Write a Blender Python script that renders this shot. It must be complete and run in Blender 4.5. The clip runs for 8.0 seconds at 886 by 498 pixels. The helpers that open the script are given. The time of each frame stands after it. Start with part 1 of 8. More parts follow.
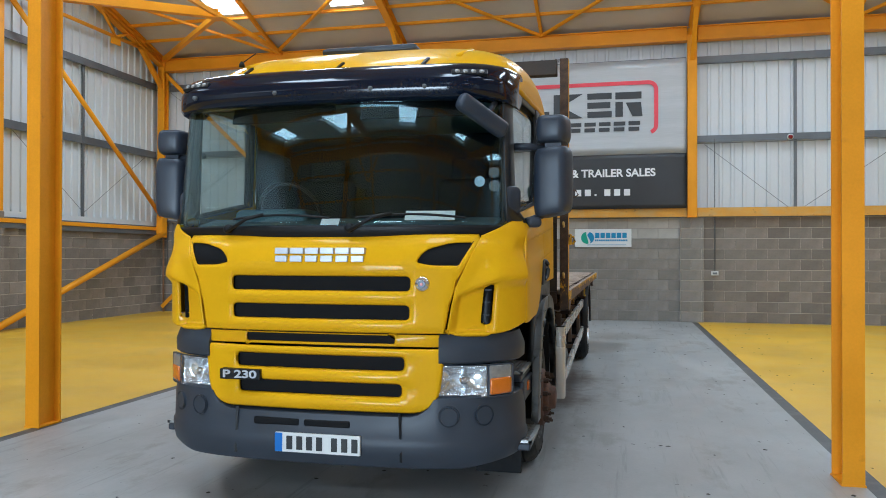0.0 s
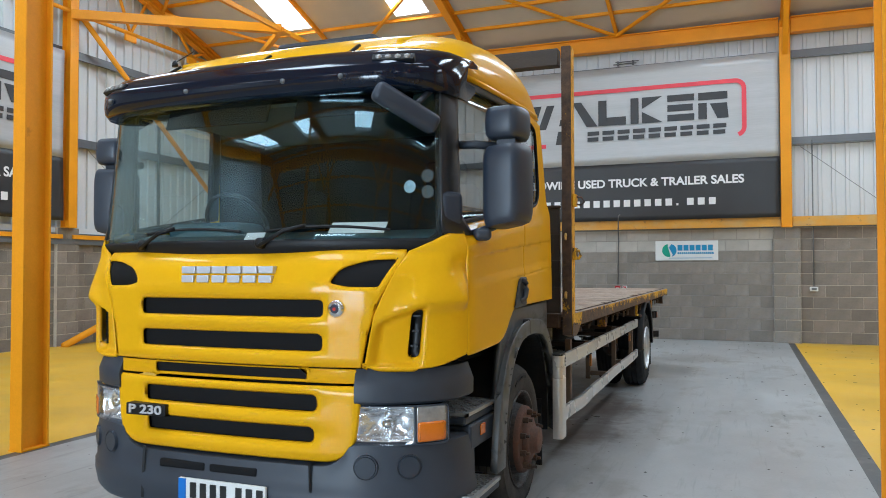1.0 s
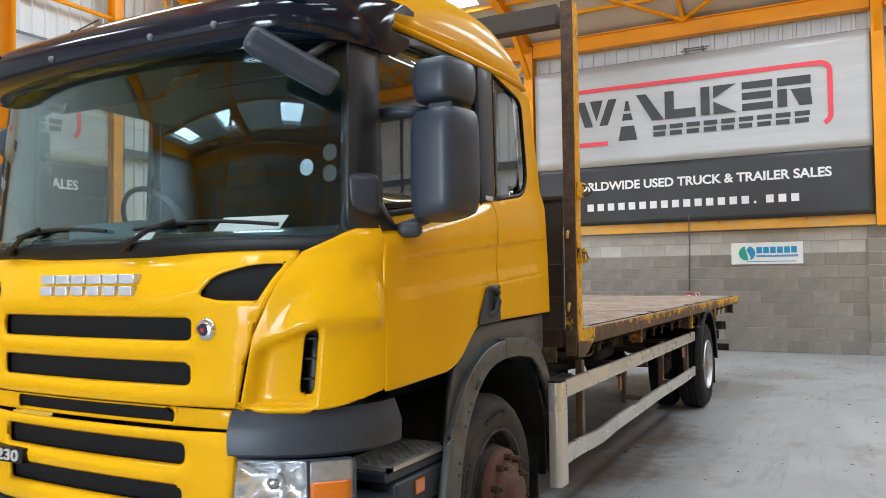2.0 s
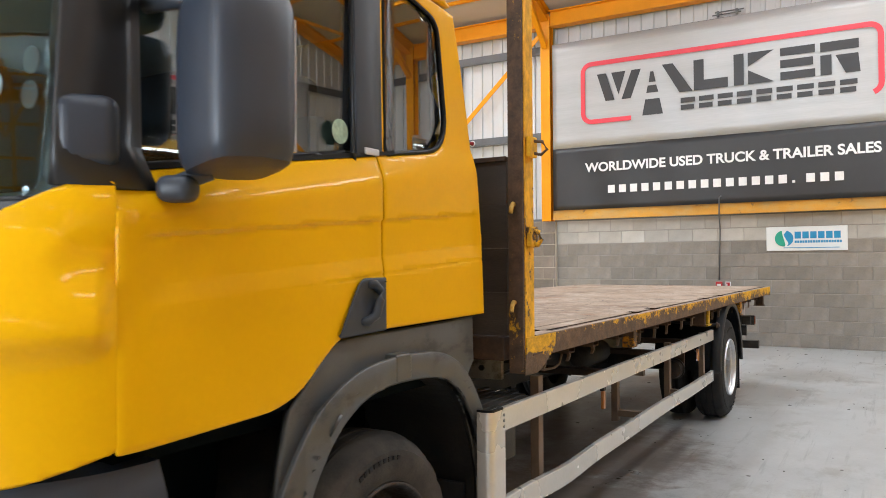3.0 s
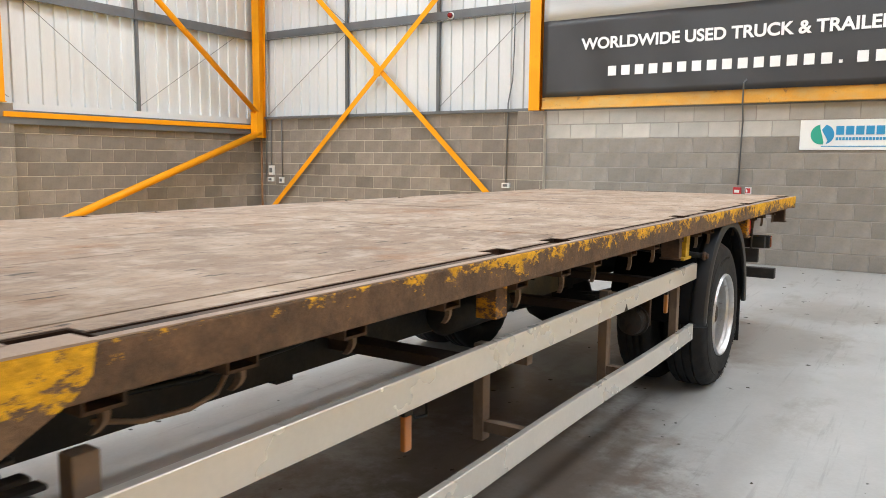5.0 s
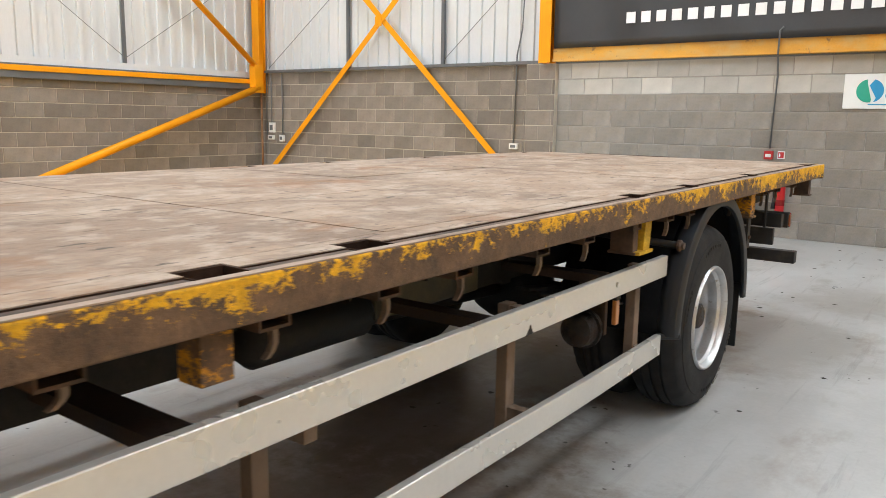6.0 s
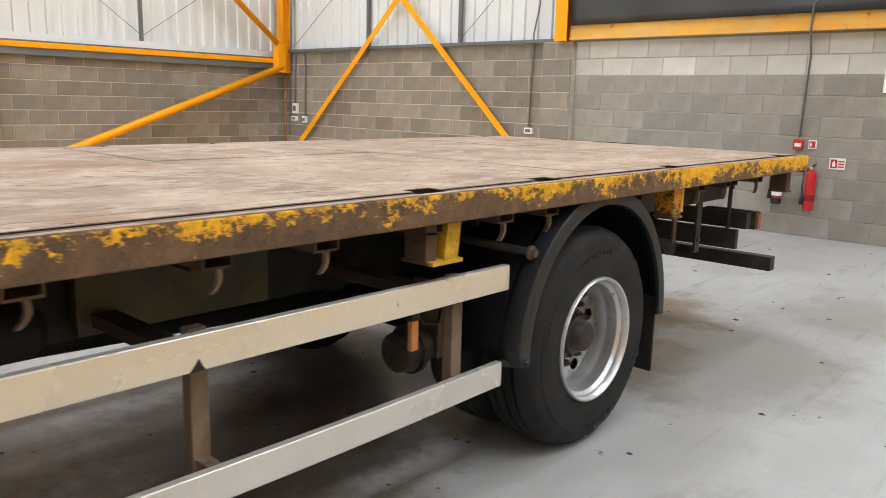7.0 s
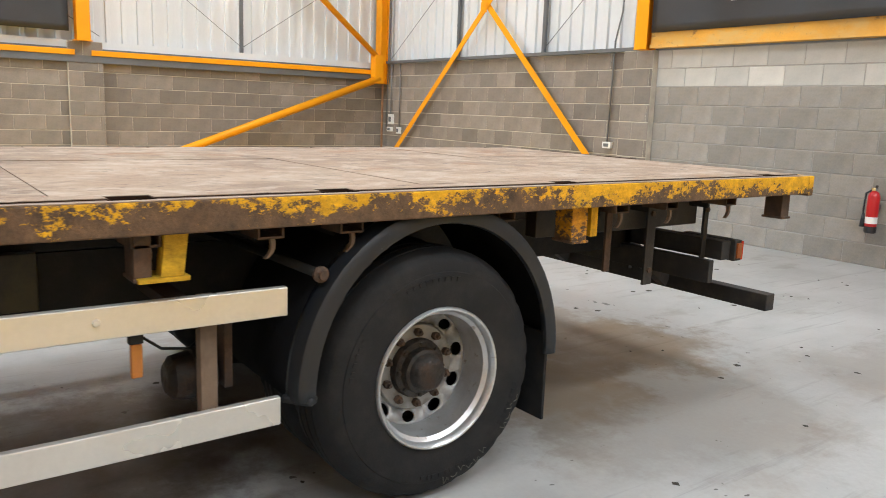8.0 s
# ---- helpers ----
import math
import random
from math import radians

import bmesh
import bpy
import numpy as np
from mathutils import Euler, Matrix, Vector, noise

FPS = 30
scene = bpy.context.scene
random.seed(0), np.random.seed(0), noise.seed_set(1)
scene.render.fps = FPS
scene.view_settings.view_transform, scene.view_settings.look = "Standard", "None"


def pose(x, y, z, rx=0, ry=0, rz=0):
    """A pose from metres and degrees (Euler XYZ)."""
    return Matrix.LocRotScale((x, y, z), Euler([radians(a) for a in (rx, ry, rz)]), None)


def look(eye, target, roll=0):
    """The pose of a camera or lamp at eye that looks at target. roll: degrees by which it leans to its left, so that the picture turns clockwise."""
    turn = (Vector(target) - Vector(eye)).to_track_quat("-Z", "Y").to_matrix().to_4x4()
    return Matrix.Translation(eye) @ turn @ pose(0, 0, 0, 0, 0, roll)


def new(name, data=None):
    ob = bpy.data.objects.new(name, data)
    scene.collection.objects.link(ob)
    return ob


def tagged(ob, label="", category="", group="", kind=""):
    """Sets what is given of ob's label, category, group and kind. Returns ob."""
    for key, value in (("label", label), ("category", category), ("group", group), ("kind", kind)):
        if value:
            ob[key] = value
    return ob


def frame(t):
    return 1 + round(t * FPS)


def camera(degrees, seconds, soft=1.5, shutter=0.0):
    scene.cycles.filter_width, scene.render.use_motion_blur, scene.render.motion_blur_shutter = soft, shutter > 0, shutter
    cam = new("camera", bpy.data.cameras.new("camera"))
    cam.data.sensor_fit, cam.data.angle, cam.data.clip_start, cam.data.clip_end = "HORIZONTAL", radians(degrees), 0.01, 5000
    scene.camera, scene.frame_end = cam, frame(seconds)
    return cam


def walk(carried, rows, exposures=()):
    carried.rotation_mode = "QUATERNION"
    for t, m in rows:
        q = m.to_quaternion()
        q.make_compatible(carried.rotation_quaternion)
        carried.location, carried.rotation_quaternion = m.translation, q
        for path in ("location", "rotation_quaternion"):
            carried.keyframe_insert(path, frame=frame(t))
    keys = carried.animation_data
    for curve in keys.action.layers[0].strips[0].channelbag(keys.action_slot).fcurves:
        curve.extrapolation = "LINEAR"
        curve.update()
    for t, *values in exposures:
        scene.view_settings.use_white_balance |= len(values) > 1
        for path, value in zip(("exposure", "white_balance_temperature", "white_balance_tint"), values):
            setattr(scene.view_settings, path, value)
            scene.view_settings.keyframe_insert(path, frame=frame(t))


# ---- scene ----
cam = camera(60.2, 8.0, 0.9, 0.2)
PATH = [
    (0, (0.179, 0.025, 1.498), (-0.276, 1.972, 1.514), 0.1),
    (0.5, (0.548, 0.502, 1.5), (-0.048, 2.411, 1.535), -0.0),
    (1, (0.899, 0.988, 1.526), (0.167, 2.848, 1.577), -0.1),
    (1.2, (0.996, 1.198, 1.494), (0.218, 3.04, 1.554), -0.3),
    (2.5, (1.154, 2.81, 1.525), (0.157, 4.542, 1.588), -0.6),
    (3, (1.118, 3.466, 1.521), (0.096, 5.185, 1.557), -0.4),
    (3.5, (1.081, 4.104, 1.519), (0.043, 5.813, 1.505), 0.0),
    (4, (1.03, 4.753, 1.507), (-0.018, 6.455, 1.423), 0.4),
    (4.5, (0.945, 5.376, 1.499), (-0.116, 7.063, 1.334), 0.7),
    (5.8, (0.797, 7.152, 1.475), (-0.347, 8.762, 1.161), 0.6),
    (6, (0.864, 7.361, 1.49), (-0.302, 8.951, 1.154), 0.9),
    (6.5, (1.085, 7.924, 1.481), (-0.133, 9.468, 1.115), 1.0),
    (7, (1.321, 8.522, 1.477), (0.005, 9.98, 1.097), 1.5),
    (7.5, (1.63, 9.109, 1.483), (0.188, 10.443, 1.109), 1.7),
    (8, (1.88, 9.705, 1.468), (0.297, 10.873, 1.112), 2.1),
]
walk(cam, [(t, look(eye, target, roll)) for t, eye, target, roll in PATH],
     ((0.0, -0.57, 5380, 3), (1.0, -0.40, 5500, 4), (2.5, 0.05, 6080, 9), (3.5, 0.24, 6250, 10), (4.5, 0.32, 6250, 9), (6.0, 0.28, 6250, 8), (8.0, 0.38, 6250, 8)))

# ---- world, light, exposure ----
world = bpy.data.worlds.new("sky")
scene.world = world
world.use_nodes = True
wn = world.node_tree.nodes
sky = wn.new("ShaderNodeTexSky")
sky.sky_type = "NISHITA"
sky.sun_disc = False
sky.sun_elevation, sky.sun_rotation = radians(48), radians(200)
world.node_tree.links.new(sky.outputs[0], wn["Background"].inputs[0])
wn["Background"].inputs[1].default_value = 0.12

sun_data = bpy.data.lights.new("sun", "SUN")
sun_data.energy, sun_data.angle, sun_data.color = 3.5, radians(12), (1.0, 0.96, 0.9)
sun = new("sun", sun_data)
sun.matrix_world = look((0, 0, 40), (6, 18, 0))

SKYLIGHT, DOORLIGHT = 228.0, 1850.0


def area_lamp(name, m, sx, sy, watts, colour):
    data = bpy.data.lights.new(name, "AREA")
    data.shape, data.size, data.size_y, data.energy, data.color = "RECTANGLE", sx, sy, watts, colour
    ob = new(name, data)
    ob.matrix_world = m
    return ob


# ---- materials ----
def mat(name, base, rough=0.5, metal=0.0, vary=0.12, scale=3.0, bump=0.05, fine=60.0, second=None, amount=0.5, edge=0.08,
        stretch=(1, 1, 1), clear=0.0, rvary=0.1, random=0.0, fac_scale=2.0, spec=0.5):
    """A procedural surface: base colour varied at two scales, fine relief, and an optional second colour in worn patches."""
    m = bpy.data.materials.new(name)
    m.use_nodes = True
    nt = m.node_tree
    n, l = nt.nodes, nt.links
    b = n["Principled BSDF"]
    b.inputs["Roughness"].default_value = rough
    b.inputs["Metallic"].default_value = metal
    b.inputs["Coat Weight"].default_value = clear
    b.inputs["Specular IOR Level"].default_value = spec
    b.inputs["Coat Roughness"].default_value = 0.06
    tc = n.new("ShaderNodeTexCoord")
    mp = n.new("ShaderNodeMapping")
    mp.inputs["Scale"].default_value = stretch
    l.new(tc.outputs["Object"], mp.inputs[0])

    def tex(s, d=4.0):
        t = n.new("ShaderNodeTexNoise")
        t.inputs["Scale"].default_value, t.inputs["Detail"].default_value, t.inputs["Roughness"].default_value = s, d, 0.6
        l.new(mp.outputs[0], t.inputs["Vector"])
        return t.outputs["Fac"]

    def ramp(src, lo, hi, a, c):
        r = n.new("ShaderNodeMapRange")
        for i, v in zip((1, 2, 3, 4), (lo, hi, a, c)):
            r.inputs[i].default_value = v
        l.new(src, r.inputs[0])
        return r.outputs[0]

    def mul(a, c):
        q = n.new("ShaderNodeMath")
        q.operation = "MULTIPLY"
        l.new(a, q.inputs[0]), l.new(c, q.inputs[1])
        return q.outputs[0]

    big, small = tex(scale), tex(fine, 6.0)
    val = mul(ramp(big, 0.3, 0.7, 1 - vary, 1 + vary), ramp(small, 0.3, 0.7, 1 - vary * 0.5, 1 + vary * 0.5))
    if random:
        oi = n.new("ShaderNodeObjectInfo")
        val = mul(val, ramp(oi.outputs["Random"], 0, 1, 1 - random, 1 + random))
    hs = n.new("ShaderNodeHueSaturation")
    hs.inputs["Color"].default_value = (*base, 1)
    l.new(val, hs.inputs["Value"])
    col = hs.outputs[0]
    rsrc = ramp(big, 0.3, 0.7, max(0.02, rough - rvary * rough), min(1, rough + rvary * rough))
    if second:
        f = ramp(tex(fac_scale, 8.0), 1 - amount - edge, 1 - amount + edge, 0, 1)
        mx = n.new("ShaderNodeMix")
        mx.data_type = "RGBA"
        h2 = n.new("ShaderNodeHueSaturation")
        h2.inputs["Color"].default_value = (*second, 1)
        l.new(val, h2.inputs["Value"])
        l.new(f, mx.inputs["Factor"]), l.new(col, mx.inputs[6]), l.new(h2.outputs[0], mx.inputs[7])
        col = mx.outputs[2]
    l.new(col, b.inputs["Base Color"])
    l.new(rsrc, b.inputs["Roughness"])
    if bump:
        bp = n.new("ShaderNodeBump")
        bp.inputs["Strength"].default_value, bp.inputs["Distance"].default_value = bump, 0.01
        l.new(small, bp.inputs["Height"])
        l.new(bp.outputs[0], b.inputs["Normal"])
    return m


def worn_paint(name, metal_colour, paint, amount, z_mid=None, z_gain=0.0, y_gain=0.0, y_mid=9.0, scale=(9.0, 40.0), clump=1.6, streak=(1, 0.75, 1.5)):
    """Paint flaked off rusty steel: ragged flakes gathered in clumps, more of them high up and towards one end."""
    m = mat(name, metal_colour, 0.78, vary=0.35, scale=14, bump=0.35, fine=110, second=tuple(c * 0.5 for c in metal_colour), amount=0.45, edge=0.15, fac_scale=18)
    n, l = m.node_tree.nodes, m.node_tree.links
    tc = n.new("ShaderNodeTexCoord")
    mp = n.new("ShaderNodeMapping")
    mp.inputs["Scale"].default_value = streak
    l.new(tc.outputs["Object"], mp.inputs[0])

    def math_node(op, a, c):
        q = n.new("ShaderNodeMath")
        q.operation = op
        for i, v in enumerate((a, c)):
            if isinstance(v, (int, float)):
                q.inputs[i].default_value = v
            else:
                l.new(v, q.inputs[i])
        return q.outputs[0]

    def noise(s, d, r):
        t = n.new("ShaderNodeTexNoise")
        t.inputs["Scale"].default_value, t.inputs["Detail"].default_value, t.inputs["Roughness"].default_value = s, d, r
        l.new(mp.outputs[0], t.inputs["Vector"])
        return math_node("SUBTRACT", t.outputs["Fac"], 0.5)

    f = math_node("ADD", math_node("MULTIPLY", noise(scale[0], 6, 0.7), 0.85), math_node("MULTIPLY", noise(scale[1], 5, 0.75), 0.65))
    f = math_node("ADD", f, math_node("MULTIPLY", noise(clump, 2, 0.5), 0.48))
    if z_gain or y_gain:
        sp = n.new("ShaderNodeSeparateXYZ")
        l.new(tc.outputs["Object"], sp.inputs[0])
        if z_gain:
            f = math_node("ADD", f, math_node("MULTIPLY", math_node("SUBTRACT", sp.outputs["Z"], z_mid), z_gain))
        if y_gain:
            f = math_node("ADD", f, math_node("MULTIPLY", math_node("SUBTRACT", sp.outputs["Y"], y_mid), y_gain))
    f = math_node("MULTIPLY", math_node("ADD", f, amount - 0.5), 16.0)
    cl = n.new("ShaderNodeClamp")
    l.new(f, cl.inputs[0])
    b = n["Principled BSDF"]
    old = b.inputs["Base Color"].links[0].from_socket
    hs, mx = n.new("ShaderNodeHueSaturation"), n.new("ShaderNodeMix")
    hs.inputs["Color"].default_value = (*paint, 1)
    l.new(math_node("ADD", math_node("MULTIPLY", noise(26.0, 5, 0.7), 1.9), 1.0), hs.inputs["Value"])
    mx.data_type = "RGBA"
    l.new(cl.outputs[0], mx.inputs["Factor"]), l.new(old, mx.inputs[6]), l.new(hs.outputs[0], mx.inputs[7])
    l.new(mx.outputs[2], b.inputs["Base Color"])
    bp = [q for q in n if q.type == "BUMP"][0]
    hgt = math_node("ADD", math_node("MULTIPLY", cl.outputs[0], 0.5), bp.inputs["Height"].links[0].from_socket)
    l.new(hgt, bp.inputs["Height"])
    return m


def stained(name, base, layers, rough=0.8, rough_to=None, bump=0.2, fine=60.0, grain=(1, 1, 1), random=0.0, metal=0.0):
    """A base colour under several stains; a layer is (colour, scale, detail, from, to, strength, stretch)."""
    m = mat(name, base, rough, metal, vary=0.10, scale=1.3, bump=bump, fine=fine, stretch=grain, random=random)
    n, l = m.node_tree.nodes, m.node_tree.links
    b = n["Principled BSDF"]
    tc = n.new("ShaderNodeTexCoord")
    rsock = b.inputs["Roughness"].links[0].from_socket
    for i, (colour, scale, detail, lo, hi, strength, stretch) in enumerate(layers):
        mp = n.new("ShaderNodeMapping")
        mp.inputs["Scale"].default_value = stretch
        mp.inputs["Location"].default_value = (i * 3.7, i * 1.9, i * 5.3)
        l.new(tc.outputs["Object"], mp.inputs[0])
        t = n.new("ShaderNodeTexNoise")
        t.inputs["Scale"].default_value, t.inputs["Detail"].default_value, t.inputs["Roughness"].default_value = scale, detail, 0.65
        l.new(mp.outputs[0], t.inputs["Vector"])
        r = n.new("ShaderNodeMapRange")
        for k, v in zip((1, 2, 3, 4), (lo, hi, 0.0, strength)):
            r.inputs[k].default_value = v
        l.new(t.outputs["Fac"], r.inputs[0])
        old = b.inputs["Base Color"].links[0].from_socket
        mx = n.new("ShaderNodeMix")
        mx.data_type = "RGBA"
        mx.inputs[7].default_value = (*colour, 1)
        l.new(r.outputs[0], mx.inputs["Factor"]), l.new(old, mx.inputs[6])
        l.new(mx.outputs[2], b.inputs["Base Color"])
        if rough_to:
            ad = n.new("ShaderNodeMix")
            ad.data_type = "FLOAT"
            ad.inputs[3].default_value = rough_to
            l.new(r.outputs[0], ad.inputs["Factor"]), l.new(rsock, ad.inputs[2])
            rsock = ad.outputs[0]
            l.new(rsock, b.inputs["Roughness"])
    return m


def glass_mat(name, tint, floor=0.05, power=4.4, sheen=(0.8, 0.8, 0.8)):
    """A thin pane: tinted see-through, with gloss that grows towards a glancing view."""
    m = bpy.data.materials.new(name)
    m.use_nodes = True
    n, l = m.node_tree.nodes, m.node_tree.links
    n.remove(n["Principled BSDF"])
    tr, gl, lw, mx = n.new("ShaderNodeBsdfTransparent"), n.new("ShaderNodeBsdfGlossy"), n.new("ShaderNodeLayerWeight"), n.new("ShaderNodeMixShader")
    pw, ad = n.new("ShaderNodeMath"), n.new("ShaderNodeMath")
    pw.operation, ad.operation = "POWER", "MULTIPLY_ADD"
    pw.inputs[1].default_value, ad.inputs[1].default_value, ad.inputs[2].default_value = power, 0.9 - floor, floor
    tr.inputs[0].default_value = (*tint, 1)
    gl.inputs["Roughness"].default_value = 0.0
    gl.inputs["Color"].default_value = (*sheen, 1)
    l.new(lw.outputs["Facing"], pw.inputs[0]), l.new(pw.outputs[0], ad.inputs[0]), l.new(ad.outputs[0], mx.inputs[0])
    l.new(tr.outputs[0], mx.inputs[1]), l.new(gl.outputs[0], mx.inputs[2])
    l.new(mx.outputs[0], n["Material Output"].inputs[0])
    return m


YELLOW = mat("yellow_vehicle_paint", (0.765, 0.405, 0.0003), 0.38, vary=0.03, scale=1.2, bump=0.003, clear=0.25, spec=0.04)
STEEL_Y = mat("amber_painted_steel", (0.78, 0.315, 0.004), 0.45, vary=0.08, scale=1.5, bump=0.03, second=(0.55, 0.215, 0.012), amount=0.28, edge=0.06, fac_scale=5, spec=0.25)
STEEL_P = stained("dusty_amber_steel", (0.64, 0.32, 0.035), [((0.55, 0.36, 0.12), 2.0, 6, 0.45, 0.6, 0.7, (1, 1, 2)), ((0.16, 0.10, 0.05), 9.0, 5, 0.62, 0.7, 0.7, (1, 1, 1))], 0.55, bump=0.05)
GREY_STEEL = mat("galvanised_steel", (0.145, 0.152, 0.16), 0.5, 0.4, vary=0.12, scale=2.5, bump=0.03)
CLAD = mat("white_cladding_sheet", (0.625, 0.645, 0.66), 0.45, vary=0.05, scale=0.7, bump=0.02, second=(0.54, 0.55, 0.55), amount=0.35, edge=0.3, fac_scale=0.8, stretch=(1, 1, 0.25))
ROOFM = mat("roof_lining_sheet", (0.50, 0.47, 0.44), 0.7, vary=0.08, scale=0.8, bump=0.02)
BLOCK = mat("brown_grey_concrete_block", (0.215, 0.187, 0.158), 0.9, vary=0.2, scale=4, bump=0.4, fine=90, random=0.22, second=(0.18, 0.16, 0.145), amount=0.4, edge=0.2, fac_scale=7)
BLOCK_G = mat("grey_concrete_block", (0.262, 0.236, 0.203), 0.9, vary=0.18, scale=4, bump=0.4, fine=90, random=0.13, second=(0.21, 0.2, 0.19), amount=0.4, edge=0.2, fac_scale=7)
BLOCK_L = mat("pale_concrete_block", (0.47, 0.455, 0.42), 0.9, vary=0.1, scale=4, bump=0.35, fine=90, random=0.14)
MORTAR = mat("pale_mortar", (0.50, 0.45, 0.37), 0.95, vary=0.15, scale=6, bump=0.3)
MORTAR_G = mat("grey_mortar", (0.33, 0.31, 0.285), 0.95, vary=0.15, scale=6, bump=0.3)
FLOOR_G = stained("grey_floor_paint", (0.36, 0.362, 0.356), [
    ((0.25, 0.238, 0.22), 0.55, 6, 0.44, 0.64, 0.5, (1, 0.6, 1)),
    ((0.47, 0.475, 0.47), 0.9, 5, 0.52, 0.72, 0.45, (1.4, 0.5, 1)),
    ((0.185, 0.15, 0.11), 2.4, 8, 0.56, 0.67, 0.38, (1, 0.5, 1)),
    ((0.17, 0.165, 0.16), 3.0, 6, 0.58, 0.68, 0.35, (4.5, 0.25, 1)),
    ((0.06, 0.055, 0.05), 5.5, 3, 0.725, 0.75, 0.8, (1, 1, 1)),
    ((0.055, 0.05, 0.045), 13.0, 2, 0.735, 0.755, 0.9, (1, 1, 1))], 0.30, 0.55, 0.05, 40)
FLOOR_Y = mat("yellow_floor_paint", (0.72, 0.42, 0.025), 0.4, vary=0.06, scale=0.6, bump=0.04, fine=40, second=(0.52, 0.32, 0.05), amount=0.3, edge=0.2, fac_scale=0.9, rvary=0.3)
LINE = mat("dark_floor_line", (0.07, 0.068, 0.066), 0.5, vary=0.2, scale=4, bump=0.05, second=(0.16, 0.15, 0.14), amount=0.35, edge=0.15, fac_scale=4)
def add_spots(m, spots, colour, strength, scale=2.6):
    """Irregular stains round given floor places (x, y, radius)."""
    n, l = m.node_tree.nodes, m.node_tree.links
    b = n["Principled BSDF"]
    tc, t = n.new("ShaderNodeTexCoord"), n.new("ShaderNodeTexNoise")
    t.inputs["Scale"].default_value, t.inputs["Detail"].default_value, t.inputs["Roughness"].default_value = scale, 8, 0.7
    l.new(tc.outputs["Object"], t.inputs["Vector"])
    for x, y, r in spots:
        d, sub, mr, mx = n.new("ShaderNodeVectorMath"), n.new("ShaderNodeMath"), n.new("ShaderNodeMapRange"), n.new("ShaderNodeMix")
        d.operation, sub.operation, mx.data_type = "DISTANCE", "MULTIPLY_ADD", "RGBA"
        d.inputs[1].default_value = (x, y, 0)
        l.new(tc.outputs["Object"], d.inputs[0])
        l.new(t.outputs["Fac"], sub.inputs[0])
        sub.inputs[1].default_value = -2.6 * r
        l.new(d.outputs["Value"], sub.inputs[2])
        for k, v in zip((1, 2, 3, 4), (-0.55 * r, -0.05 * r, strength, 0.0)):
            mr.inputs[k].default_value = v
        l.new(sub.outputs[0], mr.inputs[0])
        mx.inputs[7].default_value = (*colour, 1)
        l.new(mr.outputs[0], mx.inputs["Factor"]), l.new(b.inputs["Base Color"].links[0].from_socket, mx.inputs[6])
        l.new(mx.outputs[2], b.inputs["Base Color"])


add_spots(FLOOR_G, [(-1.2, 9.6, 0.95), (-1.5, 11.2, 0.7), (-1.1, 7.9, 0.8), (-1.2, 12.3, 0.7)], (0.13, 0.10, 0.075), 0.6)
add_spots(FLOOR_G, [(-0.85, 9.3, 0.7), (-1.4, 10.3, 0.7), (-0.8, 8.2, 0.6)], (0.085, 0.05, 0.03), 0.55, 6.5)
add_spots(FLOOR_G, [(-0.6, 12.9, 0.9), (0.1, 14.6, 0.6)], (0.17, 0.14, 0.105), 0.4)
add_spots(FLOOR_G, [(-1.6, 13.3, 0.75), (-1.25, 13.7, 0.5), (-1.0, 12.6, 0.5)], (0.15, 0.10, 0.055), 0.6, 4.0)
BAN_G = mat("brushed_silver_banner_vinyl", (0.42, 0.425, 0.43), 0.38, 0.15, vary=0.10, scale=1.0, bump=0.03, fine=25, stretch=(0.15, 0.15, 3.0))
BAN_K = mat("charcoal_banner_vinyl", (0.028, 0.028, 0.03), 0.45, vary=0.15, scale=1.5, bump=0.03)
BAN_R = mat("red_banner_print", (0.72, 0.05, 0.075), 0.45, vary=0.05, bump=0.0)
BAN_W = mat("white_banner_print", (0.82, 0.82, 0.82), 0.45, vary=0.04, bump=0.0)
SIGN_W = mat("white_sign_board", (0.8, 0.82, 0.82), 0.35, vary=0.03, bump=0.0)
SIGN_B = mat("blue_sign_print", (0.03, 0.28, 0.55), 0.4, vary=0.03, bump=0.0)
SIGN_T = mat("green_sign_print", (0.03, 0.36, 0.25), 0.4, vary=0.03, bump=0.0)
RED = mat("red_enamel", (0.45, 0.014, 0.018), 0.3, vary=0.05, bump=0.01)
DEEPRED = mat("deep_red_lens", (0.20, 0.008, 0.012), 0.2, vary=0.1, bump=0.01)
BLACKP = mat("black_plastic", (0.014, 0.015, 0.018), 0.36, spec=0.5, vary=0.12, scale=6, bump=0.06, fine=200)
WHITEP = mat("white_plastic", (0.72, 0.72, 0.70), 0.4, vary=0.05, bump=0.01)


OPAL = bpy.data.materials.new("translucent_skylight_sheet")
OPAL.use_nodes = True
OPAL.node_tree.nodes.remove(OPAL.node_tree.nodes["Principled BSDF"])
opal_node = OPAL.node_tree.nodes.new("ShaderNodeBsdfTranslucent")
opal_node.inputs["Color"].default_value = (0.94, 0.96, 0.98, 1)
# added glow whitens the sheet, standing in for daylight coming through it
opal_glow, opal_sum = OPAL.node_tree.nodes.new("ShaderNodeEmission"), OPAL.node_tree.nodes.new("ShaderNodeAddShader")
opal_glow.inputs["Color"].default_value, opal_glow.inputs["Strength"].default_value = (1.0, 0.99, 0.96, 1), 1.1
OPAL.node_tree.links.new(opal_node.outputs[0], opal_sum.inputs[0])
OPAL.node_tree.links.new(opal_glow.outputs[0], opal_sum.inputs[1])
OPAL.node_tree.links.new(opal_sum.outputs[0], OPAL.node_tree.nodes["Material Output"].inputs[0])


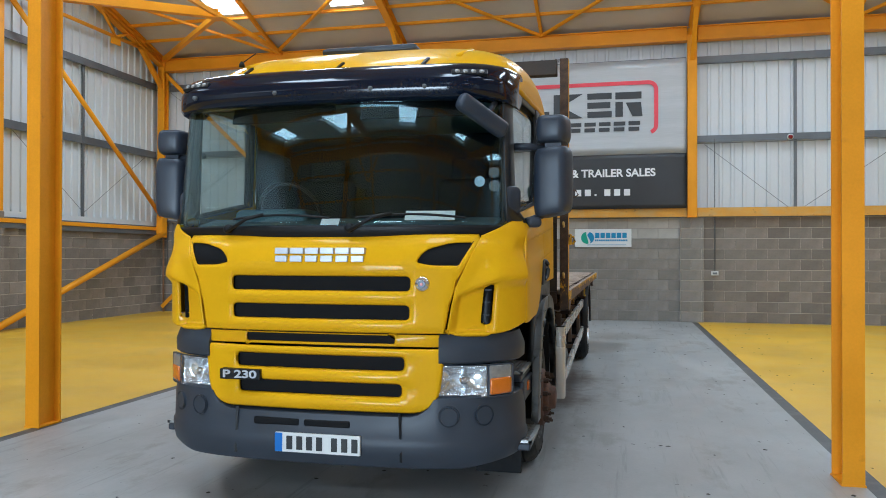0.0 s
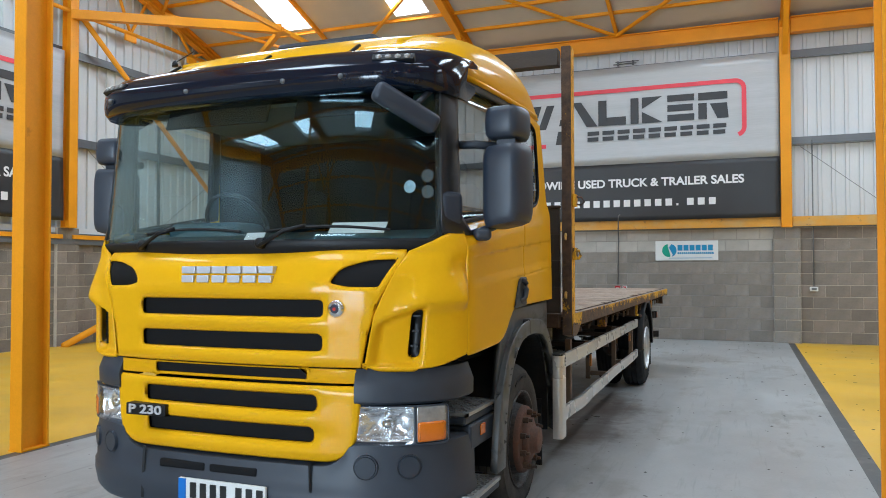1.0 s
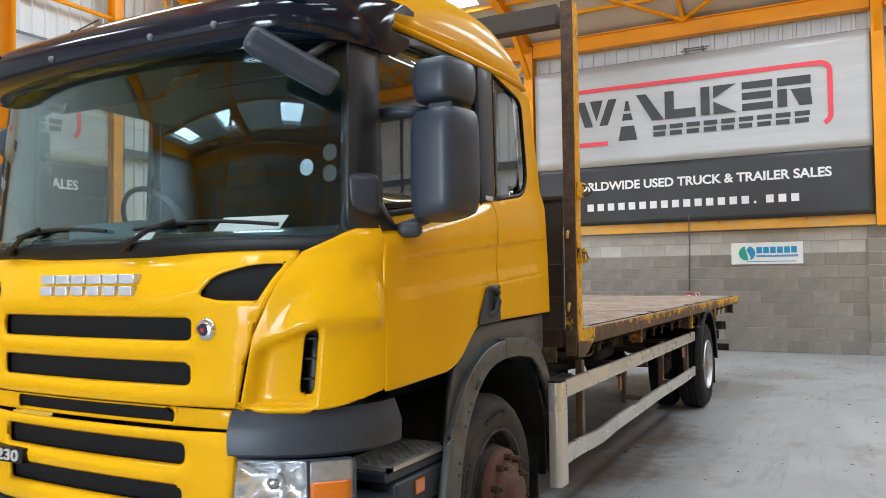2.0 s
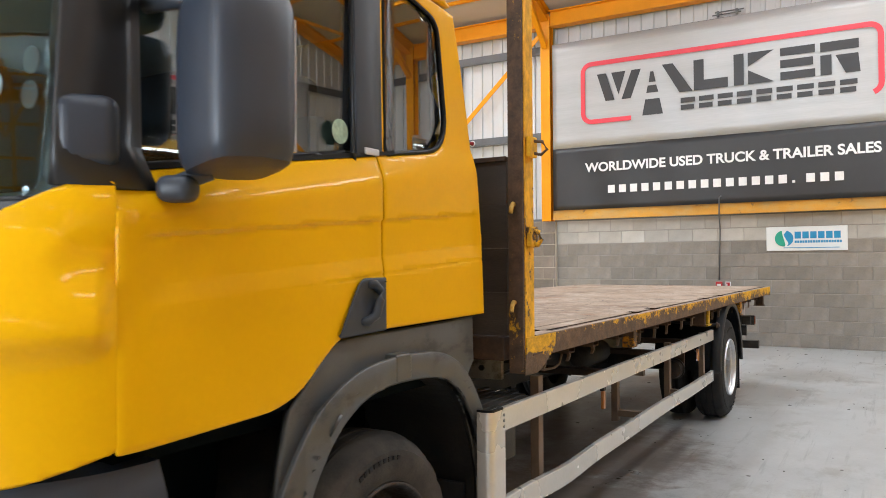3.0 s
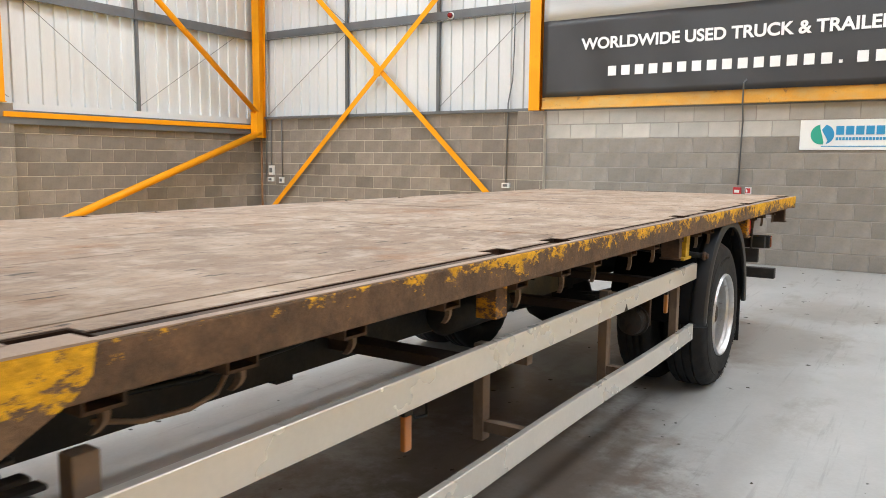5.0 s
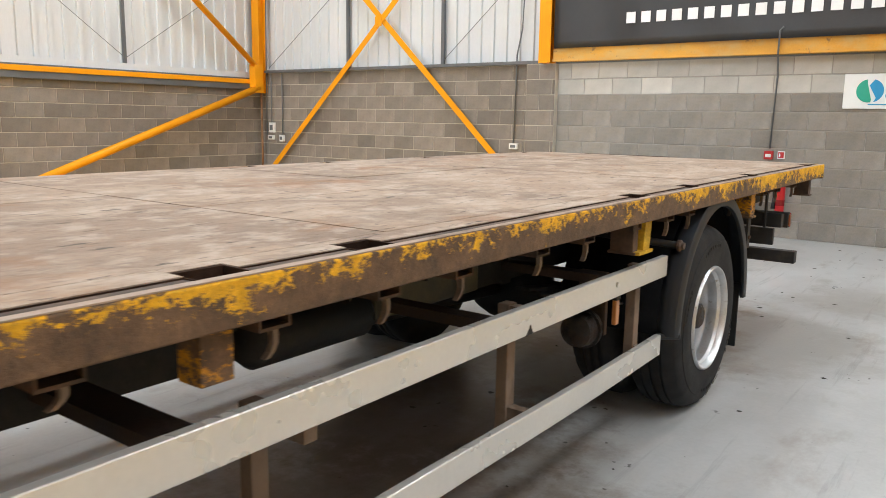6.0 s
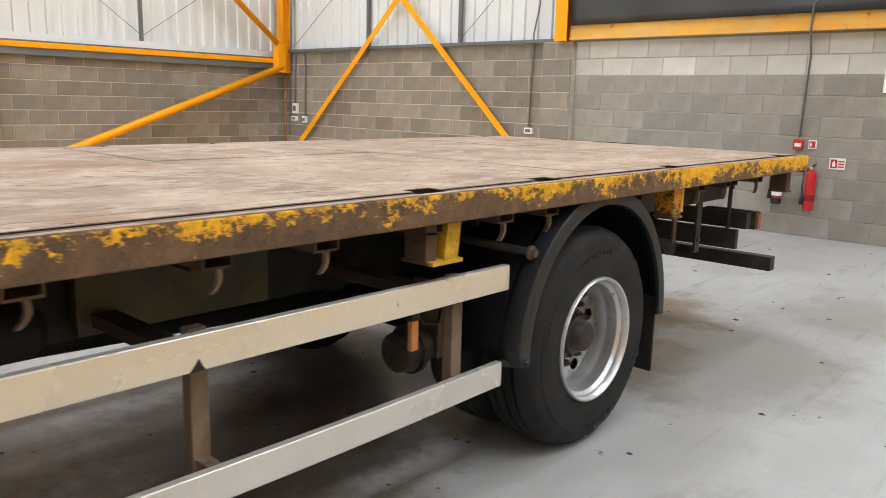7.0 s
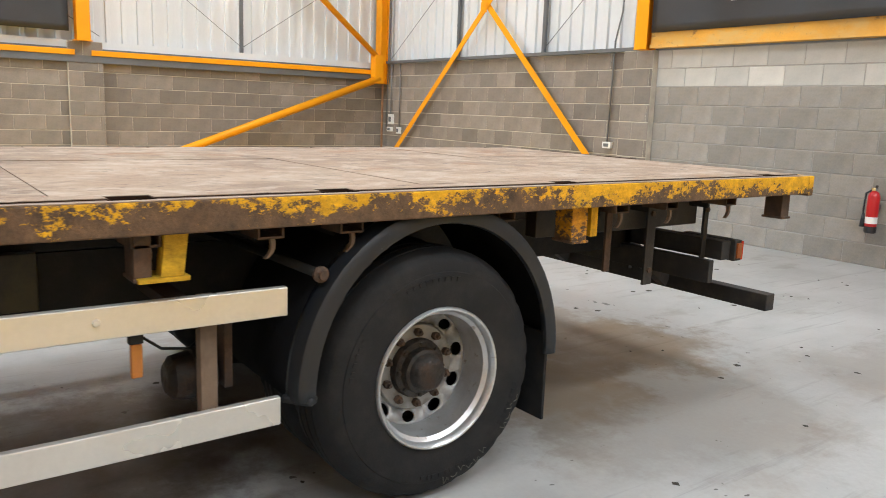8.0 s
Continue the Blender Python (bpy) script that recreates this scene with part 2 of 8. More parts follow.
# ---- mesh helpers ----
def part(name, bm, material, parent=None, label="", smooth=False, solid=0.0, bevel=0.0):
    """Links a bmesh, built in world places, as one mesh object under a thing or a part."""
    me = bpy.data.meshes.new(name)
    bm.to_mesh(me)
    bm.free()
    if material:
        me.materials.append(material)
    if smooth:
        me.shade_smooth()
        if smooth is not True:
            me.set_sharp_from_angle(angle=radians(smooth))
    ob = new(name, me)
    if parent is not None:
        ob.parent = parent
        if parent.type == "EMPTY":
            ob.matrix_parent_inverse = Matrix.Translation(-Vector(parent.location))
    if label:
        ob["label"] = label
    if solid:
        md = ob.modifiers.new("thickness", "SOLIDIFY")
        md.thickness, md.offset = abs(solid), (-1 if solid > 0 else 1)
    if bevel:
        md = ob.modifiers.new("rounded", "BEVEL")
        md.width, md.segments, md.limit_method, md.angle_limit = bevel, 2, "ANGLE", radians(40)
        md.harden_normals = True
        me.shade_smooth()
    return ob


def thing(name, at, label, category, group="", kind=""):
    ob = new(name)
    ob.location = at
    return tagged(ob, label, category, group, kind)


def box(bm, x0, x1, y0, y1, z0, z1, m=None):
    vs = [bm.verts.new((x, y, z)) for x in (x0, x1) for y in (y0, y1) for z in (z0, z1)]
    for f in ((0, 1, 3, 2), (4, 6, 7, 5), (0, 4, 5, 1), (2, 3, 7, 6), (0, 2, 6, 4), (1, 5, 7, 3)):
        bm.faces.new([vs[i] for i in f])
    if m is not None:
        for v in vs:
            v.co = m @ v.co
    bmesh.ops.recalc_face_normals(bm, faces=bm.faces)
    return bm


def cuboid(*a, m=None):
    return box(bmesh.new(), *a, m=m)


def prism(pts, axis, a, b):
    """Polygon pts (2D, in the two other axes in x, y, z order) pushed along an axis from a to b."""
    bm = bmesh.new()
    def place(p, w):
        return {"x": (w, p[0], p[1]), "y": (p[0], w, p[1]), "z": (p[0], p[1], w)}[axis]
    lo, hi = [bm.verts.new(place(p, a)) for p in pts], [bm.verts.new(place(p, b)) for p in pts]
    k = len(pts)
    for i in range(k):
        bm.faces.new((lo[i], lo[(i + 1) % k], hi[(i + 1) % k], hi[i]))
    bm.faces.new(lo[::-1]), bm.faces.new(hi)
    bmesh.ops.recalc_face_normals(bm, faces=bm.faces)
    return bm


def tube(points, r, seg=10, bm=None, closed=False):
    """A round bar along a line of points."""
    bm = bm or bmesh.new()
    pts = [Vector(p) for p in points]
    rings = []
    for i, p in enumerate(pts):
        d = (pts[min(i + 1, len(pts) - 1)] - pts[max(i - 1, 0)]).normalized()
        side = d.cross(Vector((0, 0, 1)))
        side = side.normalized() if side.length > 1e-4 else Vector((1, 0, 0))
        up = side.cross(d)
        rings.append([bm.verts.new(p + r * (math.cos(2 * math.pi * k / seg) * side + math.sin(2 * math.pi * k / seg) * up)) for k in range(seg)])
    for a, c in zip(rings, rings[1:]):
        for k in range(seg):
            bm.faces.new((a[k], a[(k + 1) % seg], c[(k + 1) % seg], c[k]))
    bm.faces.new(rings[0][::-1]), bm.faces.new(rings[-1])
    bmesh.ops.recalc_face_normals(bm, faces=bm.faces)
    return bm


def bar(p, q, w, h, bm=None):
    """A rectangular bar from p to q, w wide level and h high."""
    bm = bm or bmesh.new()
    p, q = Vector(p), Vector(q)
    d = (q - p).normalized()
    side = d.cross(Vector((0, 0, 1)))
    side = side.normalized() if side.length > 1e-4 else Vector((1, 0, 0))
    up = side.cross(d)
    r = [[bm.verts.new(e + side * w / 2 * a + up * h / 2 * c) for a, c in ((-1, -1), (1, -1), (1, 1), (-1, 1))] for e in (p, q)]
    for k in range(4):
        bm.faces.new((r[0][k], r[0][(k + 1) % 4], r[1][(k + 1) % 4], r[1][k]))
    bm.faces.new(r[0][::-1]), bm.faces.new(r[1])
    bmesh.ops.recalc_face_normals(bm, faces=bm.faces)
    return bm


def lathe(profile, cx, cy, cz, seg=48, bm=None, axis="x", cap=True):
    """Profile of (place along the axis, radius) turned round a line along the axis through the centre."""
    bm = bm or bmesh.new()
    rings = []
    for a, r in profile:
        ring = []
        for k in range(seg):
            c, s = math.cos(2 * math.pi * k / seg) * r, math.sin(2 * math.pi * k / seg) * r
            ring.append(bm.verts.new({"x": (cx + a, cy + c, cz + s), "y": (cx + c, cy + a, cz + s), "z": (cx + c, cy + s, cz + a)}[axis]))
        rings.append(ring)
    for a, c in zip(rings, rings[1:]):
        for k in range(seg):
            bm.faces.new((a[k], a[(k + 1) % seg], c[(k + 1) % seg], c[k]))
    for ring in (rings[0], rings[-1]):
        if cap and profile[rings.index(ring)][1] > 1e-4:
            bm.faces.new(ring)
    bmesh.ops.recalc_face_normals(bm, faces=bm.faces)
    return bm


def h_section(p, q, depth, width, flange, web, along, bm=None):
    """An H-section member from p to q; along: the level direction in which its depth runs."""
    bm = bm or bmesh.new()
    p, q, a = Vector(p), Vector(q), Vector(along)
    d = (q - p).normalized()
    a = (a - d * a.dot(d)).normalized()
    b = d.cross(a)
    D, W, f, w = depth / 2, width / 2, flange, web / 2
    out = [(-D, -W), (-D, W), (-D + f, W), (-D + f, w), (D - f, w), (D - f, W), (D, W), (D, -W), (D - f, -W), (D - f, -w), (-D + f, -w), (-D + f, -W)]
    r = [[bm.verts.new(e + a * x + b * y) for x, y in out] for e in (p, q)]
    k = len(out)
    for i in range(k):
        bm.faces.new((r[0][i], r[0][(i + 1) % k], r[1][(i + 1) % k], r[1][i]))
    bm.faces.new(r[0][::-1]), bm.faces.new(r[1])
    bmesh.ops.recalc_face_normals(bm, faces=bm.faces)
    return bm


def lettering(name, text, size, m, material, parent, label="", depth=0.002, width=None, stretch=1.0, bold=0.0):
    cu = bpy.data.curves.new(name, "FONT")
    cu.body, cu.size, cu.extrude, cu.offset, cu.align_x, cu.align_y = text, size, depth, bold, "CENTER", "CENTER"
    tmp = bpy.data.objects.new(name, cu)
    scene.collection.objects.link(tmp)
    me = bpy.data.meshes.new_from_object(tmp.evaluated_get(bpy.context.evaluated_depsgraph_get()))
    bpy.data.objects.remove(tmp)
    if width:
        xs = [v.co.x for v in me.vertices]
        stretch = width / (max(xs) - min(xs))
    for v in me.vertices:
        v.co = m @ Vector((v.co.x * stretch, v.co.y, v.co.z))
    me.materials.clear()
    me.materials.append(material)
    ob = new(name, me)
    ob.parent = parent
    if parent.type == "EMPTY":
        ob.matrix_parent_inverse = Matrix.Translation(-Vector(parent.location))
    if label:
        ob["label"] = label
    return ob


# ---- the hall ----
BACK, LEFT, RIGHT, FRONT = 18.1, -11.75, 12.1, -18.5      # inner faces of the walls
TOP = 2.35                                               # top of the block walls
EAVE, SLOPE, RIDGE, VALLEY, TOP_Z = 6.52, 0.26, 12.0, 5.9, 8.436    # the roof rises from the back wall to a ridge and falls to a valley
FRAMES = (-11.62, -5.0, 1.72, 8.4, 11.98)                # lines of the steel frames


def roof_z(y):
    if y >= RIDGE:
        return EAVE + (TOP_Z - EAVE) / (BACK - RIDGE) * (BACK - y)
    if y >= VALLEY:
        return TOP_Z - SLOPE * (RIDGE - y)
    if y >= -0.2:
        return roof_z(VALLEY) + SLOPE * (VALLEY - y)
    if y >= -6.3:
        return roof_z(-0.2) - SLOPE * (-0.2 - y)
    return roof_z(-6.3) + SLOPE * (-6.3 - y) if y >= -12.4 else roof_z(-12.4) - SLOPE * (-12.4 - y)


def struct(ob, label, category):
    return tagged(ob, label, category, kind="structure")


struct(part("floor", cuboid(-4.66, 1.72, FRONT, BACK + 0.2, -0.2, 0.0), FLOOR_G), "grey painted concrete floor with stains and tyre marks", "floor")
struct(part("floor_east", cuboid(1.84, RIGHT + 0.2, FRONT, BACK + 0.2, -0.2, 0.0), FLOOR_Y), "yellow painted concrete floor beside the lane", "floor")
struct(part("floor_west", cuboid(LEFT - 0.2, -4.78, FRONT, BACK + 0.2, -0.2, 0.0), FLOOR_Y), "yellow painted concrete floor along the wall", "floor")
struct(part("floor_line_east", cuboid(1.72, 1.84, FRONT, BACK + 0.2, -0.2, -0.001), LINE), "dark grey painted border line on the floor", "floor line")
struct(part("floor_line_west", cuboid(-4.78, -4.66, FRONT, BACK + 0.2, -0.2, -0.001), LINE), "dark grey painted border line on the floor", "floor line")


def cladding(name, along, a0, a1, face, out, z0, z1, label):
    """White profiled sheet: trapezoid ribs standing upright."""
    bm = bmesh.new()
    prof, a, pitch = [], a0, 0.25
    while a < a1 - 0.01:
        for da, d in ((0, 0), (0.07, 0), (0.08, 0.038), (0.13, 0.038), (0.14, 0)):
            prof.append((min(a + da, a1), d))
        a += pitch
    prof.append((a1, 0))
    rows = []
    for z in (z0, z1):
        rows.append([bm.verts.new((p, face - out * d, z) if along == "x" else (face - out * d, p, z)) for p, d in prof])
    for i in range(len(prof) - 1):
        if prof[i + 1][0] - prof[i][0] > 1e-5:
            bm.faces.new((rows[0][i], rows[0][i + 1], rows[1][i + 1], rows[1][i]))
    bmesh.ops.recalc_face_normals(bm, faces=bm.faces)
    ob = part(name, bm, CLAD, solid=0.01)
    return struct(ob, label, "wall cladding")


cladding("wall_cladding_north", "x", LEFT, RIGHT, BACK + 0.12, 1, TOP, 7.2, "white profiled metal sheet above the block wall")
cladding("wall_cladding_west", "y", FRONT, BACK, LEFT - 0.12, -1, TOP, 9.0, "white profiled metal sheet above the block wall")
cladding("wall_cladding_east", "y", FRONT, BACK, RIGHT + 0.12, 1, TOP, 9.0, "white profiled metal sheet above the block wall")
# the unseen front wall behind the camera; its tall open doorway is added for light
DOOR_A, DOOR_B, DOOR_H = -7.4, -0.8, 5.0
bm = cuboid(LEFT - 0.2, DOOR_A, FRONT - 0.2, FRONT, 0, 9.0)
box(bm, DOOR_B, RIGHT + 0.2, FRONT - 0.2, FRONT, 0, 9.0)
box(bm, DOOR_A, DOOR_B, FRONT - 0.2, FRONT, DOOR_H, 9.0)
struct(part("wall_south", bm, CLAD), "unseen white sheeted end wall with an added open doorway", "wall")
bm = cuboid(LEFT - 0.4, LEFT - 0.2, FRONT, BACK + 0.4, -0.2, 9.2)
struct(part("wall_west_outer", bm, CLAD), "outer sheet of the side wall", "wall")
bm = cuboid(RIGHT + 0.2, RIGHT + 0.4, FRONT, BACK + 0.4, -0.2, 9.2)
box(bm, RIGHT, RIGHT + 0.2, FRONT, BACK, 0, TOP)
struct(part("wall_east", bm, BLOCK), "block side wall", "wall")
bm = cuboid(LEFT - 0.4, RIGHT + 0.4, BACK + 0.22, BACK + 0.4, -0.2, 7.3)
struct(part("wall_north_outer", bm, CLAD), "outer sheet of the end wall", "wall")
struct(part("ground", cuboid(-60, 60, -60, FRONT, -0.25, -0.02), LINE), "asphalt yard outside the doorway", "ground")

# the roof sheets with skylight openings
# unseen skylights, added for light: SKY_MID and all but the first two of SKY_BACK
SKY_BACK = [(-9.25, -8.4), (-6.3, -5.5), (0.0, 1.0), (3.4, 4.4), (6.8, 7.8)]
SKY_MID = [(-9.25, -8.25), (-3.2, -2.2), (3.4, 4.4), (9.8, 10.8)]
SKY_NEAR = [(-8.6, -7.6), (-4.3, -3.3), (-1.4, -0.4), (1.9, 2.9), (6.0, 7.0)]
SKY_FAR = [(-10.9, -9.4), (-6.9, -5.4), (-1.6, 0.1), (5.0, 6.6), (10.0, 11.4)]


def roof(name, ya, yb, lights, la, lb, label, dim=()):
    """One roof slope from ya to yb, with openings over x ranges between la and lb; dim: skylights whose lamps are
    turned down, and to what share.
    """
    bm = bmesh.new()
    xs = sorted({LEFT - 0.3, RIGHT + 0.3, *[v for s in lights for v in s]})
    ys = [ya, la, lb, yb]
    holes = {(a, b) for a, b in lights}
    for a, b in zip(xs, xs[1:]):
        for j, (c, d) in enumerate(zip(ys, ys[1:])):
            if j == 1 and (a, b) in holes:
                continue
            vs = [bm.verts.new((x, y, roof_z(y) + 0.20)) for x, y in ((a, c), (b, c), (b, d), (a, d))]
            bm.faces.new(vs)
    bmesh.ops.remove_doubles(bm, verts=bm.verts, dist=1e-4)
    bmesh.ops.recalc_face_normals(bm, faces=bm.faces)
    ob = part(name, bm, ROOFM, solid=0.06)
    struct(ob, label, "ceiling")
    mid = (la + lb) / 2
    tilt = math.degrees(math.atan2(roof_z(lb) - roof_z(la), lb - la))
    for a, b in lights:
        pane = bmesh.new()
        vs = [pane.verts.new((x, y, roof_z(y) + 0.30)) for x, y in ((a - 0.2, la - 0.2), (b + 0.2, la - 0.2), (b + 0.2, lb + 0.2), (a - 0.2, lb + 0.2))]
        pane.faces.new(vs)
        struct(part("skylight_pane", pane, OPAL), "translucent white skylight sheet", "skylight")
        area_lamp("skylight_lamp", pose((a + b) / 2, mid, roof_z(mid) + 0.24, tilt, 0, 0), b - a + 0.08, (abs(lb - la) + 0.08) / math.cos(radians(tilt)), SKYLIGHT * dict(dim).get((a, b), 1.0), (0.88, 0.95, 1.0))


roof("ceiling_north", RIDGE, BACK + 0.4, SKY_BACK, 13.3, 16.45, "pale lined roof slope with skylights")
roof("ceiling_centre", VALLEY, RIDGE, SKY_MID, 7.6, 10.6, "pale lined roof slope with skylights")
# two eastern lamps are turned down to darken the cab's near side
roof("ceiling_south", -0.2, VALLEY, SKY_NEAR, 1.2, 4.2, "pale lined roof slope with skylights", (((1.9, 2.9), 0.45), ((6.0, 7.0), 0.5)))
roof("ceiling_near_far", -6.3, -0.2, [], -4.6, -1.8, "pale lined roof slope")
roof("ceiling_far", -12.4, -6.3, SKY_FAR, -10.3, -7.1, "pale lined roof slope with skylights")
roof("ceiling_end", FRONT - 0.3, -12.4, [], -16.0, -14.0, "pale lined roof slope")
# lamp in the added doorway stands in for sky light, shining in and downwards
door_lamp = area_lamp("doorway_fill_lamp", pose((DOOR_A + DOOR_B) / 2, FRONT - 0.1, DOOR_H / 2, 76, 0, 0), DOOR_B - DOOR_A, DOOR_H, DOORLIGHT, (0.85, 0.93, 1.0))
door_lamp.data.spread = radians(124)


# ---- steel frames ----
def column(x, y, top, depth, width, along, label, foot=0.0):
    ob = thing("steel_column", (x, y, 0), label, "steel column", "steel columns", "structure")
    part("shaft", h_section((x, y, foot), (x, y, top), depth, width, 0.016, 0.012, along), STEEL_Y, ob)
    part("base_plate", cuboid(x - 0.075, x + 0.075, y - 0.14, y + 0.14, foot, foot + 0.012), STEEL_Y, ob)
    return ob


for fx in FRAMES:
    column(fx, 17.98, 6.58, 0.20, 0.20, (0, 1, 0), "amber painted steel column standing on the block wall", 1.95 if fx < -9 else TOP)
    if fx < 12:
        near = {-5.0: (-4.78, 5.79), 1.72: (1.645, 5.60)}.get(fx, (fx, 5.7))
        column(near[0], near[1], roof_z(VALLEY), 0.27, 0.135, (0, 1, 0), "amber painted steel H column standing beside the truck lane")
    ob = thing("roof_rafter", (fx, RIDGE, roof_z(RIDGE)), "amber painted steel roof rafter", "roof beam", "roof rafters", "structure")
    for a, b in ((17.98, RIDGE), (RIDGE, VALLEY), (VALLEY, -0.2), (-0.2, -6.3), (-6.3, -12.4), (-12.4, FRONT)):
        part("rafter", h_section((fx, a, roof_z(a) - 0.02), (fx, b, roof_z(b) - 0.02), 0.26, 0.16, 0.014, 0.01, (0, 0, 1)), STEEL_Y, ob)
    part("knee_brace", bar((fx, 17.9, 5.9), (fx, 16.9, roof_z(16.9) - 0.1), 0.1, 0.1), STEEL_Y, ob)
for wy in (12.42, 6.9):
    column(LEFT + 0.13, wy, 7.4, 0.22, 0.2, (1, 0, 0), "amber painted steel column standing on the side wall", TOP)

# eaves beam on the back wall, with a dark gap line above it
for a, b in zip(FRAMES, FRAMES[1:]):
    ob = thing("eaves_beam", ((a + b) / 2, 17.95, 6.3), "amber painted steel eaves beam over the banner", "steel beam", "eaves beams", "structure")
    part("channel", cuboid(a + 0.11, b - 0.11, 17.90, 18.06, 6.30, 6.62), STEEL_Y, ob, bevel=0.008)
    part("flange", cuboid(a + 0.11, b - 0.11, 17.82, 17.90, 6.30, 6.32), STEEL_Y, ob)
    part("flange", cuboid(a + 0.11, b - 0.11, 17.82, 17.90, 6.60, 6.62), STEEL_Y, ob)
    ob = thing("low_beam", ((a + b) / 2, 18.0, 2.45), "amber painted steel rail lying on the block wall", "steel beam", "low beams", "structure")
    if a > -6:
        part("rail", cuboid(a + 0.11, b - 0.11, 17.96, 18.12, 2.37, 2.57), STEEL_P, ob, bevel=0.006)
        part("lip", cuboid(a + 0.11, b - 0.11, 17.94, 17.96, 2.37, 2.41), STEEL_P, ob)
    else:
        part("rail", cuboid(a + 0.11, b - 0.11, 18.0, 18.12, 2.35, 2.40), GREY_STEEL, ob)

# the bays towards the doorway: columns under the far valley, beams under the ridge and over the doorway
for fx in FRAMES[1:4]:
    column(fx, -6.3, roof_z(-6.3), 0.27, 0.135, (0, 1, 0), "amber painted steel H column beside the lane to the doorway")
for a, b in zip(FRAMES, FRAMES[1:]):
    for y, z in ((-12.4, 8.15), (FRONT + 0.2, 6.55)):
        ob = thing("cross_beam", ((a + b) / 2, y, z), "amber painted steel beam across the bay", "steel beam", "cross beams", "structure")
        part("channel", cuboid(a + 0.07, b - 0.07, y - 0.08, y + 0.08, z - 0.16, z + 0.14), STEEL_Y, ob, bevel=0.008)
        part("knee_brace", bar((a + 0.05, y, z - 0.95), (a + 1.0, y, z - 0.16), 0.12, 0.12), STEEL_Y, ob)
        part("knee_brace", bar((b - 0.05, y, z - 0.95), (b - 1.0, y, z - 0.16), 0.12, 0.12), STEEL_Y, ob)

# purlins and diagonals under the roof
ob = thing("roof_purlins", (0, 15, 7), "amber painted steel purlins under the roof sheet", "purlins", "", "structure")
for y in (17.2, 16.55, 15.0, 13.4, 12.2, 10.6, 9.0, 7.5, 6.1, 4.4, 2.8, 1.2, -0.2, -1.8, -3.4, -5.0, -6.5, -11.3, -12.6, -14.2, -15.8, -17.4):
    part("purlin", bar((LEFT, y, roof_z(y) + 0.14), (RIGHT, y, roof_z(y) + 0.14), 0.06, 0.12), STEEL_Y, ob)
ob = thing("roof_bracing", (0, 16, 7), "thin amber painted steel bracing under the roof sheet", "roof bracing", "", "structure")
for a, b in zip(FRAMES, FRAMES[1:]):
    mid = (a + b) / 2
    part("tie", bar((mid, 17.95, 6.62), (mid, 12.0, roof_z(12.0)), 0.07, 0.09), STEEL_Y, ob)
    for p, q in (((a, 15.0), (mid, 17.8)), ((mid, 17.8), (b, 15.0)), ((a, 15.0), (mid, 12.4)), ((mid, 12.4), (b, 15.0))):
        part("brace", bar((p[0], p[1], roof_z(p[1]) - 0.02), (q[0], q[1], roof_z(q[1]) - 0.02), 0.06, 0.06), STEEL_Y, ob)
    for p, q in (((a, 9.0), (mid, 6.2)), ((mid, 6.2), (b, 9.0)), ((a, 3.0), (mid, 5.6)), ((mid, 5.6), (b, 3.0)), ((a, 3.0), (mid, 0.4)), ((mid, 0.4), (b, 3.0))):
        part("brace", bar((p[0], p[1], roof_z(p[1]) - 0.02), (q[0], q[1], roof_z(q[1]) - 0.02), 0.06, 0.06), STEEL_Y, ob)

# level wind girder in the corner at eaves height
A, B, C, D = (LEFT + 0.2, 12.4, 6.62), (-8.2, 14.75, 6.62), (LEFT + 0.2, 17.9, 6.62), (-8.2, 17.95, 6.60)
ob = thing("wind_girder", B, "amber painted steel wind girder tying the corner at eaves height", "steel girder", "", "structure")
part("strut", bar(A, B, 0.16, 0.18), STEEL_Y, ob)
part("strut", bar(B, C, 0.1, 0.12), STEEL_Y, ob)
part("chord", bar(D, (-8.2, 8.0, 6.62), 0.07, 0.1), STEEL_Y, ob)
part("gusset", cuboid(B[0] - 0.16, B[0] + 0.16, B[1] - 0.14, B[1] + 0.14, 6.52, 6.535), STEEL_Y, ob)
# lattice along the side wall
ob = thing("wall_lattice", (LEFT + 0.15, 15, 6.7), "amber painted steel lattice along the top of the side wall", "steel girder", "", "structure")
part("chord", tube([(LEFT + 0.15, 6, 6.7), (LEFT + 0.15, 17.9, 6.7)], 0.045, 8), STEEL_Y, ob, smooth=True)
part("chord", tube([(LEFT + 0.15, 17.9, 6.6), (LEFT + 0.15, 12.0, roof_z(12.0) - 0.1)], 0.05, 8), STEEL_Y, ob, smooth=True)
for y in (16.0, 14.0, 9.6):
    part("gusset", cuboid(LEFT + 0.13, LEFT + 0.17, y - 0.16, y + 0.16, 6.52, 6.72), STEEL_Y, ob)
    for dy in (-0.55, 0.5):
        part("lacing", tube([(LEFT + 0.15, y, 6.7), (LEFT + 0.15, y + dy, roof_z(y + dy) - 0.1)], 0.035, 8), STEEL_Y, ob, smooth=True)


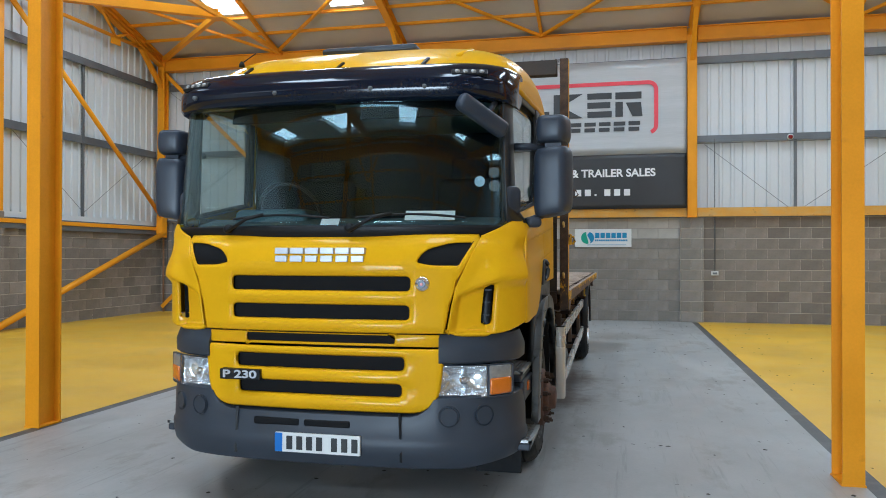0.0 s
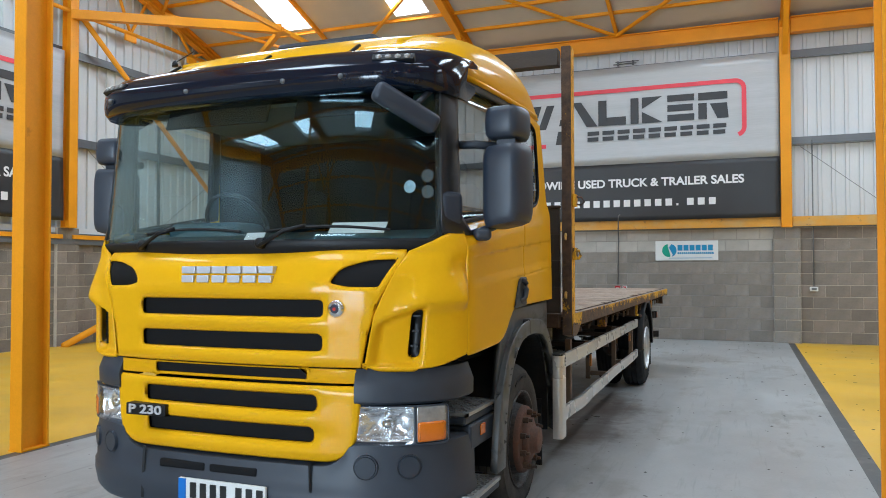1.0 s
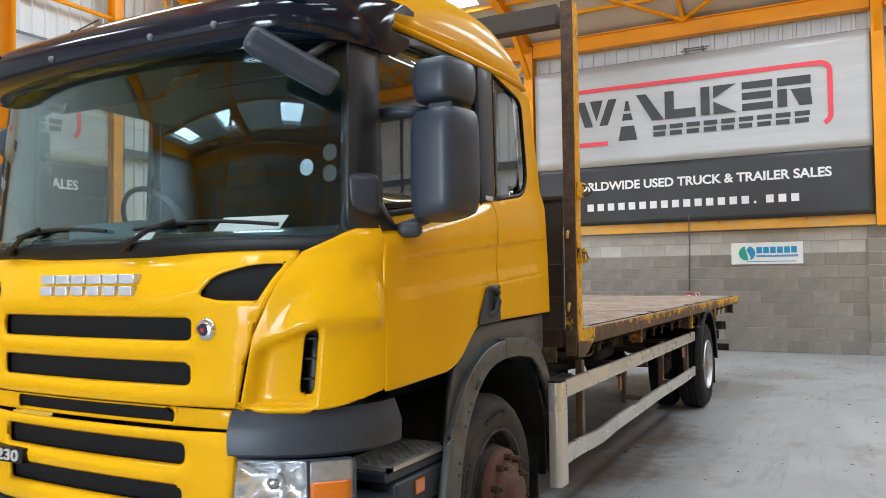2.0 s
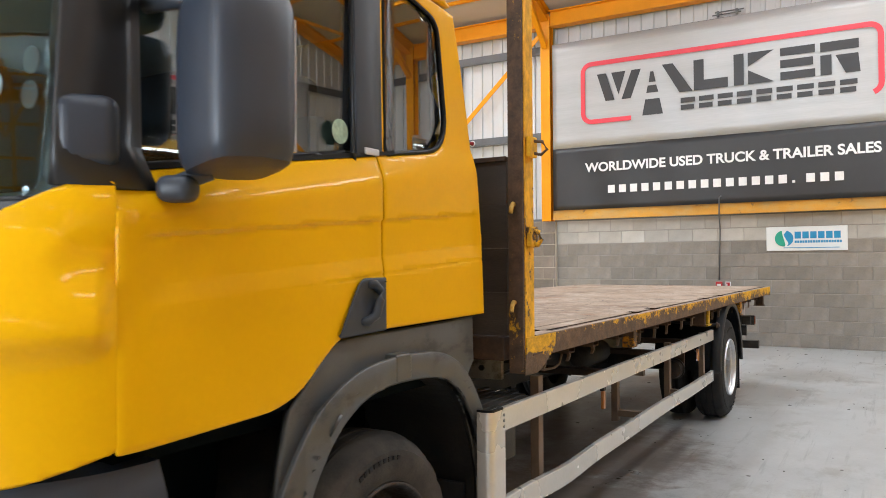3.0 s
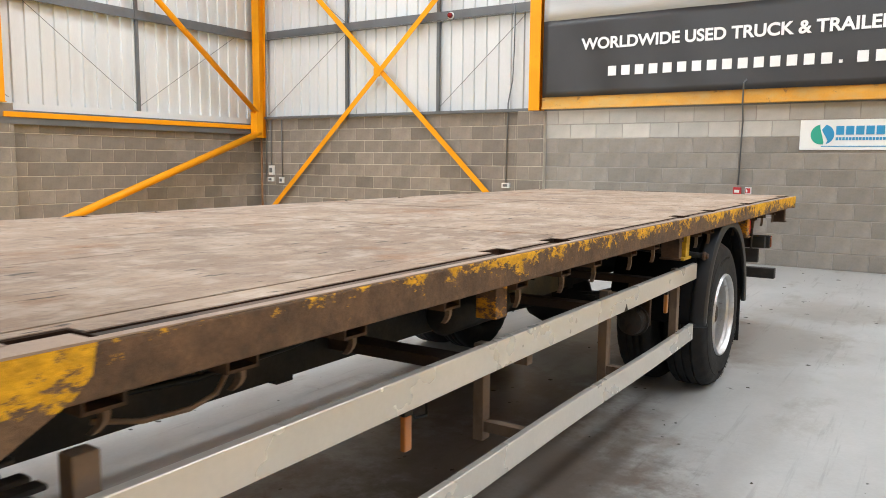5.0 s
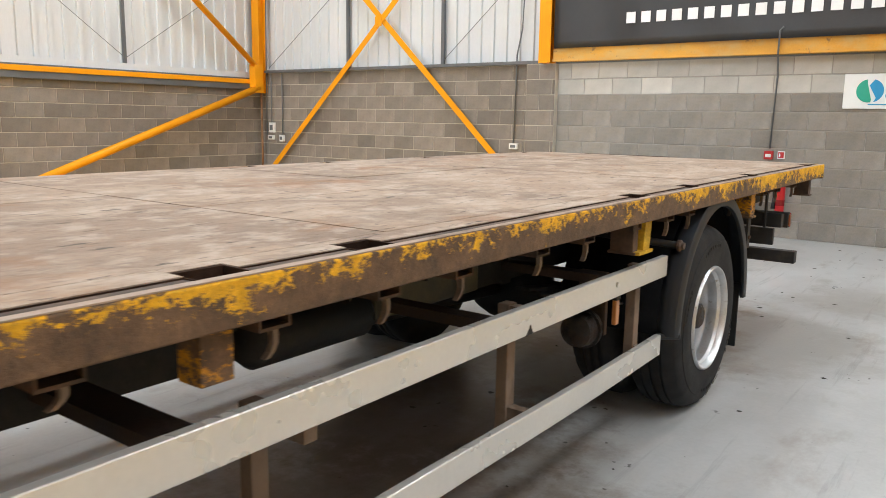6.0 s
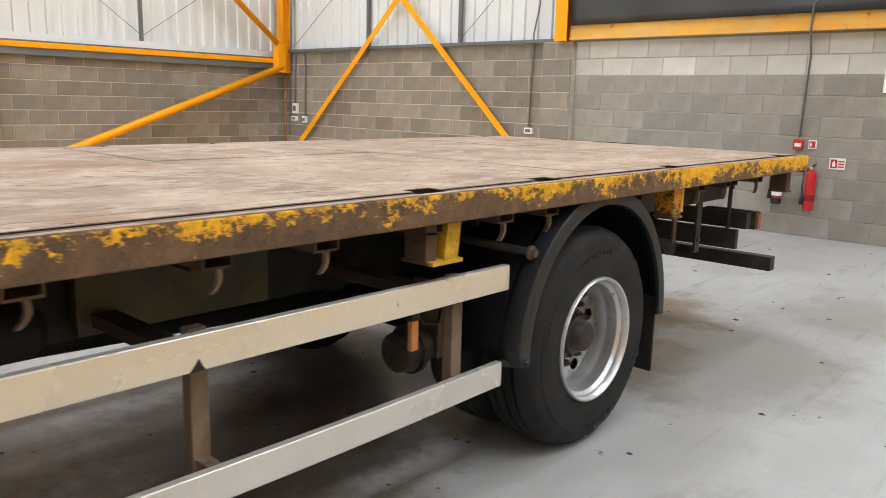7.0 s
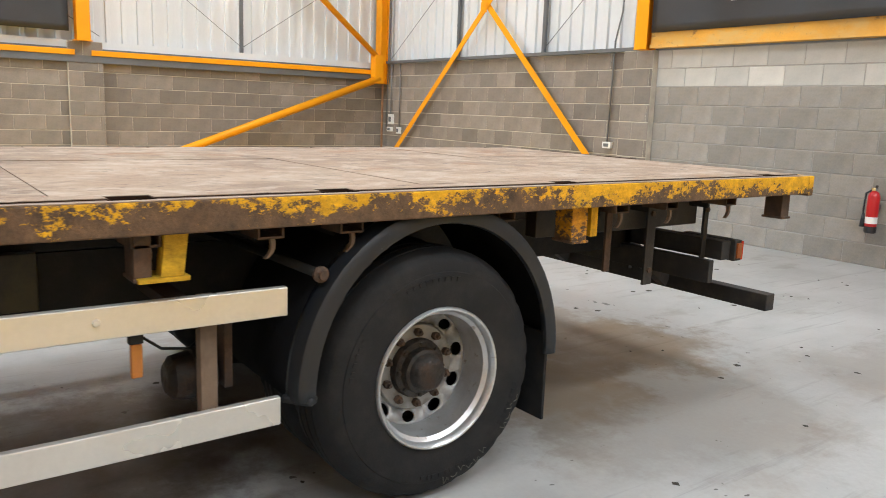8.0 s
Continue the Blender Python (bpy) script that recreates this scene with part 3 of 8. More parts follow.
# ---- rails and posts on the cladding ----
def rail(name, p, q, label):
    p, q = Vector(p), Vector(q)
    ob = thing(name, (p + q) / 2, label, "cladding rail", "cladding rails", "structure")
    along = "x" if abs(q.x - p.x) > abs(q.y - p.y) else "y"
    if along == "x":
        part("web", cuboid(p.x, q.x, p.y, p.y + 0.02, p.z - 0.06, p.z + 0.08), GREY_STEEL, ob)
        part("flange", cuboid(p.x, q.x, p.y, p.y + 0.09, p.z + 0.08, p.z + 0.09), GREY_STEEL, ob)
        part("flange", cuboid(p.x, q.x, p.y - 0.05, p.y, p.z - 0.09, p.z - 0.08), GREY_STEEL, ob)
    else:
        part("web", cuboid(p.x - 0.02, p.x, p.y, q.y, p.z - 0.08, p.z + 0.08), GREY_STEEL, ob)
        part("flange", cuboid(p.x - 0.09, p.x, p.y, q.y, p.z + 0.08, p.z + 0.09), GREY_STEEL, ob)
        part("flange", cuboid(p.x, p.x + 0.05, p.y, q.y, p.z - 0.09, p.z - 0.08), GREY_STEEL, ob)


for z in (4.11, 5.9):
    for a, b in zip(FRAMES, FRAMES[1:]):
        rail("cladding_rail", (a + 0.12, 18.1, z), (b - 0.12, 18.1, z), "grey galvanised steel rail carrying the wall sheet")
    rail("cladding_rail", (LEFT - 0.02, 5.0, z), (LEFT - 0.02, 17.9, z), "grey galvanised steel rail carrying the wall sheet")
for z in (4.11, 5.9):
    ob = thing("cladding_rail", (RIGHT + 0.02, 11.4, z), "grey galvanised steel rail carrying the wall sheet", "cladding rail", "cladding rails", "structure")
    part("web", cuboid(RIGHT, RIGHT + 0.02, 5.0, 17.9, z - 0.08, z + 0.08), GREY_STEEL, ob)
    part("flange", cuboid(RIGHT, RIGHT + 0.09, 5.0, 17.9, z + 0.08, z + 0.09), GREY_STEEL, ob)
ob = thing("tube_brace", (RIGHT - 0.2, 15, 2.4), "amber painted round steel brace across the side wall", "steel brace", "braces", "structure")
part("tube", tube([(RIGHT - 0.24, 17.85, 2.42), (RIGHT - 0.24, 12.6, 6.62)], 0.055, 14), STEEL_Y, ob, smooth=True)
part("rail", cuboid(RIGHT - 0.12, RIGHT + 0.02, 7.0, 17.86, 2.36, 2.5), STEEL_Y, ob, bevel=0.006)
ob = thing("cladding_post", (-8.2, 18.15, TOP), "thin grey steel posts between the cladding rails", "cladding posts", "", "structure")
for x in (-9.3, -7.1, 3.9, 6.1, 10.6, 12.8):
    part("post", cuboid(x - 0.03, x + 0.03, 18.11, 18.16, TOP, 5.9), GREY_STEEL, ob)
for y in (15.1, 10.2):
    part("post", cuboid(LEFT - 0.05, LEFT - 0.005, y - 0.03, y + 0.03, TOP, 5.9), GREY_STEEL, ob)
# thin sag wires
for p, q in (((-9.3, 4.0), (-11.5, 2.45)), ((-7.1, 2.45), (-5.3, 4.0)), ((-9.3, 4.2), (-11.5, 5.8)), ((2.0, 4.0), (3.9, 2.45)), ((3.9, 2.45), (6.1, 4.0))):
    part("sag_wire", tube([(p[0], 18.12, p[1]), (q[0], 18.12, q[1])], 0.006, 5), GREY_STEEL, ob)
for p, q in (((13.0, 4.0), (15.1, 2.45)), ((15.1, 2.45), (17.4, 4.0)), ((12.7, 2.45), (10.2, 4.0))):
    part("sag_wire", tube([(LEFT - 0.0, p[0], p[1]), (LEFT - 0.0, q[0], q[1])], 0.006, 5), GREY_STEEL, ob)

# yellow rail and flashing on the side wall, the tube braces and the crossed flats
RUSTP = mat("rusty_pipe", (0.22, 0.11, 0.05), 0.8, vary=0.3, scale=9, bump=0.2)
ob = thing("side_rail", (LEFT + 0.05, 15, 2.2), "amber painted steel rail along the side wall over a grey flashing", "steel beam", "", "structure")
part("rail", cuboid(LEFT - 0.02, LEFT + 0.12, 12.55, 17.86, 2.13, 2.215), STEEL_Y, ob, bevel=0.006)
part("rail", cuboid(LEFT - 0.02, LEFT + 0.12, 7.02, 12.3, 2.13, 2.215), STEEL_Y, ob, bevel=0.006)
part("flashing", cuboid(LEFT - 0.02, LEFT + 0.095, 6.0, 17.98, 2.02, 2.128), GREY_STEEL, ob, "grey flashing strip")
part("upper_flashing", cuboid(LEFT - 0.06, LEFT + 0.012, 6.0, 17.98, 2.216, 2.36), CLAD, ob, "white flashing under the sheet")
part("drip_edge", cuboid(LEFT - 0.02, LEFT + 0.05, 6.0, 17.98, 2.216, 2.246), GREY_STEEL, ob, "grey drip edge")
ob = thing("tube_brace", (LEFT + 0.2, 15, 0), "amber painted round steel brace across the side wall", "steel brace", "braces", "structure")
part("tube", tube([(LEFT + 0.24, 17.85, 2.05), (LEFT + 0.24, 12.23, 0.02)], 0.07, 14), STEEL_Y, ob, smooth=True)
part("tube", tube([(LEFT + 0.24, 17.85, 2.42), (LEFT + 0.24, 12.6, 6.62)], 0.055, 14), STEEL_Y, ob, smooth=True)
part("gusset", cuboid(LEFT + 0.12, LEFT + 0.3, 17.72, 17.9, 1.95, 2.5), STEEL_Y, ob)
part("drain_pipe", tube([(LEFT + 0.16, 17.98, 0.0), (LEFT + 0.16, 17.98, 1.96)], 0.022, 8), RUSTP, ob, "thin rusty pipe under the column", smooth=True)
ob = thing("cross_brace", (-8.4, 17.97, 0), "amber painted flat steel bars crossed over the end bay", "steel brace", "braces", "structure")
part("flat_bar", bar((-11.62, 17.955, 0.12), (-5.02, 17.955, 6.3), 0.012, 0.10), STEEL_Y, ob)
part("flat_bar", bar((-5.02, 17.985, 0.05), (-11.62, 17.985, 6.32), 0.012, 0.10), STEEL_Y, ob)
part("cleat", cuboid(-8.47, -8.32, 17.94, 17.95, 3.09, 3.26), STEEL_Y, ob)


# ---- banners ----
def banner(place, width, group_label):
    """A wall banner: place(a, b, d) gives the world point a along, b up, d proud. Built on a frame of width 6.45."""
    o = place(0, 2.57, 0)
    ob = thing("wall_banner", o, group_label, "banner", "wall banners")

    def quad(name, a0, a1, b0, b1, d0, d1, m, label="", wave=False):
        bm = bmesh.new()
        n = 60 if wave else 1
        k = 12 if wave else 1
        grid = []
        for j in range(k + 1):
            for i in range(n + 1):
                a, b = a0 + (a1 - a0) * i / n, b0 + (b1 - b0) * j / k
                w = 0.012 * math.sin(a * 1.9 + b) + 0.008 * math.sin(a * 5.1 + b * 2.3) if wave else 0
                grid.append(bm.verts.new(place(a, b, d1 + w)))
        for j in range(k):
            for i in range(n):
                q = j * (n + 1) + i
                bm.faces.new((grid[q], grid[q + 1], grid[q + n + 2], grid[q + n + 1]))
        bmesh.ops.recalc_face_normals(bm, faces=bm.faces)
        return part(name, bm, m, ob, label, solid=0.004, smooth=wave)

    def shape(name, pts, m, d, label="", thick=0.004):
        bm = bmesh.new()
        f, r = [bm.verts.new(place(a, b, d + thick)) for a, b in pts], [bm.verts.new(place(a, b, d)) for a, b in pts]
        k = len(pts)
        for i in range(k):
            bm.faces.new((f[i], f[(i + 1) % k], r[(i + 1) % k], r[i]))
        bm.faces.new(f), bm.faces.new(r[::-1])
        bmesh.ops.recalc_face_normals(bm, faces=bm.faces)
        return part(name, bm, m, ob, label)

    W = width
    quad("silver_field", 0, W, 3.8, 5.93, 0, 0.0, BAN_G, "brushed silver upper field", True)
    quad("charcoal_field", 0, W, 2.56, 3.8, 0, 0.0, BAN_K, "charcoal lower field", True)
    # red rounded line, open at the foot
    r, x0, x1, b0, b1, s = 0.17, 0.66, 5.8, 4.28, 5.42, 0.045
    line = [(1.62, b0)]
    line += [(x0 + r + r * math.cos(radians(t)), b0 + r + r * math.sin(radians(t))) for t in range(270, 179, -15)]
    line += [(x0 + r + r * math.cos(radians(t)), b1 - r + r * math.sin(radians(t))) for t in range(180, 89, -15)]
    line += [(x1 - r + r * math.cos(radians(t)), b1 - r + r * math.sin(radians(t))) for t in range(90, -1, -15)]
    line += [(x1 - r + r * math.cos(radians(t)), b0 + r + r * math.sin(radians(t))) for t in range(0, -71, -14)]
    bm = bmesh.new()
    rows = []
    for i, p in enumerate(line):
        q0, q1 = Vector(line[max(i - 1, 0)]), Vector(line[min(i + 1, len(line) - 1)])
        n = Vector((-(q1 - q0).y, (q1 - q0).x)).normalized() * s
        rows.append([bm.verts.new(place(p[0] + n.x * e, p[1] + n.y * e, 0.026)) for e in (-1, 1)])
    for a, c in zip(rows, rows[1:]):
        bm.faces.new((a[0], a[1], c[1], c[0]))
    bmesh.ops.recalc_face_normals(bm, faces=bm.faces)
    part("outline", bm, BAN_R, ob, "red rounded outline", solid=0.003)
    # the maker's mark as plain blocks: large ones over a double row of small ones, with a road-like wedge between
    d = 0.024
    tall = lambda a, w, z0=4.66, z1=5.22: [(a, z1), (a + w, z1), (a + w, z0), (a, z0)]
    for pts in ([(0.95, 5.2), (1.13, 5.2), (1.30, 4.66), (1.12, 4.66)], [(1.24, 5.2), (1.52, 5.2), (1.38, 4.76)], [(1.64, 5.2), (1.82, 5.2), (1.62, 4.66), (1.44, 4.66)],
                [(2.22, 5.22), (2.42, 5.22), (2.78, 4.66), (2.54, 4.66)],
                [(2.8, 5.22), (2.98, 5.22), (2.98, 4.84), (3.4, 4.84), (3.4, 4.66), (2.8, 4.66)],
                tall(3.5, 0.17), [(3.74, 5.22), (4.17, 5.22), (3.74, 4.97)], [(3.74, 4.91), (4.17, 4.66), (3.74, 4.66)],
                tall(4.27, 0.55, 5.08, 5.22), tall(4.27, 0.52, 4.87, 5.01), tall(4.27, 0.55, 4.66, 4.80),
                tall(4.9, 0.58, 5.06, 5.22), tall(4.9, 0.17, 4.66, 5.0), [(5.13, 4.98), (5.47, 4.98), (5.5, 4.66), (5.28, 4.66)],
                [(2.0, 5.12), (2.06, 5.12), (2.1, 4.92), (1.97, 4.92)], [(1.95, 4.86), (2.11, 4.86), (2.15, 4.72), (1.92, 4.72)], [(1.9, 4.6), (2.17, 4.6), (2.23, 4.3), (1.84, 4.3)]):
        shape("mark_block", pts, BAN_K, d)
    for i in range(9):
        a = 2.56 + i * 0.329
        shape("mark_bar", tall(a, 0.26, 4.46, 4.55), BAN_K, d)
        shape("mark_bar", tall(a, 0.24, 4.33, 4.42), BAN_K, d)
    # the readable slogan, and a row of bars for the address below it
    mx = Matrix.Identity(4)
    p0, px, pz, pd = Vector(place(0, 0, 0)), Vector(place(1, 0, 0)), Vector(place(0, 1, 0)), Vector(place(0, 0, 1))
    for k, v in enumerate((px - p0, pz - p0, pd - p0)):
        mx.col[k][:3] = v
    c = Vector(place(3.24, 3.37, 0.026))
    mx.col[3][:3] = c
    lettering("slogan", "WORLDWIDE USED TRUCK & TRAILER SALES", 0.245, mx, BAN_W, ob, "white capital lettering", width=5.1, bold=0.007)
    for i in range(19):
        a = 1.15 + i * 0.219
        w = 0.045 if i == 15 else 0.135
        h = 0.045 if i == 15 else 0.15
        shape("address_bar", [(a, 2.86 + h), (a + w, 2.86 + h), (a + w, 2.86), (a, 2.86)], BAN_W, d)
    return ob


banner(lambda a, b, d: (-4.86 + a, 17.92 - d, b), 6.46, "silver and charcoal vinyl banner hung above the block wall")
banner(lambda a, b, d: (LEFT + 0.2 + d, 5.75 + a, b - 0.08), 6.46, "silver and charcoal vinyl banner hung on the side wall")
banner(lambda a, b, d: (RIGHT - 0.2 - d, 15.8 - a, b), 6.46, "silver and charcoal vinyl banner hung on the far side wall")


# ---- the truck: surfaces ----
GREYP = mat("dark_grey_bumper_plastic", (0.034, 0.041, 0.055), 0.45, spec=0.4, vary=0.08, scale=3, bump=0.05, fine=180)
GLOSSK = mat("gloss_dark_visor", (0.004, 0.008, 0.02), 0.1, vary=0.1, bump=0.0, clear=0.0, spec=0.4)
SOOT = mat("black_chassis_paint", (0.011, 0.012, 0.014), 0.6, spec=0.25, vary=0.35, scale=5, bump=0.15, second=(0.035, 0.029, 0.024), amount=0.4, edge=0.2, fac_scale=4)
RUBBER = mat("tyre_rubber", (0.011, 0.011, 0.012), 0.75, spec=0.3, vary=0.2, scale=8, bump=0.15, fine=120, second=(0.034, 0.031, 0.028), amount=0.3, edge=0.25, fac_scale=9)
DUSTY = mat("dusty_tyre_rubber", (0.016, 0.015, 0.014), 0.8, spec=0.3, vary=0.25, scale=8, bump=0.2, fine=120, second=(0.07, 0.06, 0.05), amount=0.5, edge=0.2, fac_scale=5)
SEAL = mat("window_rubber", (0.008, 0.008, 0.009), 0.45, spec=0.25, vary=0.1, bump=0.02)
CHROME = mat("polished_metal", (0.72, 0.73, 0.74), 0.16, 1.0, vary=0.06, scale=6, bump=0.02)
RIMS = stained("bright_alloy_rim", (0.58, 0.59, 0.60), [((0.40, 0.37, 0.33), 7.0, 6, 0.5, 0.75, 0.6, (1, 1, 1)), ((0.22, 0.15, 0.09), 24.0, 4, 0.62, 0.72, 0.6, (1, 1, 1))], 0.36, 0.6, 0.06, 90, metal=0.85)
RUST = mat("rusty_brown_steel", (0.10, 0.055, 0.032), 0.8, vary=0.3, scale=12, bump=0.3, second=(0.045, 0.03, 0.022), amount=0.5, edge=0.2, fac_scale=14)
HUBR = mat("rusted_wheel_paint", (0.17, 0.065, 0.035), 0.75, vary=0.3, scale=12, bump=0.3, second=(0.06, 0.04, 0.03), amount=0.5, edge=0.2, fac_scale=12)
WORN = worn_paint("worn_yellow_on_rust", (0.125, 0.072, 0.038), (0.62, 0.325, 0.002), 0.425, 1.148, 2.7, 0.033, 9.6, scale=(16.0, 70.0), clump=3.2, streak=(1, 0.8, 1.2))
WORN_Y = worn_paint("chipped_yellow_post_paint", (0.10, 0.058, 0.032), (0.68, 0.36, 0.006), 0.70, scale=(11.0, 50.0), clump=3.0, streak=(1, 1, 0.6))
ALU = mat("silver_painted_aluminium", (0.60, 0.58, 0.54), 0.28, 0.45, vary=0.06, scale=2, bump=0.02)
PLY = stained("weathered_deck_board", (0.265, 0.19, 0.136), [
    ((0.375, 0.29, 0.218), 2.8, 9, 0.47, 0.60, 0.7, (1.2, 0.8, 1)),
    ((0.15, 0.105, 0.075), 2.2, 9, 0.52, 0.63, 0.55, (1, 0.9, 1)),
    ((0.44, 0.36, 0.29), 7.0, 8, 0.50, 0.62, 0.55, (1.3, 0.9, 1)),
    ((0.24, 0.115, 0.048), 2.2, 6, 0.58, 0.68, 0.6, (1, 0.7, 1)),
    ((0.12, 0.083, 0.06), 24.0, 6, 0.51, 0.66, 0.4, (2.6, 0.9, 1)),
    ((0.05, 0.038, 0.03), 14.0, 4, 0.63, 0.67, 0.85, (2.2, 0.5, 1))], 0.85, None, 0.4, 70, (2.4, 0.7, 1), 0.10)
DARKWOOD = mat("dark_headboard_plank", (0.06, 0.047, 0.038), 0.75, vary=0.25, scale=3, bump=0.2, fine=60, stretch=(0.6, 1, 4), random=0.15)
# near black: the dimness behind the tinted glass is put into this colour
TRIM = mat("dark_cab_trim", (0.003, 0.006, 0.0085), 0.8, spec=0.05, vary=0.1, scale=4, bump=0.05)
DASH = mat("grey_dashboard_plastic", (0.062, 0.112, 0.128), 0.7, spec=0.15, vary=0.1, scale=3, bump=0.05)
AMBERDIM = mat("dirty_amber_lens", (0.26, 0.07, 0.015), 0.35, vary=0.2, scale=20, bump=0.05)
AMBER = mat("amber_lens", (0.60, 0.15, 0.008), 0.2, vary=0.06, bump=0.02, clear=0.4)
REDLENS = mat("red_lens", (0.45, 0.03, 0.02), 0.2, vary=0.06, bump=0.02, clear=0.4)
GLASS = glass_mat("tinted_screen_glass", (0.92, 0.975, 0.98), 0.034, 2.5, (0.62, 0.80, 0.86))
SIDEGLASS = glass_mat("tinted_side_glass", (0.92, 0.96, 0.95), 0.19)
LENS = glass_mat("clear_lamp_lens", (0.96, 0.97, 0.98), 0.04)
GAPB = stained("dirty_brown_batten", (0.115, 0.075, 0.054), [((0.02, 0.014, 0.01), 6.0, 5, 0.48, 0.6, 0.8, (1, 0.4, 1))], 0.9)
ARCHP = stained("weathered_arch_plastic", (0.072, 0.073, 0.071), [((0.115, 0.113, 0.104), 2.6, 7, 0.50, 0.66, 0.6, (1, 1, 1)), ((0.018, 0.018, 0.02), 5.0, 6, 0.55, 0.66, 0.6, (1, 1, 2))], 0.38, 0.58, 0.04, 150)
CLIPM = mat("grey_clip_plastic", (0.075, 0.076, 0.074), 0.4, vary=0.15, scale=9, bump=0.04)
MESHK = mat("black_grille_mesh", (0.008, 0.008, 0.009), 0.65, vary=0.2, bump=0.3, fine=260, spec=0.15)
STICKG = mat("pale_green_sticker", (0.30, 0.42, 0.33), 0.5, vary=0.3, scale=40, bump=0.0)
DISCP = mat("pale_round_sticker", (0.30, 0.42, 0.50), 0.5, vary=0.2, scale=60, bump=0.0)
DISCM = mat("faded_round_sticker", (0.028, 0.042, 0.042), 0.5, vary=0.2, scale=60, bump=0.0)
PAPER = mat("white_paper", (0.82, 0.82, 0.8), 0.7, vary=0.02, bump=0.0)
PLATE_W = mat("white_number_plate", (0.78, 0.78, 0.76), 0.3, vary=0.04, bump=0.0)
PLATE_B = mat("blue_plate_band", (0.02, 0.16, 0.55), 0.3, vary=0.04, bump=0.0)
INK = mat("black_plate_ink", (0.012, 0.012, 0.012), 0.4, vary=0.05, bump=0.0)
SILVER = mat("silver_letter_plastic", (0.60, 0.61, 0.66), 0.32, 0.35, vary=0.04, bump=0.0)
TREAD = mat("aluminium_step_tread", (0.45, 0.45, 0.44), 0.45, 0.7, vary=0.15, scale=8, bump=0.1)

CX, BX = -1.54, -1.50              # centre lines of the cab and of the body
truck = thing("flatbed_truck", (BX, 9.0, 0), "yellow two-axle flatbed truck with a worn rusty load bed", "truck")


FY, FLAT, CURVE, DEEP, HALF = 4.18, 0.5, 0.68, 0.42, 1.18     # cab front, flat half, corner width and depth, half width


def setback(u):
    """How far the front of the cab falls back at u from its centre line."""
    a = abs(u)
    y = 0.07 * min(a, HALF) ** 2
    if a > FLAT:
        t = min((a - FLAT) / CURVE, 1.0)
        y += DEEP * (1 - (1 - t ** 2.6) ** (1 / 2.6))
    return y


def screen_lean(z):
    """Front of the cab on its centre line: upright panels, then a roll back to the leaning screen."""
    if z < 1.45:
        return FY
    if z < 1.66:
        return FY + 0.12 * ((z - 1.45) / 0.21) ** 2
    return FY + 0.12 + (z - 1.66) * 0.34


def zs(z):
    return 1.5 + (z - 1.5) * 0.963


def front(u, z, d=0.0):
    """Point of the cab's front: u across from the centre line, z up, d into the body."""
    u, z = u * 0.965, zs(z)
    return Vector((CX + u, screen_lean(z) + setback(u) + d, z))


def screen(u, z, d=0.0):
    """Point of the curved windscreen."""
    return Vector((CX + u, FY + 0.065 + (z - 1.68) * 0.106 + 0.215 * (abs(u) / 1.067) ** 2.6 + d, z))


def sill(y):
    """Height of the lower edge of the side windows."""
    return 1.754 + (y - 4.665) * 0.149


def side_x(z, y=5.6):
    """Half width of the cab at height z: drawn in at the front corner, with a shoulder under the windows."""
    h = HALF
    t = (FY + 0.09 + DEEP - y) / DEEP
    if t > 0:
        h = FLAT + CURVE * (1 - min(t, 1.0) ** 2.6) ** (1 / 2.6)
    glass = 1.082 + 0.076 * (1 - (1 - min(1.0, max(0.0, (y - 4.66) / 1.3))) ** 1.6)
    top = sill(min(max(y, 4.5), 6.2))
    t = min(1.0, max(0.0, (z - top + 0.11) / 0.11))
    h = h + (min(glass, h) - h) * t * t * (1.6 - 0.6 * t)
    return h - max(0.0, z - top) * 0.03


def ys(y):
    return 4.555 + (y - 4.465) * 1.075


def side(s):
    """Points of a cab side (s: 1 nearside, -1 offside): y along, z up, d into the body."""
    return lambda y, z, d=0.0: Vector((CX + s * (side_x(z, y) - d), y, z))


def rounded(pts, r, n=5):
    """Polygon pts with its corners rounded; r: one radius or one for each corner."""
    out, k = [], len(pts)
    for i, p in enumerate(pts):
        p, a, b = Vector(p), Vector(pts[i - 1]), Vector(pts[(i + 1) % k])
        q = r[i] if isinstance(r, (list, tuple)) else r
        if q <= 0:
            out.append(tuple(p))
            continue
        da, db = (a - p), (b - p)
        q = min(q, da.length * 0.49, db.length * 0.49)
        s, e = p + da.normalized() * q, p + db.normalized() * q
        for j in range(n + 1):
            t = j / n
            out.append(tuple((1 - t) ** 2 * s + 2 * t * (1 - t) * p + t * t * e))
    return out


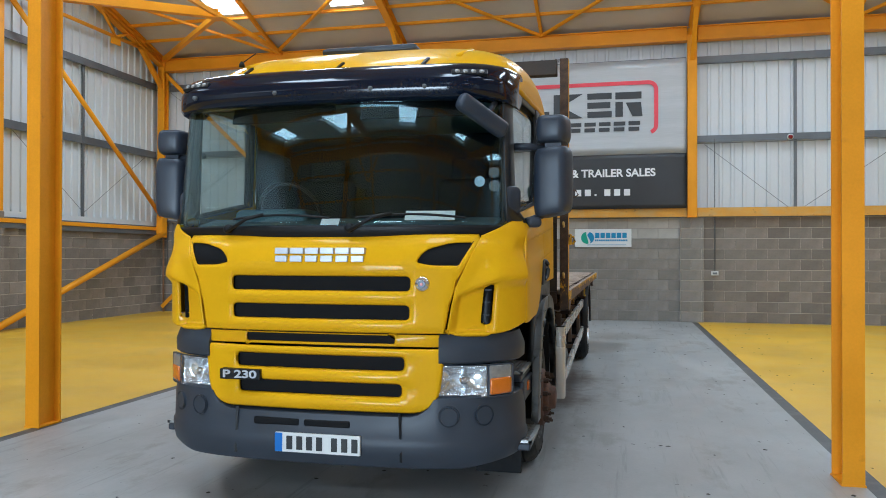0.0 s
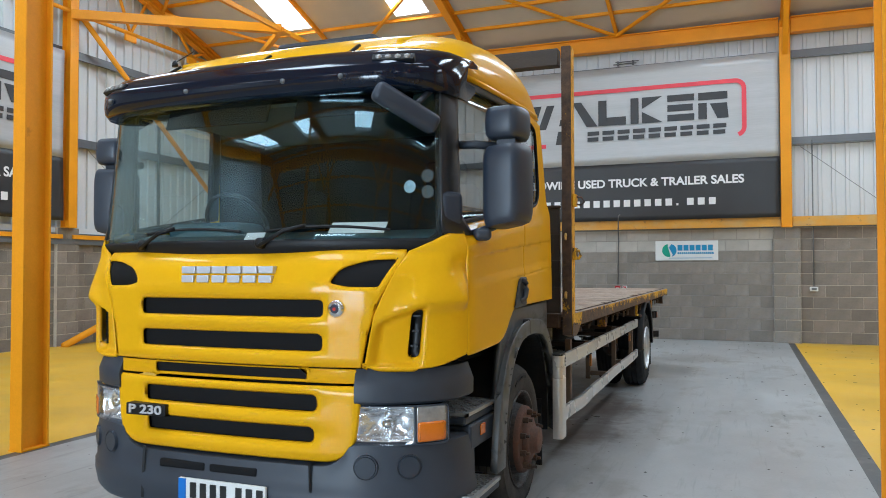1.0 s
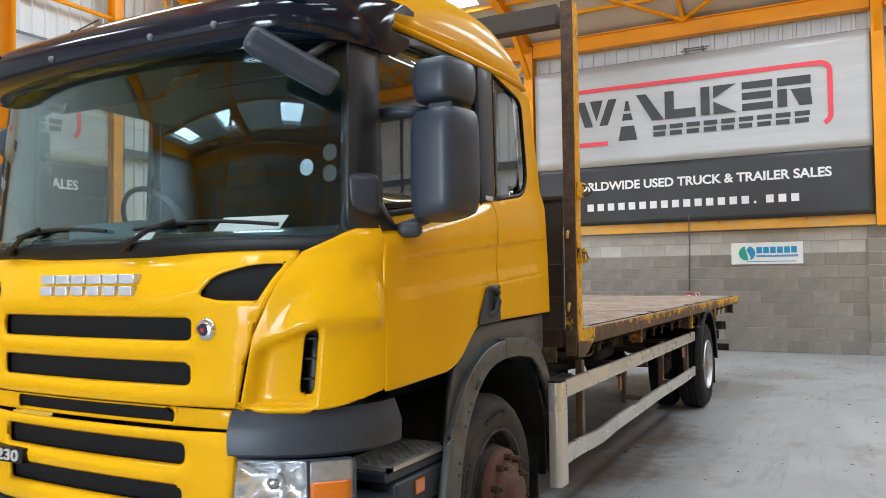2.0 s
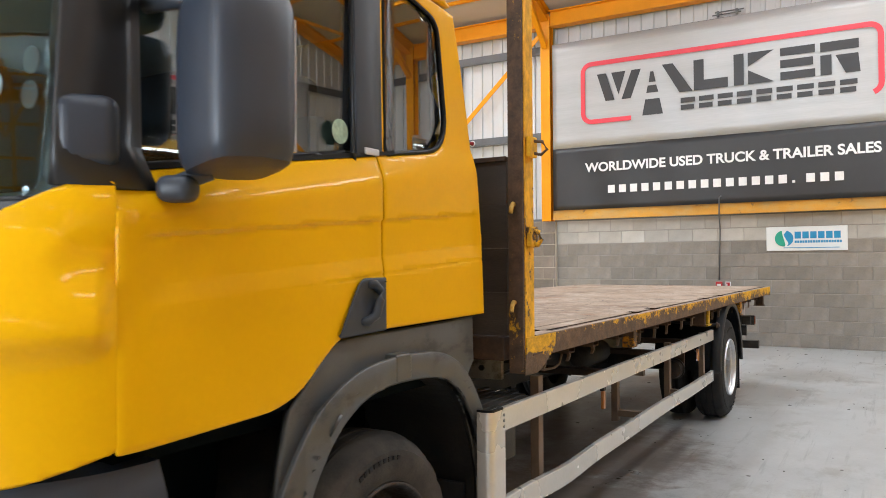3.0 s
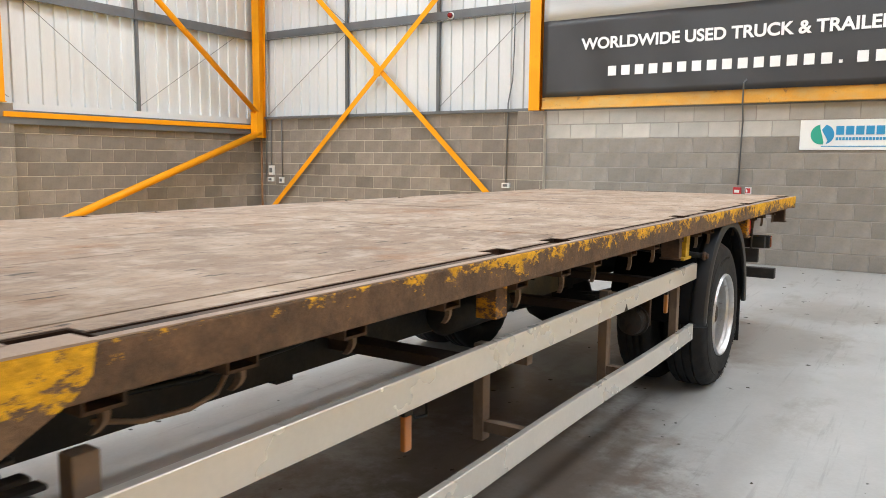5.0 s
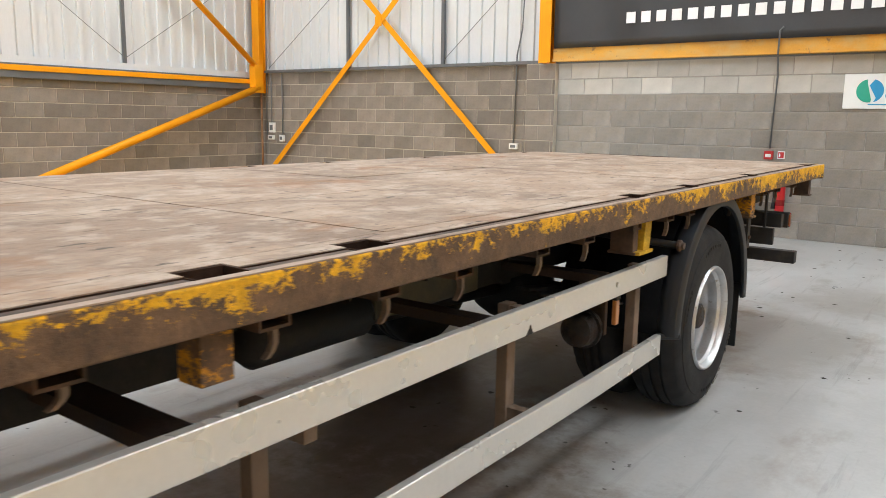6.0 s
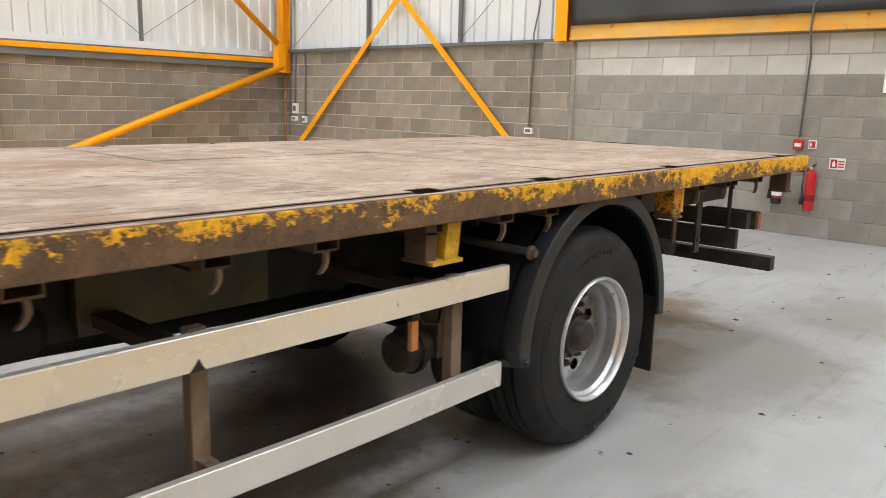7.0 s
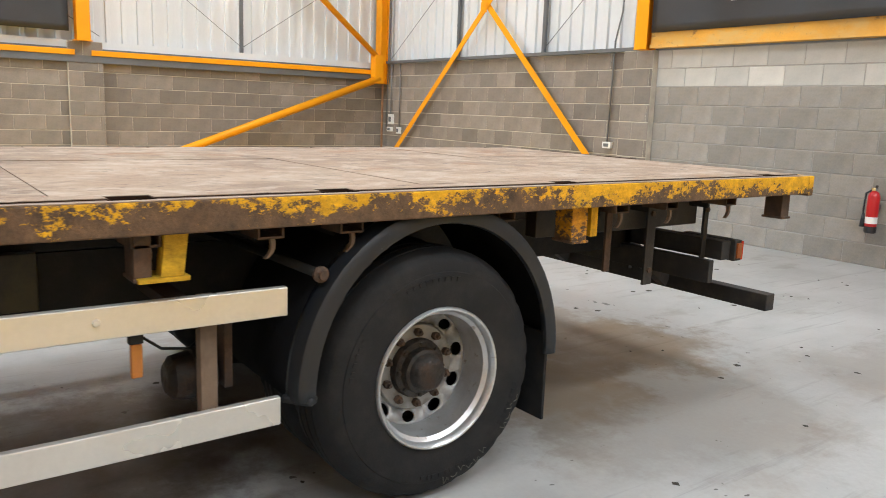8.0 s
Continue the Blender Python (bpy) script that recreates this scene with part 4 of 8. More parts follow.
def panel(name, outline, holes, fn, material, parent, label="", step=0.06, thick=0.02, edge=0.010, roll=0.012, smooth=True, cuts=()):
    """A sheet with an outline and holes, drawn in two dimensions, laid on the surface fn(u, v, depth), its rims rolled in by edge; cuts: lines v = a + b u along which it is folded."""
    bm = bmesh.new()
    edges = []
    for loop in [outline, *holes]:
        vs = [bm.verts.new((p[0], p[1], 0)) for p in loop]
        edges += [bm.edges.new((vs[i], vs[(i + 1) % len(vs)])) for i in range(len(vs))]
    bmesh.ops.triangle_fill(bm, use_beauty=True, use_dissolve=False, edges=edges, normal=(0, 0, 1))
    for f in [f for f in bm.faces if f.calc_area() < 1e-9]:
        bm.faces.remove(f)
    if roll:
        bmesh.ops.dissolve_limit(bm, angle_limit=0.01, verts=bm.verts, edges=bm.edges)
        bmesh.ops.inset_region(bm, faces=bm.faces, thickness=roll, use_boundary=True, use_even_offset=True)
    xs, ys = [p[0] for p in outline], [p[1] for p in outline]
    for lo, hi, no in ((min(xs), max(xs), (1, 0, 0)), (min(ys), max(ys), (0, 1, 0))):
        k = max(1, int((hi - lo) / step))
        for i in range(1, k):
            v = lo + (hi - lo) * i / k
            bmesh.ops.bisect_plane(bm, geom=bm.verts[:] + bm.edges[:] + bm.faces[:], plane_co=(v * no[0], v * no[1], 0), plane_no=no)
    for a, b in cuts:
        bmesh.ops.bisect_plane(bm, geom=bm.verts[:] + bm.edges[:] + bm.faces[:], plane_co=(0, a, 0), plane_no=(-b, 1, 0))
    rim = {v for e in bm.edges if e.is_boundary for v in e.verts}
    for v in bm.verts:
        v.co = fn(v.co.x, v.co.y, edge if v in rim else 0.0)
    bmesh.ops.triangulate(bm, faces=[f for f in bm.faces if len(f.verts) > 4])
    # face outwards: away from the body's inside
    f0 = max(bm.faces, key=lambda f: f.calc_area())
    bmesh.ops.recalc_face_normals(bm, faces=bm.faces)
    c = f0.calc_center_median()
    if (c - Vector((CX, 5.2, 1.6))).dot(f0.normal) < 0:
        bmesh.ops.reverse_faces(bm, faces=bm.faces)
    return part(name, bm, material, parent, label, smooth=smooth, solid=thick)


def mirrored(pts):
    return [(-a, b) for a, b in pts][::-1]


# ---- cab front ----
def louvre(u, z, d=0.0):
    """The front panels: bars swell forward between the slots and fade out towards the sides."""
    fade = max(0.0, 1 - max(0.0, abs(u) - 0.50) / 0.16)
    b = 0.0
    for zc, h in ((1.42, 0.045), (1.245, 0.045), (1.07, 0.04), (0.93, 0.035), (0.77, 0.04), (0.61, 0.04)):
        b += 0.022 * math.exp(-((z - zc) / h) ** 2)
    fade2 = max(0.0, 1 - max(0.0, abs(u) - 0.58) / 0.2)
    shelf = 0.014 * fade2 * (1 if 0.6 < z < 1.38 else 0)
    p = front(u, z, d)
    p.y -= b * fade - shelf * 0
    return p


def slot(w, z0, z1, r=0.025):
    return rounded([(-w, z0), (w, z0), (w, z1), (-w, z1)], r, 3)


wedge = rounded([(0.605, 1.455), (0.69, 1.437), (0.85, 1.435), (0.925, 1.574), (0.80, 1.570), (0.655, 1.528)], [0.02, 0.03, 0.015, 0.02, 0.05, 0.05], 3)
upper = [(-0.77, 1.035), (0.77, 1.035), (0.80, 1.2), (0.845, 1.35), (0.925, 1.50), (0.962, 1.59), (0.95, 1.625), (-0.95, 1.625), (-0.962, 1.59), (-0.925, 1.50), (-0.845, 1.35), (-0.80, 1.2)]
panel("upper_front_panel", upper, [slot(0.57, 1.285, 1.37), slot(0.565, 1.115, 1.20), wedge, mirrored(wedge)], louvre, YELLOW, truck, "glossy yellow grille panel with dark slots", 0.05, edge=0.008, roll=0.008)
lip = [(-0.74, 0.955), (0.74, 0.955), (0.74, 1.028), (-0.74, 1.028)]
panel("grille_lip", lip, [slot(0.475, 0.972, 1.02, 0.012)], lambda u, z, d=0: front(u, z, d + 0.012), YELLOW, truck, "", 0.06, edge=0.003, roll=0.004)
lower = rounded([(-0.775, 0.945), (-0.735, 0.565), (0.735, 0.565), (0.775, 0.945)], [0.02, 0.17, 0.17, 0.02], 9)
panel("lower_front_panel", lower, [slot(0.535, 0.815, 0.895), slot(0.52, 0.66, 0.735)], louvre, YELLOW, truck, "glossy yellow lower grille panel", 0.05)
# black mesh behind the slots and the wedges
bm = bmesh.new()
for z0, z1, w in ((0.63, 0.92, 0.62), (0.96, 1.40, 0.66)):
    k = 16
    rows = [[bm.verts.new(front(-w + 2 * w * i / k, z, 0.035)) for i in range(k + 1)] for z in (z0, z1)]
    for i in range(k):
        bm.faces.new((rows[0][i], rows[0][i + 1], rows[1][i + 1], rows[1][i]))
bmesh.ops.recalc_face_normals(bm, faces=bm.faces)
part("grille_mesh", bm, MESHK, truck, "black grille mesh", solid=0.01)
for s in (1, -1):
    panel("wedge_vent", [(s * a, b) for a, b in rounded([(0.585, 1.42), (0.875, 1.42), (0.945, 1.585), (0.6, 1.585)], 0.01, 2)][::s], [], lambda u, z, d=0: front(u, z, d + 0.014), MESHK, truck, "dark plastic vent wedge", 0.06)
# name blocks on the panel, as plain bars
for i in range(6):
    u0 = -0.265 + i * 0.094
    w = 0.084
    part("name_bar", cuboid(CX + u0, CX + u0 + w, FY - 0.012, FY + 0.03, 1.503, 1.54), SILVER, truck, "silver block", bevel=0.004)
    part("name_bar", cuboid(CX + u0 + 0.004, CX + u0 + w - 0.006, FY - 0.018, FY + 0.03, 1.457, 1.494), SILVER, truck, "silver block", bevel=0.004)
bm = lathe([(-0.014, 0.0), (-0.014, 0.034), (-0.004, 0.044), (0.02, 0.044)], CX + 0.62, FY + 0.03, 1.335, 24, axis="y")
badge = part("round_badge", bm, CHROME, truck, "round chromed badge", smooth=True)
part("badge_centre", lathe([(-0.018, 0.0), (-0.018, 0.022), (-0.012, 0.024)], CX + 0.62, FY + 0.03, 1.335, 20, axis="y"), mat("dark_badge_enamel", (0.02, 0.022, 0.05), 0.25, vary=0.1), badge, "dark enamel centre")
part("badge_dot", lathe([(-0.021, 0.0), (-0.021, 0.008), (-0.017, 0.009)], CX + 0.62, FY + 0.03, 1.333, 16, axis="y"), REDLENS, badge, "small red mark")
tag = part("model_tag", cuboid(CX - 0.605, CX - 0.345, FY - 0.034, FY + 0.03, 0.762, 0.824), SEAL, truck, "dark tag with raised silver model lettering", bevel=0.006)
lettering("model_lettering", "P 230", 0.062, Matrix.Translation((CX - 0.475, FY - 0.036, 0.793)) @ Matrix.Rotation(radians(90), 4, "X"), SILVER, tag, "", 0.003, width=0.215, bold=0.0015)


# ---- corner panels with the air vents ----
def corner(s):
    """The corner from the front panel round to the door: w runs from 0 at the front panel to 1 at the door line."""
    def fn(w, z, d=0.0):
        u0 = min(0.742 + max(0.0, z - 1.03) * 0.20 + max(0.0, z - 1.3) * 0.25, 0.96)
        ang0 = math.acos(min(1.0, ((u0 - FLAT) / CURVE)) ** 1.3)
        ang = ang0 + (0.229 - ang0) * w
        z = zs(z) if z < 1.5 else z
        c, sn = max(math.cos(ang), 0) ** (2 / 2.6), max(math.sin(ang), 0) ** (2 / 2.6)
        u = FLAT + CURVE * c
        lean = screen_lean(min(z, 1.60)) - FY
        y = FY + 0.07 * u * u + DEEP * (1 - sn) + lean * (1 - w)
        n = Vector((c, -sn, 0)).normalized()
        def soft(v):
            v = min(1.0, max(0.0, v))
            return v * v * (3 - 2 * v)
        # a scoop round the vent under a swollen brow, and a shallow hollow running into the door's crease
        brow_z = 1.352 - 0.085 * max(0.0, (0.44 - w) / 0.40) ** 1.6 + 0.02 * max(0.0, w - 0.44)
        hollow = 0.050 * soft((brow_z - z) / 0.034) * soft((0.475 - w) / 0.085) * soft((w - 0.015) / 0.10) * soft((z - 1.045) / 0.028)
        hollow += 0.014 * soft((1.60 - z) / 0.03) * soft((z - 1.45) / 0.08) * soft((w - 0.55) / 0.3)
        flare = 0.042 * math.exp(-((z - brow_z - 0.012) / (0.11 if z > brow_z + 0.012 else 0.035)) ** 2) * soft((w - 0.10) / 0.3) * soft((1.02 - w) / 0.15)
        roll = 0.03 * soft((z - 1.60) / 0.14) ** 2 * soft(w / 0.4)
        hollow += roll
        p = Vector((u, y, z)) - n * (d + hollow - flare)
        return Vector((CX + s * p.x, p.y, p.z))
    return fn


corner_out = rounded([(0.01, 1.035), (0.55, 1.03), (1.0, 1.09), (1.0, 1.716), (0.9, 1.716)], [0.01, 0.12, 0.02, 0.02, 0.0], 4)[:-1] + [(1 - k / 16, 1.612 + 0.108 * (1 - (k / 16) ** 1.85)) for k in range(2, 17)]
vent = rounded([(0.352, 1.085), (0.442, 1.085), (0.442, 1.325), (0.352, 1.315)], 0.035, 5)
for s in (1, -1):
    cp = panel("corner_panel", corner_out, [vent], corner(s), YELLOW, truck, "yellow corner panel with a tall air vent", 0.018, edge=0.007, roll=0.008)
    fnb = corner(s)
    panel("vent_back", rounded([(0.305, 1.05), (0.47, 1.05), (0.47, 1.345), (0.305, 1.335)], 0.03, 2), [], lambda w, z, d=0, f=fnb: f(w, z, d + 0.045), SEAL, cp, "black vent box", 0.05, thick=0.01)
    for k in range(3):
        z = 1.14 + k * 0.075
        a, b = fnb(0.33, z, 0.036), fnb(0.445, z, 0.036)
        part("vent_slat", bar(a, b, 0.012, 0.008), SEAL, cp)

# ---- black screen surround, windscreen and pillars ----
cowl = [(-1.03, 1.59), (1.03, 1.59), (1.07, 1.672), (-1.07, 1.672)]
panel("screen_cowl", cowl, [], lambda u, z, d=0: screen(u, z, d - 0.02 + max(0.0, 1.63 - z) * 1.0), SEAL, truck, "black cowl strip under the windscreen", 0.06, edge=0.004)
scr = rounded([(-1.07, 1.64), (1.07, 1.64), (1.035, 2.50), (-1.035, 2.50)], [0.05, 0.05, 0.1, 0.1], 4)
ws = panel("windscreen", scr, [], screen, GLASS, truck, "tinted windscreen", 0.06, thick=0.006, edge=0.0, roll=0)
ws.visible_shadow = False
surround = rounded([(-1.075, 1.63), (1.075, 1.63), (1.04, 2.56), (-1.04, 2.56)], [0.05, 0.05, 0.1, 0.1], 4)
panel("screen_frame", surround, [rounded([(-1.04, 1.675), (1.04, 1.675), (1.005, 2.47), (-1.005, 2.47)], [0.06, 0.06, 0.1, 0.1], 4)], lambda u, z, d=0: screen(u, z, d + 0.012), SEAL, truck, "black screen frame", 0.05, edge=0.0, roll=0)
for s in (1, -1):
    # the black pillar that wraps the corner from the screen to the door
    bm = bmesh.new()
    rows = []
    for i in range(9):
        z = 1.70 + 0.83 * i / 8
        a = screen(1.064 - 0.036 * i / 8, z, -0.002)
        b = Vector((CX + side_x(z, 4.70) + 0.004, 4.675, z))
        mid = Vector((b.x + 0.004, a.y + 0.03, z))
        row = []
        for k in range(9):
            t = k / 8
            p = (1 - t) ** 2 * a + 2 * t * (1 - t) * mid + t * t * b
            row.append(bm.verts.new((CX + s * (p.x - CX), p.y, z)))
        rows.append(row)
    for a, b in zip(rows, rows[1:]):
        for k in range(len(a) - 1):
            bm.faces.new((a[k], a[k + 1], b[k + 1], b[k]))
    bmesh.ops.recalc_face_normals(bm, faces=bm.faces)
    f0 = bm.faces[:][0]
    if f0.normal.x * s < 0:
        bmesh.ops.reverse_faces(bm, faces=bm.faces)
    part("screen_pillar", bm, BLACKP, truck, "black windscreen pillar", smooth=True, solid=0.03)

# ---- doors, quarter panels ----
door_out = [(4.555, 1.095), (5.045, 1.115), (5.15, 1.15), (5.24, 1.225), (5.335, 1.295), (5.565, 1.30), (5.565, 1.883), (5.2, 1.828), (4.9, 1.783), (4.665, 1.748), (4.555, 1.722)]
quarter_hole = rounded([(5.612, 1.887), (6.04, 1.95), (5.99, 2.46), (5.63, 2.54)], [0.03, 0.16, 0.07, 0.02], 6)
rear_edge = [(6.285 - 0.0009 * k * k - 0.004 * k, 1.31 + 0.10 * k) for k in range(13)]
quarter_out = [(5.569, 1.30), *rear_edge, (5.569, 2.56), (5.569, 2.2), (5.569, 1.885)]


FOLD_HI, FOLD_LO = (1.629 - 5.085 * 0.083, 0.083), (1.462 - 5.28 * 0.0745, 0.0745)
FOLDS = [(FOLD_HI[0] + q, FOLD_HI[1]) for q in (0.0, -0.007)] + [(FOLD_LO[0] + q, FOLD_LO[1]) for q in (-0.007, 0.0, 0.007, 0.06)]


def crease(y, z):
    """A shallow hollow band along the door and rear panel, with crisp edges, closed at the rear, over a fine groove."""
    hi, lo = FOLD_HI[0] + FOLD_HI[1] * y, FOLD_LO[0] + FOLD_LO[1] * y
    band = min(1.0, max(0.0, (hi - z) / 0.007)) * min(1.0, max(0.0, (z - lo - 0.007) / 0.053))
    end = min(1.0, max(0.0, (6.24 - y) / 0.03)) * min(1.0, max(0.0, (y - 4.57) / 0.1))
    groove = max(0.0, 1 - abs(z - lo) / 0.007) * min(1.0, max(0.0, (y - 5.25) / 0.06)) * min(1.0, max(0.0, (6.28 - y) / 0.02))
    return 0.008 * band * end + 0.0035 * groove


def flat_pane(s, y, z, d, mid):
    """Point of a flat side window that touches the cab side round y = mid."""
    slope = (side_x(2.2, mid + 0.25) - side_x(2.2, mid - 0.25)) / 0.5
    return Vector((CX + s * (side_x(2.2, mid) + (y - mid) * slope - (z - 2.2) * 0.003 - d), y, z))


for s in (1, -1):
    fn = side(s)

    def body(y, z, d=0.0, fn=fn):
        return fn(y, z, d + crease(y, z))
    door = panel("door", rounded(door_out, [0.01, 0.12, 0.1, 0.1, 0.05, 0.01, 0.01, 0, 0, 0, 0.01], 3), [], body, YELLOW, truck, "yellow cab door with a black handle", 0.022, edge=0.003, roll=0.004, cuts=FOLDS)
    panel("quarter_panel", quarter_out, [quarter_hole], body, YELLOW, truck, "yellow rear cab panel", 0.022, edge=0.003, roll=0.004, cuts=FOLDS)
    # black window frame over the door
    frame_out = [(4.66, 1.742), (5.10, 1.808), (5.57, 1.878), (5.57, 2.555), (5.2, 2.555), (4.66, 2.52)]
    win = rounded([(4.69, 1.765), (5.46, 1.880), (5.475, 2.50), (5.0, 2.495), (4.69, 2.465)], [0.02, 0.02, 0.04, 0.0, 0.03], 4)
    panel("window_frame", frame_out, [win], lambda y, z, d=0, fn=fn: fn(y, z, d + 0.003), BLACKP, door, "black door window frame", 0.06, edge=0.003)
    panel("door_post", [(5.462, 1.870), (5.600, 1.890), (5.616, 2.545), (5.472, 2.555)], [], lambda y, z, d=0, fn=fn: fn(y, z, d - 0.006), GREYP, door, "dark door post", 0.08, thick=0.012, edge=0.004, roll=0.005)
    g = panel("window_glass", rounded([(4.68, 1.755), (5.49, 1.875), (5.49, 2.51), (4.68, 2.48)], 0.01, 2), [], lambda y, z, d=0, s=s: flat_pane(s, y, z, d + 0.026, 5.08), SIDEGLASS, door, "tinted door window", 0.1, thick=0.005, edge=0, roll=0)
    g.visible_shadow = False
    g = panel("quarter_window", quarter_hole, [], lambda y, z, d=0, s=s: flat_pane(s, y, z, d + 0.020, 5.82), SIDEGLASS, truck, "tinted rear side window", 0.1, thick=0.005, edge=0, roll=0)
    g.visible_shadow = False
    rim_in = rounded([(5.626, 1.907), (6.022, 1.967), (5.974, 2.447), (5.642, 2.522)], [0.03, 0.15, 0.06, 0.02], 6)
    panel("window_seal", quarter_hole, [rim_in], lambda y, z, d=0, fn=fn: fn(y, z, d - 0.004), SEAL, truck, "black window rubber", 0.1, thick=0.02, edge=0.006, roll=0.006)
    # door handle in a dark recess
    panel("handle_plate", rounded([(5.309, 1.290), (5.561, 1.298), (5.561, 1.474), (5.43, 1.474), (5.40, 1.44)], [0.015, 0.004, 0.004, 0.03, 0.05], 4), [], lambda y, z, d=0, fn=fn: fn(y, z, d - 0.014 + 0.011 * math.exp(-((y - 5.452) / 0.035) ** 2 - ((z - 1.40) / 0.045) ** 2)), GREYP, door, "dark plastic handle recess", 0.016, edge=0.004, roll=0.004)
    hx = CX + s * (side_x(1.4) + 0.012)
    bm = tube([(hx - s * 0.012, 5.425, 1.335), (hx + s * 0.002, 5.455, 1.334), (hx + s * 0.012, 5.485, 1.352), (hx + s * 0.018, 5.502, 1.40), (hx + s * 0.014, 5.505, 1.432), (hx + s * 0.006, 5.490, 1.452), (hx - s * 0.010, 5.468, 1.452)], 0.0155, 12)
    part("door_handle", bm, GREYP, door, "black pull handle", smooth=True)
    part("lock", lathe([(0, 0.011), (s * 0.004, 0.010), (s * 0.004, 0.0)], hx - s * 0.008, 5.518, 1.316, 14), SILVER, door, "silver key lock")
    part("window_clip", cuboid(*sorted((CX + s * (side_x(1.9, 5.55) + 0.012), CX + s * (side_x(1.9, 5.55) - 0.005))), 5.50, 5.575, 1.882, 1.905), SILVER, door, "pale worn clip at the window foot", bevel=0.004)
    part("sill_strip", bar(fn(4.68, sill(4.68) + 0.002, -0.004), fn(5.66, sill(5.66) + 0.002, -0.004), 0.012, 0.014), SEAL, door)

# ---- roof, rear wall ----
def roof_line(y):
    """Height of the cab roof on its centre line."""
    k = [(4.42, 2.60), (4.55, 2.71), (4.75, 2.80), (4.95, 2.87), (5.2, 2.945), (5.5, 2.985), (5.75, 2.975), (5.92, 2.90), (6.03, 2.76), (6.09, 2.60), (6.12, 2.54)]
    for (a, za), (b, zb) in zip(k, k[1:]):
        if y <= b:
            t = max(0.0, (y - a) / (b - a))
            return za + (zb - za) * t
    return k[-1][1]


bm = bmesh.new()
ny, nu = 36, 40
rows = []
for i in range(ny + 1):
    y = 4.42 + 1.70 * i / ny
    zc = (roof_line(y - 0.06) + roof_line(y) * 2 + roof_line(min(6.12, y + 0.06))) / 4
    row = []
    for k in range(nu + 1):
        a = math.pi * k / nu
        c = math.cos(a)
        sx = abs(c) ** 0.5 * (1 if c > 0 else -1)
        sz = math.sin(a) ** 0.66
        base = 2.535
        edge_w = side_x(base, max(y, 4.7)) * (1.0 if y > 5.0 else 1.0 - 0.06 * ((5.0 - y) / 0.58) ** 2)
        row.append(bm.verts.new((CX + sx * edge_w, y + 0.24 * (abs(sx) ** 3) * max(0.0, 1 - (y - 4.42) / 0.5) - 0.04 * abs(sx) ** 3 * max(0.0, (y - 5.8) / 0.32), base + (zc - base) * sz)))
    rows.append(row)
for a, b in zip(rows, rows[1:]):
    for k in range(nu):
        bm.faces.new((a[k], a[k + 1], b[k + 1], b[k]))
bmesh.ops.recalc_face_normals(bm, faces=bm.faces)
if sum(f.normal.z for f in bm.faces) < 0:
    bmesh.ops.reverse_faces(bm, faces=bm.faces)
roof_ob = part("cab_roof", bm, YELLOW, truck, "yellow rounded cab roof", smooth=True, solid=0.025)
for s in (1, -1):
    part("roof_gutter", tube([(CX + s * (side_x(2.54, y) + 0.004), y, 2.548) for y in (4.72, 5.1, 5.4, 5.7, 5.98)], 0.014, 8), YELLOW, roof_ob, smooth=True)
    part("roof_bead", tube([(CX + s * 0.72, y, roof_line(y) - 0.035) for y in (4.72, 4.95, 5.15, 5.4, 5.7)], 0.018, 8), YELLOW, roof_ob, smooth=True)
part("roof_hatch", cuboid(CX - 0.42, CX + 0.30, 5.25, 5.80, 2.95, 3.01), GREYP, truck, "dark roof hatch", bevel=0.03)
part("antenna_foot", lathe([(0, 0.02), (0.02, 0.018), (0.035, 0.009), (0.04, 0.0)], CX - 0.74, 4.66, 2.745, 14, axis="z"), SEAL, truck, smooth=True)
part("antenna", tube([(CX - 0.74, 4.66, 2.77), (CX - 0.70, 4.78, 2.865)], 0.004, 6), SEAL, truck, "short black whip antenna")
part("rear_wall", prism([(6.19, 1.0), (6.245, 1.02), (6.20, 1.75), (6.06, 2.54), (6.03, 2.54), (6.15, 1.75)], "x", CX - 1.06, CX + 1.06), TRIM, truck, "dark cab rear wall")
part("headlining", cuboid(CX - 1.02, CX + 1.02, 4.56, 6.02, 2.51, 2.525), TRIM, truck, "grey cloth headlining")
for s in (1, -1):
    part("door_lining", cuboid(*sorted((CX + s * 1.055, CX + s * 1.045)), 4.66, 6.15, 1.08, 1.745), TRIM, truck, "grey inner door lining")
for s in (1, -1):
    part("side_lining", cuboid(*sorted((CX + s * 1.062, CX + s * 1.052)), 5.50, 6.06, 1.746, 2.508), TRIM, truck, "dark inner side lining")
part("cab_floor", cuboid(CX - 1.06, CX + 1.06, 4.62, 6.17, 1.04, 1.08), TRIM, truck)

